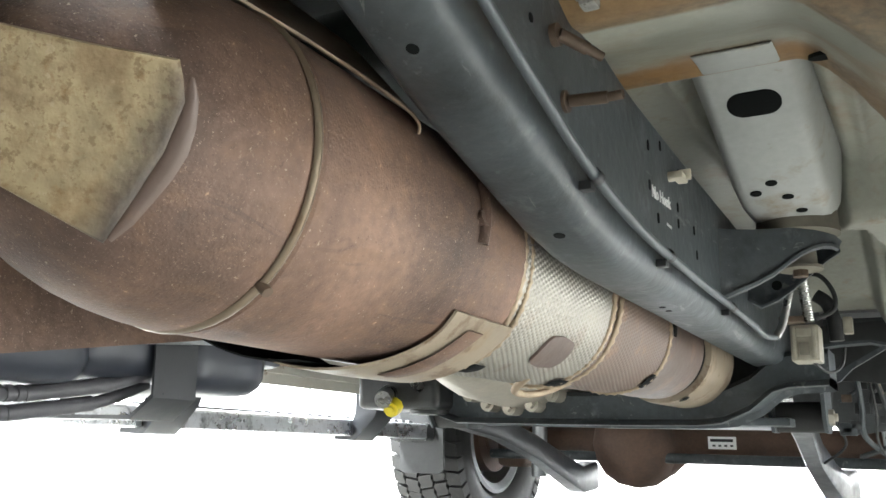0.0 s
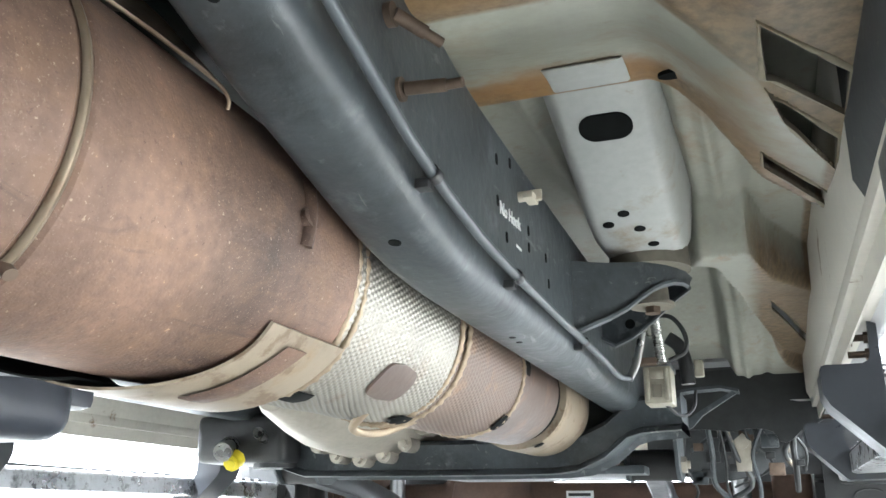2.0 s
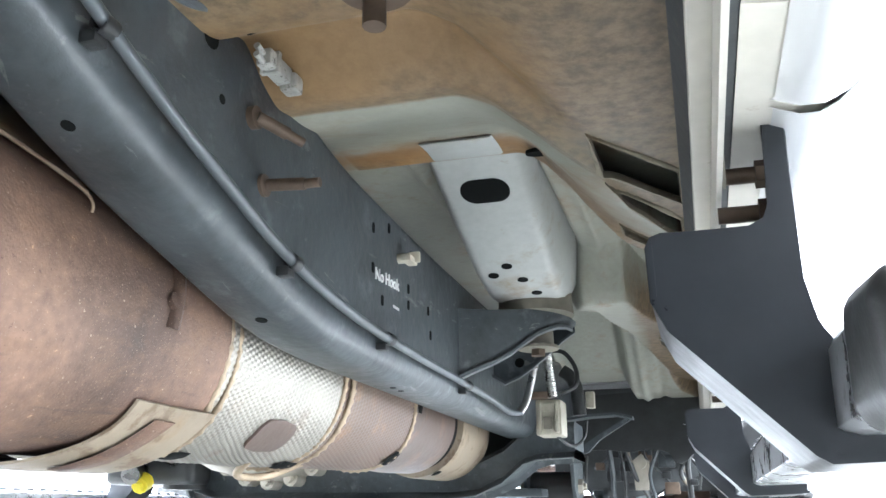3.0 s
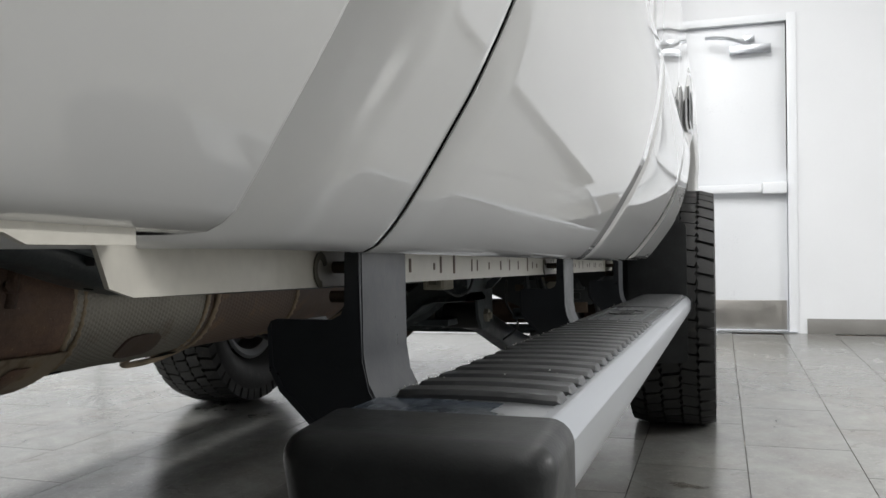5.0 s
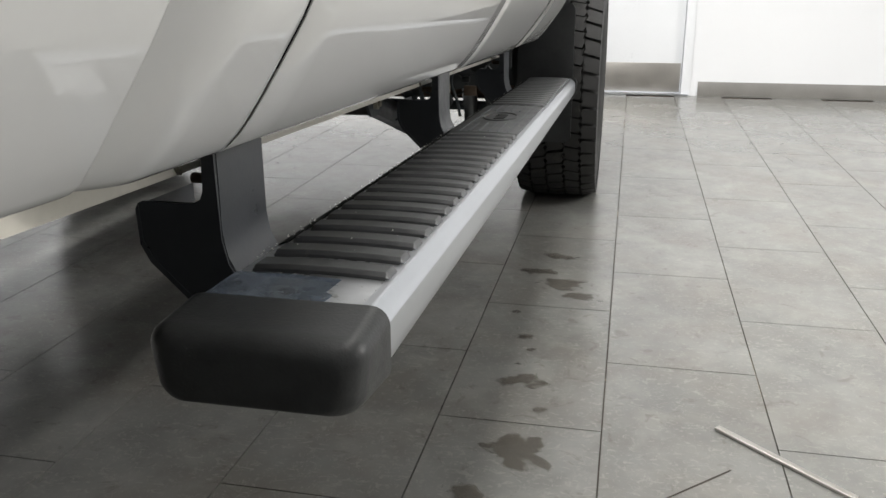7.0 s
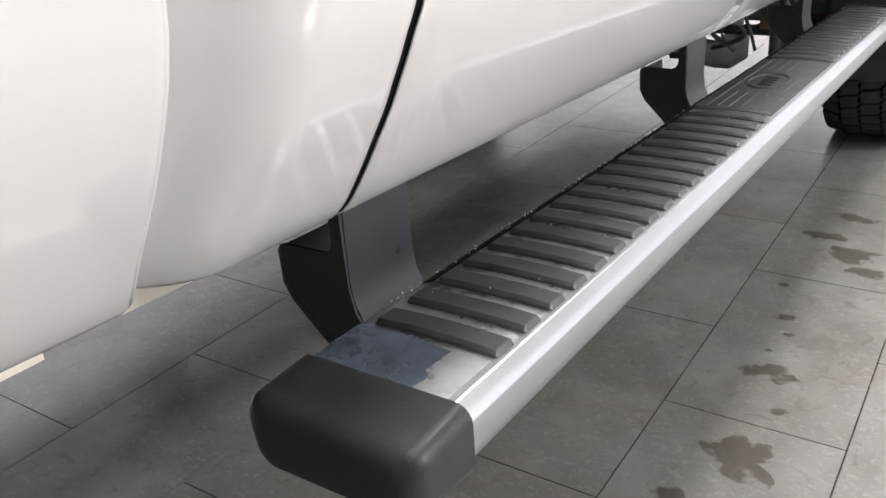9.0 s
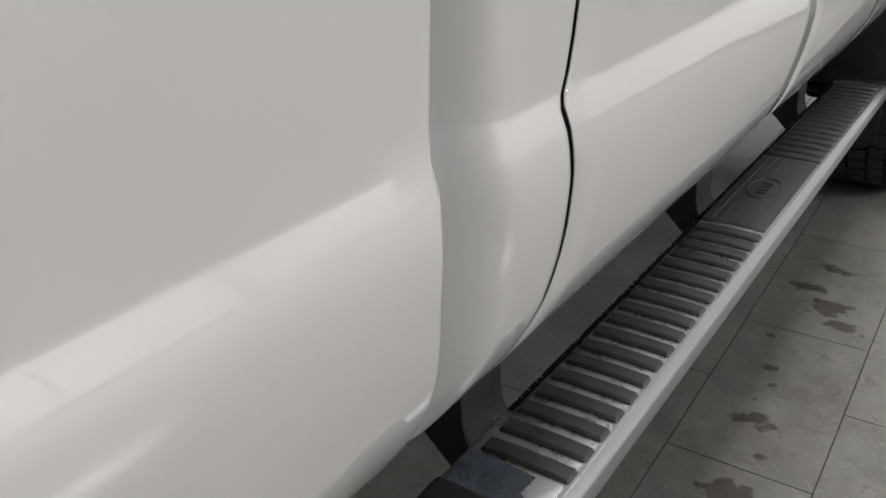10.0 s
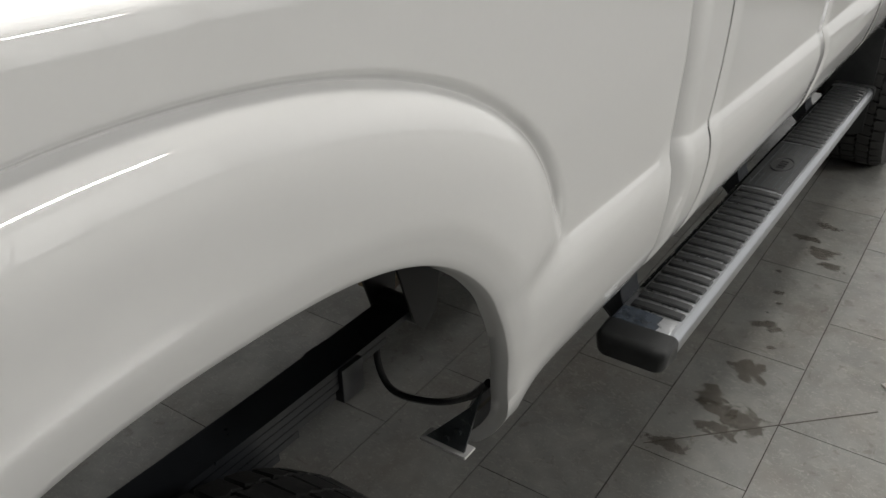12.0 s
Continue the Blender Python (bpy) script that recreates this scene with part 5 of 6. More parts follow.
part("wire", new_tube([(0.458, -2.575, 0.742), (0.470, -2.545, 0.735), (0.474, -2.51, 0.755), (0.47, -2.50, 0.80), (0.46, -2.52, 0.85)], 0.004, 8), LINE, rail, "grey breather tube")

# cab mount: arm on the rail with a turned lower rim, rubber, bolt
bm = bmesh.new()
rim_line = [(0.450, -1.803, 0.583), (0.477, -1.781, 0.599), (0.499, -1.762, 0.612), (0.521, -1.743, 0.628), (0.538, -1.724, 0.646), (0.556, -1.706, 0.663), (0.569, -1.687, 0.673), (0.581, -1.668, 0.680), (0.592, -1.649, 0.683), (0.599, -1.630, 0.682)]
top_line = [(0.450, -1.803, 0.684), (0.477, -1.785, 0.684), (0.499, -1.770, 0.685), (0.521, -1.752, 0.688), (0.540, -1.738, 0.691), (0.560, -1.720, 0.694), (0.575, -1.704, 0.696), (0.588, -1.684, 0.697), (0.598, -1.660, 0.696), (0.605, -1.630, 0.693)]
web = [(0.450, -1.58, 0.622), (0.475, -1.58, 0.607), (0.500, -1.58, 0.617), (0.525, -1.58, 0.634), (0.543, -1.58, 0.648), (0.575, -1.59, 0.672), (0.599, -1.61, 0.682)]
loft(bm, [[Vector(a), Vector(b), Vector(b) + Vector((-0.002, 0.005, 0)), Vector(a) + Vector((-0.002, 0.005, 0))] for a, b in zip(rim_line, top_line)])
loft(bm, [[Vector((x, y, z)), Vector((x, y, 0.696)), Vector((x, y + 0.005, 0.696)), Vector((x, y + 0.005, z))] for x, y, z in web])
loft(bm, [[Vector(b), Vector((b[0], max(b[1], -1.585), b[2])), Vector((b[0], max(b[1], -1.585), b[2] + 0.004)), Vector(b) + Vector((0, 0, 0.004))] for b in top_line[:-1]])
arm_ob = part("cab_mount_arm", bm, FRAME, truck, "black steel cab mount bracket on the rail")
for line in (rim_line, web):
    bm = bmesh.new()
    loft(bm, [[Vector(p) + Vector(q) for q in ((0.002, -0.010, -0.0035), (-0.002, 0.008, -0.0035), (-0.002, 0.008, 0.001), (0.002, -0.010, 0.001))] for p in line])
    part("arm_rim", bm, LINE, arm_ob, "worn grey lower rim")
bm = bmesh.new()
disc(bm, (0.50, -1.58, 0.64), (0, -1, 0), 0.008)
part("arm_hole", bm, DARK, arm_ob, "dark round hole")
mount = part("cab_mount", new_cyl((0.548, -1.675, 0.696), (0.548, -1.675, 0.735), 0.060, 0.057, n=32), OLDRUBBER, truck, "dusty grey rubber cab mount")
bm = bmesh.new()
cyl(bm, (0.545, -1.650, 0.652), (0.545, -1.650, 0.690), 0.026, 0.024, n=28)
cyl(bm, (0.545, -1.650, 0.648), (0.545, -1.650, 0.653), 0.033, n=28)
part("mount_washer", bm, OLDRUBBER, mount, "dusty steel washer")
part("mount_bolt", new_cyl((0.545, -1.650, 0.638), (0.545, -1.650, 0.648), 0.012, n=6), BOLT, mount, "rusty bolt head")

# junction block with hoses ahead of the mount
bm = bmesh.new()
box(bm, 0.491, 0.539, -1.40, -1.33, 0.535, 0.600, 0.004)
box(bm, 0.495, 0.502, -1.406, -1.40, 0.539, 0.596, 0.002)
box(bm, 0.528, 0.535, -1.406, -1.40, 0.539, 0.596, 0.002)
box(bm, 0.502, 0.528, -1.404, -1.40, 0.578, 0.594, 0.002)
blk = part("hose_block", bm, BLOCK, truck, "cream plastic junction block")
part("block_socket", new_box(0.506, 0.522, -1.4045, -1.399, 0.546, 0.568, 0.001), OLDRUBBER, blk, "dusty square socket")
part("hose", new_tube([(0.513, -1.38, 0.694), (0.545, -1.38, 0.690), (0.566, -1.38, 0.660), (0.566, -1.38, 0.628), (0.536, -1.38, 0.612)], 0.0042, 10), PLASTIC, blk, "thin black looped hose")
part("hose", new_tube([(0.529, -1.30, 0.668), (0.548, -1.30, 0.652), (0.557, -1.30, 0.622), (0.560, -1.30, 0.580)], 0.013, 12), PLASTIC, blk, "thick black hose")
bm = bmesh.new()
loft(bm, [[Vector((0.519 + 0.00045 * k / 2 + r * math.cos(0.4488 * q), -1.42 + r * math.sin(0.4488 * q), 0.690 - 0.0023 * k)) for q in range(14)] for k, r in ((k, 0.0098 if k % 2 else 0.0082) for k in range(40))])
part("hose", bm, STEEL, blk, "bright corrugated metal pipe")
part("hose", new_tube([(0.52, -1.36, 0.54), (0.545, -1.33, 0.52), (0.565, -1.30, 0.535), (0.57, -1.28, 0.57)], 0.003, 8), PLASTIC, blk, "thin black wire")
part("pipe_clamp", new_box(0.478, 0.520, -1.43, -1.40, 0.600, 0.612, 0.003), BOLT, blk, "rusty pipe clamp")

# ---------- the truck: cab floor seen from below ----------
BEAM_FRONT = [(0.0, -2.36), (0.61, -2.36), (0.64, -2.350), (0.655, -2.330), (0.67, -2.312), (0.69, -2.280), (0.713, -2.240), (0.730, -2.165), (0.783, -2.030), (0.80, -1.990)]
BEAM_FLANGE = [(0.0, -2.062), (0.63, -2.062), (0.66, -2.045), (0.689, -2.0), (0.711, -1.94), (0.79, -1.79), (0.80, -1.77)]
REAR2 = [(0.0, -1.62), (0.58, -1.62), (0.62, -1.69), (0.69, -1.70), (0.722, -1.543), (0.783, -1.387), (0.80, -1.34)]
FRONT2 = [(0.0, -1.54), (0.60, -1.55), (0.637, -1.53), (0.663, -1.33), (0.677, -1.14), (0.727, -0.85), (0.80, -0.56)]


def under_skin(x, y):
    """Height of the pressed underside of the cab."""
    x = abs(x)
    out = ease((x - 0.60) / 0.12)
    floor_z = 0.852 - 0.052 * ease((x - 0.60) / 0.03)
    if x > 0.60:
        floor_z += -0.008 * math.exp(-((x - 0.655) / 0.008) ** 2) + 0.006 * math.exp(-((x - 0.70) / 0.010) ** 2)
    else:
        floor_z += -0.010 * math.exp(-((x - 0.44) / 0.010) ** 2)
    floor_z -= 0.11 * ease((y + 1.05) / 0.30)
    yf = lerp_table(BEAM_FRONT, x)
    za = 0.738 - 0.040 * out
    d = y - yf
    if d < 0:
        z = za + 0.026 * math.exp(-((d + 0.085) / 0.030) ** 2) * (1 - out) - 0.004 * math.exp(-((d + 0.02) / 0.016) ** 2)
        z += 0.03 * ease((-2.64 - y) / 0.02)
        return z
    fl = lerp_table(BEAM_FLANGE, x)
    zb = 0.806 - 0.082 * out
    z = za + (zb - za) * ease(d / max(0.10, fl - yf - 0.03))
    if y > fl:
        z = z + (floor_z - z) * ease((y - fl) / 0.012)
    if y > -1.95 and x > 0.56:
        hump = ease((y - lerp_table(REAR2, x)) / 0.05) * ease((lerp_table(FRONT2, x) - y) / 0.07)
        z = z + (0.724 + 0.010 * math.sin(9 * y) - z) * hump
    return z


SLOTS = (((0.714, -2.332), (0.785, -2.232), (0.786, -2.144), (0.716, -2.248)), ((0.718, -2.222), (0.783, -2.094), (0.784, -2.008), (0.732, -2.150)),
         ((0.714, -2.022), (0.787, -1.872), (0.788, -1.815), (0.714, -1.975)), ((0.718, -1.261), (0.794, -0.950), (0.792, -0.895), (0.719, -1.192)))


def rust_at(x, y):
    """How rusty the pressed floor is: the beam's flat, its flange and the outer corner."""
    x = abs(x)
    d, fl = y - lerp_table(BEAM_FRONT, x), lerp_table(BEAM_FLANGE, x)
    flat = 1 - ease((d + 0.004) / 0.018)
    wide = 0.075 + 0.09 * ease((x - 0.64) / 0.05)
    flange = 0.8 * ease((y - fl + wide) / (0.6 * wide)) * (1 - ease((y - fl) / 0.01)) * (1 if x > 0.40 else 0.3)
    outer = ease((x - 0.765) / 0.02)
    beam = 0.85 * ease((x - 0.66) / 0.06) * ease((y - lerp_table(REAR2, x)) / 0.04) * ease((lerp_table(FRONT2, x) + 0.04 - y) / 0.05) if y > -1.9 else 0.0
    return max(flat, flange, outer, beam)


def in_slot(x, y):
    for q in SLOTS:
        if all((q[(i + 1) % 4][0] - q[i][0]) * (y - q[i][1]) - (q[(i + 1) % 4][1] - q[i][1]) * (x - q[i][0]) > 0 for i in range(4)):
            return True
    return False


for s in (1, -1):
    bm = bmesh.new()
    nx, ny = (200, 440) if s > 0 else (60, 120)
    xs = [0.80 * k / nx for k in range(nx + 1)]
    ys = [-2.735 + 2.135 * i / ny for i in range(ny + 1)]
    stain_layer = bm.verts.layers.float.new("rust")
    grid = [[bm.verts.new((s * x, y, under_skin(x, y))) for x in xs] for y in ys]
    for y, row in zip(ys, grid):
        for x, v in zip(xs, row):
            v[stain_layer] = rust_at(x, y)
    for i in range(ny):
        for k in range(nx):
            x, y = (xs[k] + xs[k + 1]) / 2, (ys[i] + ys[i + 1]) / 2
            if in_slot(x, y):
                continue
            f = bm.faces.new((grid[i][k], grid[i][k + 1], grid[i + 1][k + 1], grid[i + 1][k]))
            # the inner strip takes the dark tone that imitates shade above the canister
            f.material_index = 1 if x < 0.33 else 0
    bmesh.ops.delete(bm, geom=[v for v in bm.verts if not v.link_faces], context="VERTS")
    pan = part("cab_floor", bm, GREYPAN, truck, "grey pressed cab floor with rust stains, dirt and painted-in shade", angle=70)
    pan.data.materials.append(SHADE_PAN)
    bm = bmesh.new()
    box(bm, *sorted((s * 0.64, s * 0.80)), -2.38, -1.0, 0.856, 0.862)
    part("outrigger_lining", bm, GREYPAN, truck, "grey inner sheet above the cut-outs")
    for q in SLOTS:
        pts = []
        for i in range(4):
            (ax, ay), (bx, by) = q[i], q[(i + 1) % 4]
            for k in range(10):
                x, y = ax + (bx - ax) * k / 10, ay + (by - ay) * k / 10
                pts.append(Vector((s * x, y, under_skin(x, y) - 0.001)))
        mid = sum(pts, Vector()) / len(pts)
        bm = bmesh.new()
        loft(bm, [[p + (mid - p).normalized() * a + Vector((0, 0, h)) for a, h in ((-0.004, 0.0005), (-0.0015, -0.0012), (0.002, -0.0012), (0.003, 0.004), (0.001, 0.006))] for p in pts], wrap=True)
        part("slot_rim", bm, RUSTY, pan, "rusty turned edge of the cut-out", angle=60)
    # tab of the channel, lapped onto the beam
    bm = bmesh.new()
    loft(bm, [[Vector((s * (0.545 + dx), y, under_skin(0.545, y) - 0.003 + h)) for dx, h in ((-0.043, 0.001), (-0.040, -0.001), (0.040, -0.001), (0.043, 0.001))] for y in (-2.135, -2.13, -2.10, -2.075)])
    part("channel_tab", bm, PRIMER, truck, "grey tab welded onto the beam")
    for x, y in ((0.635, -2.10),):
        bm = bmesh.new()
        plate(bm, [(s * x + 0.016 * math.cos(k * 0.4488), y + 0.008 * math.sin(k * 0.4488)) for k in range(14)], under_skin(x, y) - 0.0025, under_skin(x, y) + 0.002, "z")
        part("beam_hole", bm, DARK, truck, "dark oval hole")
    # channel that runs forward to the cab mount
    bm = bmesh.new()
    rings = []
    for y, z in ((-2.085, 0.812), (-2.03, 0.806), (-1.95, 0.775), (-1.80, 0.724), (-1.74, 0.712), (-1.68, 0.715), (-1.62, 0.74), (-1.585, 0.80), (-1.57, 0.872)):
        w = 0.058
        rings.append([Vector((s * (0.545 + dx), y, zz)) for dx, zz in ((-w - 0.022, 0.872), (-w - 0.006, z + 0.02), (-w + 0.004, z + 0.004), (-w + 0.014, z), (w - 0.014, z), (w - 0.004, z + 0.004), (w + 0.006, z + 0.02), (w + 0.022, 0.872))])
    loft(bm, rings, closed=False)
    ch = part("mount_channel", bm, PRIMER, truck, "grey pressed steel mount channel", angle=50)
    def on_channel(y):
        return lerp_table([(-2.085, 0.812), (-2.03, 0.806), (-1.95, 0.775), (-1.80, 0.724), (-1.74, 0.712)], y)
    holes = [round_rect(s * 0.545 - 0.032, s * 0.545 + 0.032, -2.012, -1.972, 0.0195, 8)]
    for dx, y in ((-0.032, -1.815), (-0.008, -1.835), (0.008, -1.80), (0.02, -1.755)):
        holes.append([(s * (0.545 + dx) + 0.008 * math.cos(k * 0.628), y + 0.006 * math.sin(k * 0.628)) for k in range(10)])
    for hole in holes:
        bm = bmesh.new()
        low, up = [[bm.verts.new((x, y, on_channel(y) + d)) for x, y in hole] for d in (-0.0015, 0.0015)]
        bm.faces.new(low)
        bm.faces.new(up)
        for k in range(len(low)):
            bm.faces.new((low[k], low[(k + 1) % len(low)], up[(k + 1) % len(low)], up[k]))
        part("channel_hole", bm, DARK, ch, "dark opening")
    bm = bmesh.new()
    cyl(bm, (s * 0.60, -2.525, 0.705), (s * 0.60, -2.525, 0.745), 0.008, n=12)
    cyl(bm, (s * 0.60, -2.525, 0.732), (s * 0.60, -2.525, 0.742), 0.026, 0.03, n=24)
    part("body_bolt", bm, BOLT, truck, "rusty body bolt")
    # ragged dark shield between cab and front wheel
    rng = random.Random(4)
    low = [(0.815, 0.575), (0.79, 0.562), (0.765, 0.550), (0.742, 0.530), (0.728, 0.524), (0.712, 0.526), (0.700, 0.545), (0.68, 0.553), (0.64, 0.556), (0.60, 0.553), (0.54, 0.558), (0.46, 0.560)]
    out = [(s * 0.46, 0.70), (s * 0.82, 0.72)] + [(s * x, z + rng.uniform(-0.004, 0.004)) for x, z in low]
    part("wheel_shield", new_plate(out, -0.63, -0.622, "y"), PLASTIC, truck, "dark ragged shield behind the wheel")


# brackets, links and wiring ahead of the cab mount
bm = bmesh.new()
plate(bm, [(0.605, 0.455), (0.640, 0.455), (0.645, 0.53), (0.625, 0.55), (0.600, 0.53)], -0.60, -0.59, "y", 0.002)
cyl(bm, (0.622, -0.615, 0.525), (0.622, -0.60, 0.525), 0.016, n=14)
part("front_subframe", new_plate([(0.36, 0.50), (0.52, 0.43), (0.70, 0.46), (0.80, 0.52), (0.80, 0.80), (0.36, 0.80)], -0.40, -0.385, "y", 0.004), SOOT, truck, "grimy dark front suspension frame")
part("sway_bar_link", bm, CAST, truck, "grey sway bar link with a bolt")
rng = random.Random(31)
for k in range(13):
    x, z = rng.uniform(0.48, 0.78), rng.uniform(0.42, 0.62)
    pts = [(x, -0.62, z + 0.1), (x + rng.uniform(-0.03, 0.03), -0.60, z + 0.03), (x + rng.uniform(-0.05, 0.05), -0.56, z - 0.04), (x + rng.uniform(-0.06, 0.06), -0.50, z - 0.09)]
    part("wiring_hose", new_tube(pts, rng.uniform(0.003, 0.008), 8), (PLASTIC, FRAME, SOOT)[k % 3], truck, "dark hose in the wheel housing")
for k in range(16):
    x, z, w = rng.uniform(0.50, 0.76), rng.uniform(0.42, 0.58), rng.uniform(0.010, 0.022)
    part("bracket_tab", new_box(x - w, x + w, -0.585, -0.57, z - w * 0.8, z + w * 0.8, 0.003), (SOOT, FRAME, BOLT, PLASTIC)[k % 4], truck, "small steel tab")
bm = bmesh.new()
loft(bm, [[(x, y, z), (x, y + 0.05, z), (x, y + 0.05, z + 0.006), (x, y, z + 0.006)] for x, y, z in ((0.48, -1.0, 0.600), (0.54, -1.0, 0.608), (0.60, -1.0, 0.611), (0.638, -1.0, 0.602))])
plate(bm, [(0.518, 0.525), (0.535, 0.530), (0.560, 0.556), (0.632, 0.600), (0.625, 0.606), (0.555, 0.566), (0.522, 0.545)], -0.99, -0.975, "y")
part("hose_bracket", bm, FRAME, truck, "bent black hose bracket")
part("relay_box", new_box(0.571, 0.588, -1.29, -1.27, 0.595, 0.627, 0.003), BLOCK, truck, "small cream plastic box")

# ---------- the truck: exhaust filter ----------
CX, CZ = 0.222, 0.572


def shell(name, prof, material, label, parent=None, uv=False):
    bm = bmesh.new()
    n = 72
    rows = revolve(bm, prof, (CX, 0, CZ), "y", n)
    if uv:
        layer = bm.loops.layers.uv.new("UVMap")
        for f in bm.faces:
            for lp in f.loops:
                v = lp.vert.co
                a = math.atan2(v.z - CZ, v.x - CX)
                c = f.calc_center_median()
                ac = math.atan2(c.z - CZ, c.x - CX)
                if a - ac > math.pi:
                    a -= 2 * math.pi
                if ac - a > math.pi:
                    a += 2 * math.pi
                lp[layer].uv = (a * 0.135 * 2.0, v.y * 2.0)
    return part(name, bm, material, parent or truck, label, angle=35)


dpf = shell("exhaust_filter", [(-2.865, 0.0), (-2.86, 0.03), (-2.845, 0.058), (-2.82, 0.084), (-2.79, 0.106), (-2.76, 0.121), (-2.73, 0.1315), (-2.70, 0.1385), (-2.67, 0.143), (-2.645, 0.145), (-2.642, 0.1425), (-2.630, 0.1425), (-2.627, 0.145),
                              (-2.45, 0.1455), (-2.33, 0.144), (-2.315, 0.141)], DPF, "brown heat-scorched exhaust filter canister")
shell("filter_neck", [(-1.75, 0.112), (-1.742, 0.122), (-1.60, 0.124), (-1.475, 0.121), (-1.468, 0.112), (-1.46, 0.108)], DPF2, "smooth browned neck of the filter", dpf)
shell("ring_groove", [(-1.470, 0.100), (-1.465, 0.1125), (-1.42, 0.1125), (-1.415, 0.10)], DARK, "dark groove before the clamp ring", dpf)
shell("tail_ring", [(-1.432, 0.108), (-1.43, 0.1275), (-1.40, 0.1300), (-1.26, 0.1285), (-1.245, 0.121), (-1.24, 0.07)], CREAMSTEEL, "cream steel clamp ring", dpf)


def woven(name, y0, y1, r0, r1, amp, material, label):
    """A sleeve of knitted wire: real bumps in offset rows."""
    cell = 0.0078
    nu, nv = 110 * 4, int((y1 - y0) / cell * 4)
    co, faces = [], []
    for j in range(nv + 1):
        y = y0 + (y1 - y0) * j / nv
        for i in range(nu):
            a = 2 * math.pi * i / nu
            bumpy = math.sin(a * 110 / 2 + (math.pi / 2) * (math.floor(y / cell) % 2)) * math.sin(math.pi * y / cell)
            r = r0 + (r1 - r0) * j / nv + amp * (abs(bumpy) ** 0.8) + 0.0012 * math.sin(3.1 * a + y * 20) * math.sin(y * 31)
            co.append((CX + r * math.cos(a), y, CZ + r * math.sin(a) - RAKE * y - LIFT))
    for j in range(nv):
        for i in range(nu):
            k = (i + 1) % nu
            faces.append((j * nu + i, j * nu + k, (j + 1) * nu + k, (j + 1) * nu + i))
    me = bpy.data.meshes.new(name)
    me.from_pydata(co, [], faces)
    me.polygons.foreach_set("use_smooth", [True] * len(me.polygons))
    me.materials.append(material)
    ob = new(name, me)
    ob.parent = dpf
    return tagged(ob, label)


woven("woven_cover", -2.316, -1.990, 0.137, 0.1335, 0.0022, KNIT, "silver woven heat cover")
woven("woven_cover", -1.992, -1.742, 0.132, 0.1255, 0.0016, KNIT2, "browned woven heat cover")
for y, r, w in ((-2.312, 0.139, 0.0050), (-2.290, 0.1385, 0.0042), (-2.0, 0.135, 0.0045), (-1.975, 0.134, 0.0048), (-1.748, 0.127, 0.0045)):
    bm = bmesh.new()
    n = 150
    rings = []
    for k in range(n):
        a = 2 * math.pi * k / n
        rr = r + 0.0008 * math.sin(k * 2.1) + 0.0015 * math.sin(a * 3 + y * 9)
        c = Vector((CX + rr * math.cos(a), y + 0.0015 * math.sin(a * 5), CZ + rr * math.sin(a)))
        rad = Vector((math.cos(a), 0, math.sin(a)))
        q = w + 0.0012 * math.cos(k * 2.1)
        rings.append([c + rad * q * math.cos(t) + Vector((0, q * math.sin(t), 0)) for t in (0, 1.05, 2.09, 3.14, 4.19, 5.24)])
    loft(bm, rings, wrap=True)
    part("seam_braid", bm, ROPE, dpf, "tan braided seam", angle=70)


def wrap_plate(name, angles, y_at, r, material, label, thick=0.003, lift=None, edge=0.004, n=20):
    """A sheet bent round the canister between two angles; y_at gives its rear and front edge at t."""
    bm = bmesh.new()
    rings = []
    for k in range(n + 1):
        t = k / n
        a = math.radians(angles[0] + (angles[1] - angles[0]) * t)
        ya, yb = y_at(t)
        rr = r + (lift(t) if lift else 0)
        d = Vector((math.cos(a), 0, math.sin(a)))
        c = Vector((CX, 0, CZ))
        rings.append([c + d * rr + Vector((0, ya, 0)), c + d * (rr + thick) + Vector((0, ya + 0.001, 0)), c + d * (rr + thick * 1.6) + Vector((0, (ya + yb) / 2, 0)), c + d * (rr + thick) + Vector((0, yb - 0.001, 0)), c + d * rr + Vector((0, yb, 0))])
    loft(bm, rings)
    return part(name, bm, material, dpf, label, angle=50)


wrap_plate("filter_strap", (-200, -52), lambda t: (-2.641, -2.631), 0.1435, STRAP, "pale steel strap", 0.0022)
wrap_plate("filter_strap", (-52, 62), lambda t: (-2.640, -2.632), 0.1440, STRAP, "pale steel strap", 0.0026)
bm = bmesh.new()
a = math.radians(-50)
p = Vector((CX + 0.147 * math.cos(a), -2.636, CZ + 0.149 * math.sin(a)))
cyl(bm, p - Vector((0.004, 0, -0.004)), p + Vector((0.004, 0, -0.004)), 0.005, n=10)
part("strap_buckle", bm, BOLT, dpf, "rusty strap end")


# flat shield patch tacked onto the domed end
bm = bmesh.new()
face = Vector((0.62, -0.72, -0.30)).normalized()
rim = [(0.407, -2.776, 0.546), (0.407, -2.773, 0.537), (0.406, -2.770, 0.527), (0.394, -2.770, 0.504), (0.380, -2.773, 0.483), (0.365, -2.777, 0.461), (0.350, -2.795, 0.472), (0.318, -2.829, 0.495), (0.330, -2.848, 0.556), (0.377, -2.803, 0.549)]
loft(bm, [[Vector(p) + face * d + (Vector((0.365, -2.80, 0.515)) - Vector(p)) * q for p in rim] for d, q in ((-0.05, 0.12), (0.0, 0.0), (0.0015, 0.03), (0.0015, 0.10), (0.0015, 0.18), (0.0015, 0.28), (0.0015, 0.42), (0.0015, 0.65))])
burn = bm.verts.layers.float.new("burn")
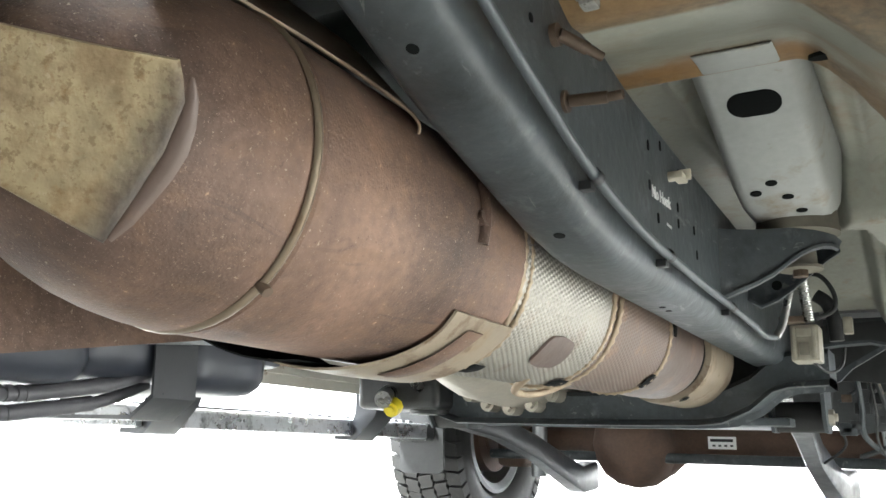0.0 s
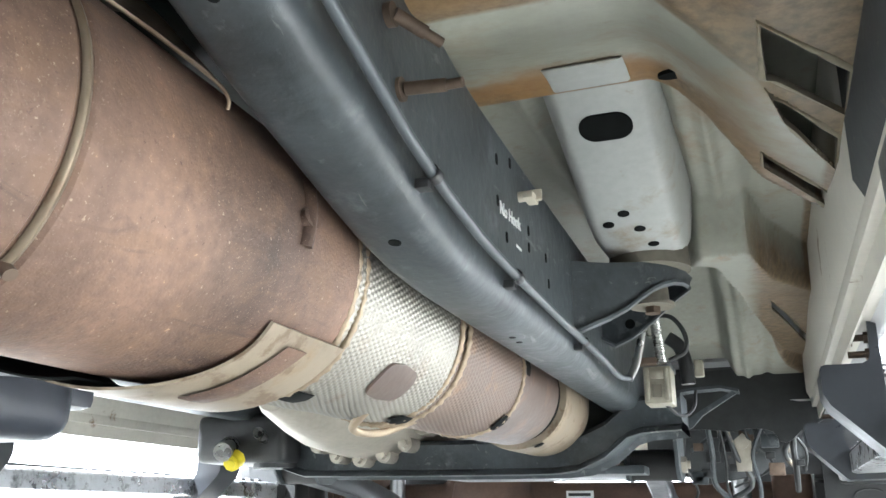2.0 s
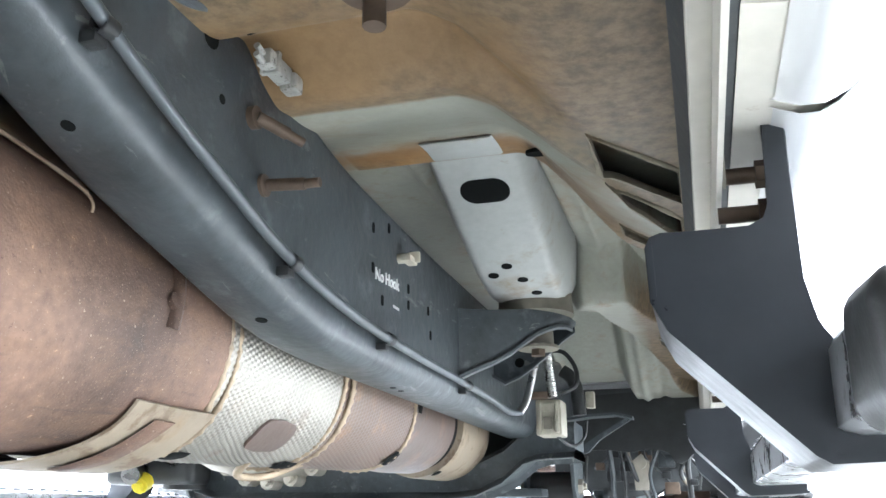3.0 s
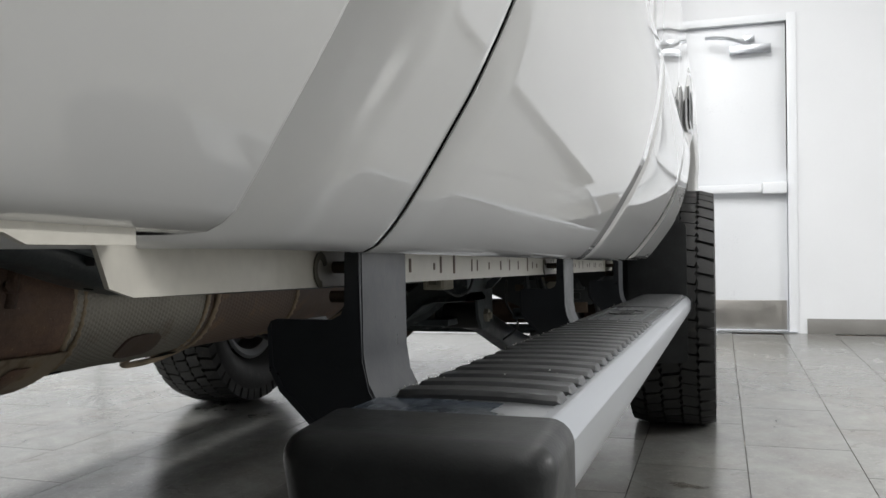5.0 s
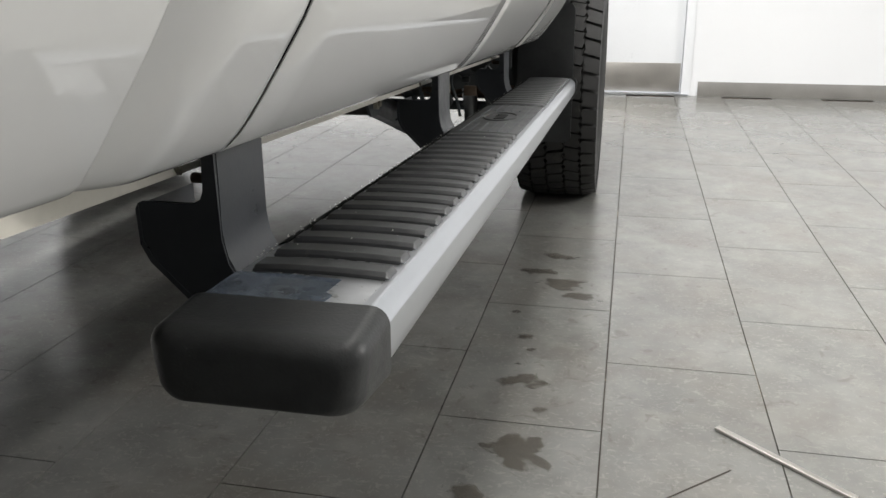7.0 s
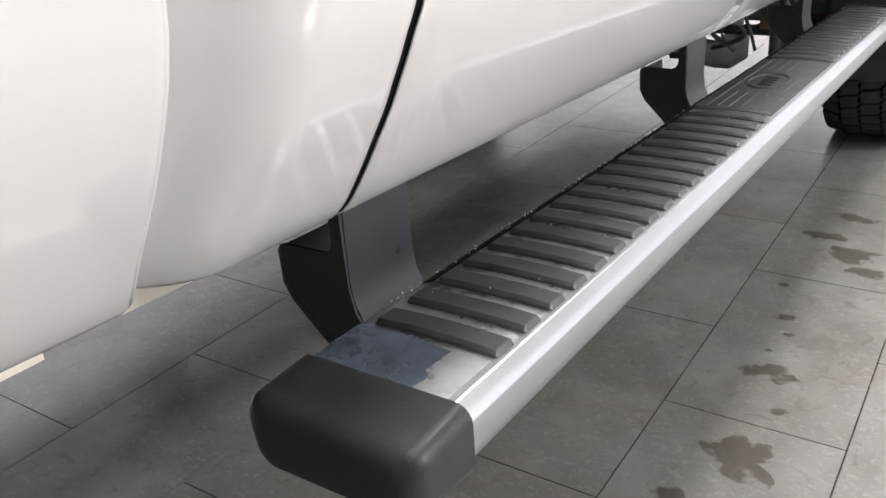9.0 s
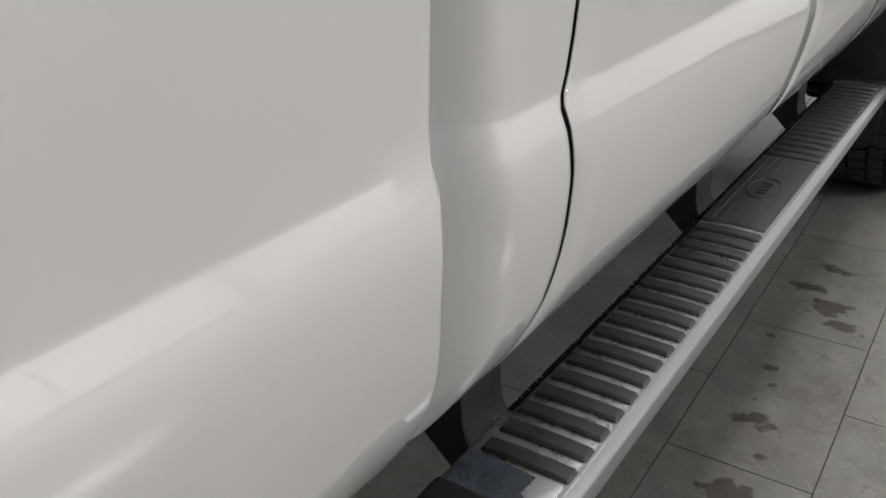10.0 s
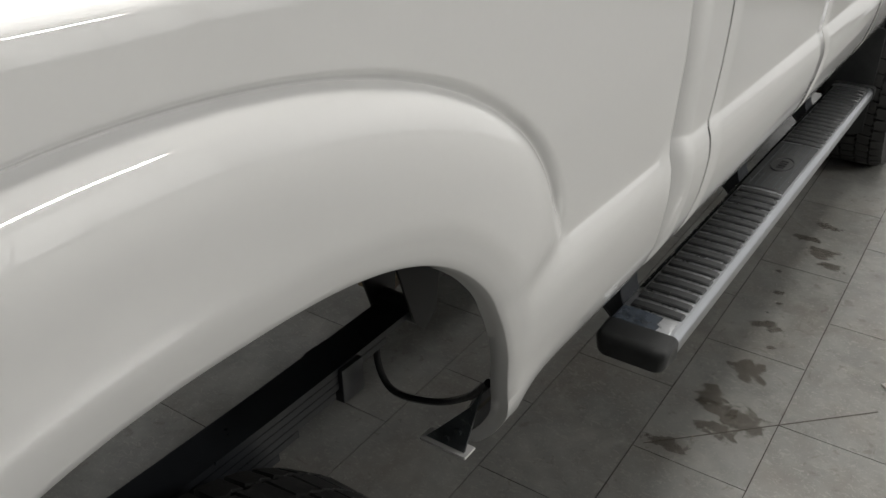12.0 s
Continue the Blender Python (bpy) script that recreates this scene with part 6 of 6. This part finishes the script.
for v in bm.verts:
    v[burn] = 0.72 * max(0.0, 1 - min((v.co - Vector(p)).length for p in rim[2:6]) / 0.030)
part("heat_patch", bm, TAN, dpf, "tan speckled shield patch", angle=50)
weld = [(0.4070, -2.7675, 0.540), (0.4050, -2.7655, 0.530), (0.4015, -2.7650, 0.518), (0.3955, -2.7648, 0.507), (0.3890, -2.7655, 0.496), (0.3815, -2.7680, 0.485), (0.3735, -2.7710, 0.473), (0.3660, -2.7745, 0.463)]
bm = bmesh.new()
rng = random.Random(14)
rings = []
for k, p in enumerate(weld):
    swell = math.sin(math.pi * (k + 0.6) / (len(weld) + 0.2)) * rng.uniform(0.85, 1.1)
    along = (Vector(weld[min(k + 1, len(weld) - 1)]) - Vector(weld[max(k - 1, 0)])).normalized()
    across = along.cross(face).normalized()
    rings.append([Vector(p) + across * 0.0062 * swell * math.cos(q * 0.6283) + face * 0.0024 * swell * math.sin(q * 0.6283) for q in range(10)])
loft(bm, rings)
part("patch_weld", bm, DPF2, dpf, "grey weld ridge beside the patch", angle=70)

fl = wrap_plate("bent_flap", (-112, -38), lambda t: (-2.485 + 0.075 * ease(t * 1.1), -2.345 + 0.040 * t), 0.148, CREAMSTEEL, "cream bent steel flap with a slot", 0.0025, lambda t: 0.010 * ease(1 - t))
wrap_plate("flap_slot", (-82, -44), lambda t: (-2.415 + 0.035 * t, -2.385 + 0.030 * t), 0.1545, DPF, "brown slot in the flap", 0.001, lambda t: 0.005 * ease(1 - t))
wrap_plate("under_skirt", (-160, -100), lambda t: (-2.58 + 0.10 * t, -2.40 + 0.05 * t), 0.150, DARK, "dark sheet under the canister", 0.002, lambda t: 0.016 * math.sin(t * 3.14))
# patch, notches and clamps on the woven cover
bm = bmesh.new()
rings = []
for k in range(17):
    t = k / 16 * 2 - 1
    ang = math.radians(-48 + 12.5 * t)
    w = 0.040 * (1 - abs(t) ** 3) ** (1 / 3) + 0.004
    rings.append([Vector((CX + rr * math.cos(ang), -2.126 + dy, CZ + rr * math.sin(ang))) for dy, rr in ((-w, 0.136), (-w * 0.96, 0.1392), (w * 0.96, 0.1392), (w, 0.136))])
loft(bm, rings)
part("cover_patch", bm, DPF2, dpf, "browned plate showing through the cover", angle=50)
for a0, a1, ya, yb, mt, lb in ((-82, -70, -2.285, -2.235, DARK, "dark opening in the cover"), (-80, -68, -2.03, -1.985, DARK, "dark opening in the cover"), (-62, -44, -1.765, -1.735, DARK, "torn edge of the cover"),
                               (-6, 10, -1.745, -1.715, DARK, "dark gap at the cover's end"), (-70, -60, -1.44, -1.41, DARK, "dark slot in the ring")):
    wrap_plate("cover_opening", (a0, a1), lambda t, ya=ya, yb=yb: (ya + 0.012 * abs(t - 0.5), yb - 0.012 * abs(t - 0.5)), 0.1385 if ya < -1.9 else 0.1305, mt, lb, 0.0008, n=8)
bm = bmesh.new()
tube(bm, [(CX + 0.03, -2.08, CZ - 0.128), (CX - 0.01, -2.05, CZ - 0.148), (CX - 0.01, -1.98, CZ - 0.147), (CX + 0.03, -1.95, CZ - 0.124)], 0.006, 10)
part("cover_clamp", bm, ROPE, dpf, "tan loop clamp under the cover")
part("sensor_boss", new_cyl((CX + 0.143, -2.402, 0.578), (CX + 0.150, -2.402, 0.580), 0.010, n=14), DPF, dpf, "small brown boss")
wrap_plate("weld_fold", (-8, 20), lambda t: (-2.41 + 0.01 * t, -2.398 + 0.01 * t), 0.1455, DPF, "folded seam of the shell", 0.005)
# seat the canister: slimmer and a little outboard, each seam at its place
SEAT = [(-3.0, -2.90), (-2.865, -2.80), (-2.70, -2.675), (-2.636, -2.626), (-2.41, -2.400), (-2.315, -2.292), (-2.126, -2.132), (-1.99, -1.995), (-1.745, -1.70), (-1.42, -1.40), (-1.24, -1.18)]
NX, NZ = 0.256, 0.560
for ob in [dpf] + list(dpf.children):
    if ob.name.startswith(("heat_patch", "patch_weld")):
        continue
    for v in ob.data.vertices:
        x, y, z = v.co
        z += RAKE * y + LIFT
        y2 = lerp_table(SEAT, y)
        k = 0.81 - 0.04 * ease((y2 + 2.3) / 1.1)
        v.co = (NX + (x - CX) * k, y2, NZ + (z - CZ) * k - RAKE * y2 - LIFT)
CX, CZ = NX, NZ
# heat shield above, outlet pipe, inlet pipe
bm = bmesh.new()
rings = []
EDGE = [(-2.95, 0.268, 0.705), (-2.80, 0.280, 0.692), (-2.70, 0.294, 0.678), (-2.64, 0.308, 0.6695), (-2.586, 0.326, 0.6585), (-2.55, 0.347, 0.643), (-2.52, 0.367, 0.626), (-2.508, 0.373, 0.619)]
for y, x, z in EDGE:
    rings.append([Vector(p) for p in ((0.02, y, 0.750), (0.16, y, 0.752), (x - 0.055, y, z + 0.060), (x, y, z), (x + 0.001, y, z + 0.0015), (x - 0.053, y, z + 0.063), (0.16, y, 0.756), (0.02, y, 0.754))])
loft(bm, rings)
tube(bm, [(x, y, z) for y, x, z in EDGE] + [(0.3745, -2.503, 0.613), (0.372, -2.500, 0.608)], 0.0013, 8)
part("heat_shield", bm, STRAP, truck, "thin steel heat shield over the filter")
bm = bmesh.new()
plate(bm, [(-3.4, 0.315), (-3.0, 0.373), (-2.65, 0.430), (-2.39, 0.473), (-2.34, 0.51), (-2.34, 0.62), (-3.4, 0.62)], 0.098, 0.101, "x")
part("heat_shield", bm, DPF, truck, "brown sheet heat shield beside the fuel tank")
bm = new_tube([(CX, -1.20, CZ - 0.01), (CX - 0.02, -1.1, CZ + 0.01), (CX - 0.05, -0.9, CZ + 0.03), (CX - 0.1, -0.5, CZ + 0.1)], 0.055, 20)
part("exhaust_pipe", bm, DPF2, truck, "browned exhaust downpipe")
bm = new_tube([(CX, -2.83, CZ + 0.02), (CX + 0.01, -3.05, CZ + 0.05), (CX + 0.02, -3.25, CZ + 0.20), (CX, -3.6, CZ + 0.28), (CX + 0.2, -4.6, CZ + 0.1)], 0.045, 20)
part("exhaust_pipe", bm, DPF2, truck, "browned tail pipe")

# ---------- the truck: tank, gearbox, crossmember, axles ----------
bm = bmesh.new()
for y0, y1, z0, x0 in ((-4.1, -2.37, 0.428, -0.62), (-2.40, -2.20, 0.440, -0.60), (-2.23, -2.07, 0.432, -0.58)):
    box(bm, x0, -0.13, y0, y1, z0, 0.63, 0.045, 4)
tank = part("fuel_tank", bm, TANK, truck, "dark grey plastic fuel tank")
for y in (-2.265, -2.75):
    bm = bmesh.new()
    loft(bm, [[Vector((x, yy, z)) for x, z in ((-0.66, 0.70), (-0.607, 0.60), (-0.607, 0.42), (-0.575, 0.395), (-0.16, 0.394), (-0.122, 0.42), (-0.122, 0.62), (-0.10, 0.70), (-0.105, 0.70), (-0.125, 0.62), (-0.126, 0.424), (-0.162, 0.399), (-0.572, 0.40), (-0.602, 0.424), (-0.602, 0.60), (-0.655, 0.70))] for yy in (y - 0.035, y + 0.035)])
    part("tank_strap", bm, BRACKET, tank, "black steel tank strap")
part("tank_step", new_box(-0.38, -0.15, -2.17, -2.025, 0.478, 0.62, 0.014), TANK, tank, "moulded end of the tank")
for dx, dz in ((0.0, 0.0), (0.03, 0.022)):
    path = [(-0.25 + dx, -3.0, 0.382 + dz), (-0.22 + dx, -2.6, 0.386 + dz), (-0.21 + dx, -2.43, 0.395 + dz), (-0.19 + dx, -2.33, 0.412 + dz), (-0.18 + dx, -2.26, 0.44 + dz)]
    hose_ob = part("vent_hose", new_tube(path, 0.008, 10), CONDUIT, tank, "ribbed pale grey hose")
    bm = bmesh.new()
    for q in range(40):
        f = q / 40 * 3.0
        a, b = Vector(path[int(f)]), Vector(path[int(f) + 1])
        p, d = a.lerp(b, f - int(f)), (b - a).normalized()
        cyl(bm, p - d * 0.004, p + d * 0.004, 0.0096, n=10)
    ribs = part("hose_ribs", bm, CONDUIT, hose_ob)
    ribs["kind"] = "stuff"
bm = bmesh.new()
box(bm, -0.53, -0.30, -1.29, -1.10, 0.455, 0.56, 0.02, 3)
cyl(bm, (-0.36, -1.22, 0.445), (-0.36, -1.22, 0.47), 0.05, n=20)
fp = part("fuel_pump_module", bm, PLASTIC, truck, "black fuel filter module on the rail")
bm = bmesh.new()
cyl(bm, (-0.43, -1.30, 0.492), (-0.40, -1.37, 0.472), 0.020, n=14)
cyl(bm, (-0.44, -1.285, 0.50), (-0.43, -1.30, 0.492), 0.014, n=12)
cyl(bm, (-0.35, -1.29, 0.505), (-0.34, -1.33, 0.515), 0.012, n=10)
part("pump_fitting", bm, STEEL, fp, "steel hose fitting")
bm = bmesh.new()
cyl(bm, (-0.402, -1.315, 0.462), (-0.396, -1.342, 0.450), 0.021, 0.018, n=9)
cyl(bm, (-0.396, -1.342, 0.450), (-0.393, -1.352, 0.446), 0.010, 0.010, n=9)
part("drain_cap", bm, YELLOW, fp, "bright yellow drain cap")
bm = bmesh.new()
rings = []
for y, w, z0, z1 in ((-1.62, 0.05, 0.52, 0.66), (-1.55, 0.10, 0.50, 0.70), (-1.40, 0.16, 0.47, 0.72), (-1.20, 0.18, 0.455, 0.74), (-1.0, 0.17, 0.47, 0.76), (-0.6, 0.20, 0.50, 0.80), (-0.2, 0.24, 0.50, 0.85), (0.5, 0.26, 0.50, 0.9)):
    rings.append([Vector((-0.13 + w * math.cos(t) * (1 if y > -1.1 else 0.9), y, (z0 + z1) / 2 + (z1 - z0) / 2 * math.sin(t))) for t in [k * math.pi / 8 for k in range(16)]])
loft(bm, rings)
gearbox = part("gearbox", bm, CAST, truck, "cast aluminium gearbox and transfer case")
for k in range(7):
    bm = bmesh.new()
    a = -2.6 + 0.34 * k
    cyl(bm, (-0.13 + 0.165 * math.cos(a), -1.26, 0.595 + 0.135 * math.sin(a)), (-0.13 + 0.165 * math.cos(a), -1.20, 0.595 + 0.135 * math.sin(a)), 0.017, n=12)
    cyl(bm, (-0.13 + 0.165 * math.cos(a), -1.275, 0.595 + 0.135 * math.sin(a)), (-0.13 + 0.165 * math.cos(a), -1.26, 0.595 + 0.135 * math.sin(a)), 0.010, n=6)
    part("case_bolt", bm, CAST, gearbox, "bolt boss")
bm = bmesh.new()
rings = []
for x, z in ((-0.44, 0.53), (-0.38, 0.515), (-0.33, 0.46), (-0.28, 0.445), (0.0, 0.443), (0.16, 0.443), (0.28, 0.444), (0.33, 0.449), (0.385, 0.473), (0.43, 0.510), (0.46, 0.519), (0.535, 0.523)):
    rings.append([Vector((x, y, z + d)) for y, d in ((-1.235, -0.018), (-1.225, -0.020), (-1.215, -0.004), (-1.215, 0.045), (-1.205, 0.055), (-1.085, 0.055), (-1.075, 0.045), (-1.075, -0.004), (-1.065, -0.020), (-1.055, -0.018), (-1.06, -0.012), (-1.085, 0.0), (-1.205, 0.0), (-1.23, -0.012))])
loft(bm, rings)
part("gearbox_skid", new_box(-0.10, 0.435, -1.05, -0.66, 0.432, 0.450, 0.004), FRAME, truck, "black plate under the gearbox")
part("crossmember_web", new_plate([(0.18, 0.46), (0.36, 0.46), (0.44, 0.53), (0.455, 0.60), (0.40, 0.66), (0.18, 0.66)], -1.10, -1.094, "y"), SOOT, truck, "grimy dark web above the crossmember")
part("gearbox_crossmember", bm, FRAME, truck, "black steel crossmember under the gearbox")
for s in (1, -1):
    part("crossmember_bolt", new_cyl((s * 0.40, -1.15, 0.50), (s * 0.40, -1.15, 0.52), 0.012, n=6), BOLT, truck, "rusty crossmember bolt")

bm = bmesh.new()
prof = [(-0.78, 0.045), (-0.46, 0.045), (-0.42, 0.075), (-0.36, 0.115), (-0.30, 0.14), (-0.20, 0.145), (-0.13, 0.12), (-0.08, 0.075), (-0.04, 0.048), (0.78, 0.045)]
revolve(bm, prof, (0, FA, 0.41), "x", 28)
front_axle = part("front_axle", bm, AXLE, truck, "rusty cast front axle with differential")
bm = bmesh.new()
loft(bm, [[Vector((-0.245 + r * math.cos(k * 0.3927), y, 0.395 + r * math.sin(k * 0.3927))) for k in range(16)] for y, r in ((FA - 0.02, 0.155), (FA - 0.10, 0.150), (FA - 0.16, 0.125), (FA - 0.20, 0.07), (FA - 0.21, 0.02))])
part("differential_cover", bm, AXLE, front_axle, "rusty differential housing")
part("axle_tag", new_box(0.01, 0.105, FA - 0.052, FA - 0.047, 0.385, 0.428, 0.001), SIGNW, front_axle, "white paper tag")
bm = bmesh.new()
box(bm, 0.018, 0.095, FA - 0.0535, FA - 0.052, 0.410, 0.420)
for k in range(4):
    box(bm, 0.025 + 0.02 * k, 0.035 + 0.02 * k, FA - 0.0535, FA - 0.052, 0.394, 0.400)
part("tag_bars", bm, PLASTIC, front_axle, "dark printed bars")
bm = new_tube([(-0.80, FA - 0.12, 0.35), (0.80, FA - 0.12, 0.35)], 0.018, 12, 2)
part("steering_link", bm, FRAME, truck, "black steering link")
for s in (1, -1):
    bm = bmesh.new()
    rings = []
    for x, y, z, w, h in ((0.443, -0.95, 0.455, 0.026, 0.030), (0.425, -0.72, 0.428, 0.024, 0.032), (0.414, -0.48, 0.375, 0.024, 0.036), (0.420, -0.25, 0.315, 0.028, 0.040), (0.430, -0.05, 0.268, 0.034, 0.045), (0.440, 0.10, 0.280, 0.040, 0.050)):
        rings.append([Vector((s * (x + dx * w), y, z + dz * h)) for dx, dz in ((-1, -0.8), (-0.8, -1), (0.8, -1), (1, -0.8), (1, 0.8), (0.8, 1), (-0.8, 1), (-1, 0.8))])
    loft(bm, rings)
    ra = part("radius_arm", bm, BRACKET, truck, "black forged radius arm")
    bm = bmesh.new()
    for xx in (0.384, 0.494):
        plate(bm, [(-1.02, 0.53), (-0.86, 0.57), (-0.86, 0.44), (-0.90, 0.42), (-0.97, 0.42), (-1.0, 0.45)], s * xx, s * (xx + 0.008), "x", 0.001)
    box(bm, *sorted((s * 0.384, s * 0.502)), -1.02, -0.86, 0.525, 0.535, 0.002)
    ab = part("arm_bracket", bm, FRAME, truck, "black radius arm bracket")
    bm = bmesh.new()
    cyl(bm, (s * 0.366, -0.94, 0.455), (s * 0.52, -0.94, 0.455), 0.009, n=12)
    cyl(bm, (s * 0.502, -0.94, 0.455), (s * 0.513, -0.94, 0.455), 0.018, n=6)
    cyl(bm, (s * 0.372, -0.94, 0.455), (s * 0.384, -0.94, 0.455), 0.018, n=6)
    part("arm_bolt", bm, CAST, ab, "grey hex bolt")
    part("arm_bushing", new_cyl((s * 0.394, -0.94, 0.455), (s * 0.492, -0.94, 0.455), 0.034, n=24), RUBBER, ab, "black rubber bushing")
    bm = bmesh.new()
    cyl(bm, (s * 0.60, FA - 0.12, 0.30), (s * 0.56, FA - 0.18, 0.78), 0.028, n=16)
    cyl(bm, (s * 0.60, FA - 0.12, 0.27), (s * 0.60, FA - 0.12, 0.32), 0.03, n=12)
    part("shock_absorber", bm, RIM, truck, "grey shock absorber")
    bm = bmesh.new()
    box(bm, *sorted((s * 0.68, s * 0.80)), FA - 0.08, FA + 0.08, 0.30, 0.54, 0.03, 3)
    part("steering_knuckle", bm, AXLE, truck, "rusty steering knuckle")
    # rear leaf springs
    bm = bmesh.new()
    for k in range(6):
        rings = []
        for y in [-2.97 - 0.05 * i for i in range(31)]:
            z = 0.575 + 0.020 * ((y - AX) / 0.75) ** 2 - 0.016 * k
            if abs(y - AX) < 0.76 - 0.08 * k:
                rings.append([Vector((s * x, y, z + d)) for x, d in ((0.515, 0), (0.59, 0), (0.59, 0.014), (0.515, 0.014))])
        loft(bm, rings)
    cyl(bm, (s * 0.505, -2.965, 0.592), (s * 0.60, -2.965, 0.592), 0.026, n=20)
    ls = part("leaf_spring", bm, BRACKET, truck, "black rear leaf spring")
    bm = bmesh.new()
    box(bm, *sorted((s * 0.505, s * 0.60)), -3.21, -3.15, 0.52, 0.595, 0.006)
    part("spring_clamp", bm, BRACKET, ls, "black spring clamp")
    bm = bmesh.new()
    for xx in (0.497, 0.602):
        plate(bm, [(-3.08, 0.82), (-2.90, 0.80), (-2.925, 0.59), (-2.965, 0.555), (-3.0, 0.59)], s * xx, s * (xx + 0.006), "x", 0.001)
    box(bm, *sorted((s * 0.45, s * 0.61)), -3.06, -2.92, 0.80, 0.83, 0.006)
    part("spring_hanger", bm, PLASTIC, truck, "black spring hanger")
    part("brake_hose", new_tube([(s * 0.565, -3.05, 0.60), (s * 0.59, -3.10, 0.56), (s * 0.64, -3.12, 0.515), (s * 0.74, -3.13, 0.54), (s * 0.83, -3.16, 0.61), (s * 0.92, -3.24, 0.73)], 0.007, 8), PLASTIC, truck, "black looped brake hose")
bm = bmesh.new()
revolve(bm, [(-0.72, 0.05), (-0.2, 0.05), (-0.14, 0.13), (-0.04, 0.17), (0.04, 0.17), (0.14, 0.13), (0.2, 0.05), (0.72, 0.05)], (0, AX, 0.29), "x", 24)
part("rear_axle", bm, FRAME, truck, "black rear axle")
bm = new_tube([(-0.05, -1.6, 0.58), (-0.03, -2.6, 0.50), (0.0, AX + 0.15, 0.32)], 0.05, 20, 3)
part("drive_shaft", bm, FRAME, truck, "dark drive shaft")
bm = bmesh.new()
box(bm, -0.38, 0.38, -3.0, -2.94, 0.80, 0.90, 0.01)
part("frame_crossmember", bm, FRAME, truck, "black frame crossmember")

# ---------- floor tiles ----------
TW, TL, X0 = 0.316, 0.610, 1.164


def tile_mesh():
    bm = new_box(-TW / 2 + 0.0014, TW / 2 - 0.0014, -TL / 2 + 0.0014, TL / 2 - 0.0014, -0.008, 0.0)
    return finish("tile", bm, TILE)


TILE_MESH = tile_mesh()
rest = bmesh.new()
for i in range(-20, 27):
    x = X0 + (i + 0.5) * TW
    first = -2.022 if i % 2 == 0 else -1.717
    for j in range(-16, 10):
        y = first + (j + 0.5) * TL
        if x < WEST - 0.2 or x > EAST + 0.2 or y > FRONT + 0.2 or y < BACK - 0.2:
            continue
        if -1.6 < x < 2.7 and -3.7 < y < 2.6:
            o = new("tile", TILE_MESH)
            o.location = (x, y, 0)
            o.parent = ground
        else:
            box(rest, x - TW / 2 + 0.0018, x + TW / 2 - 0.0018, y - TL / 2 + 0.0018, y + TL / 2 - 0.0018, -0.006, 0.0)
far = part("outer_tiles", rest, TILE, ground, rake=False)
far["kind"] = "stuff"
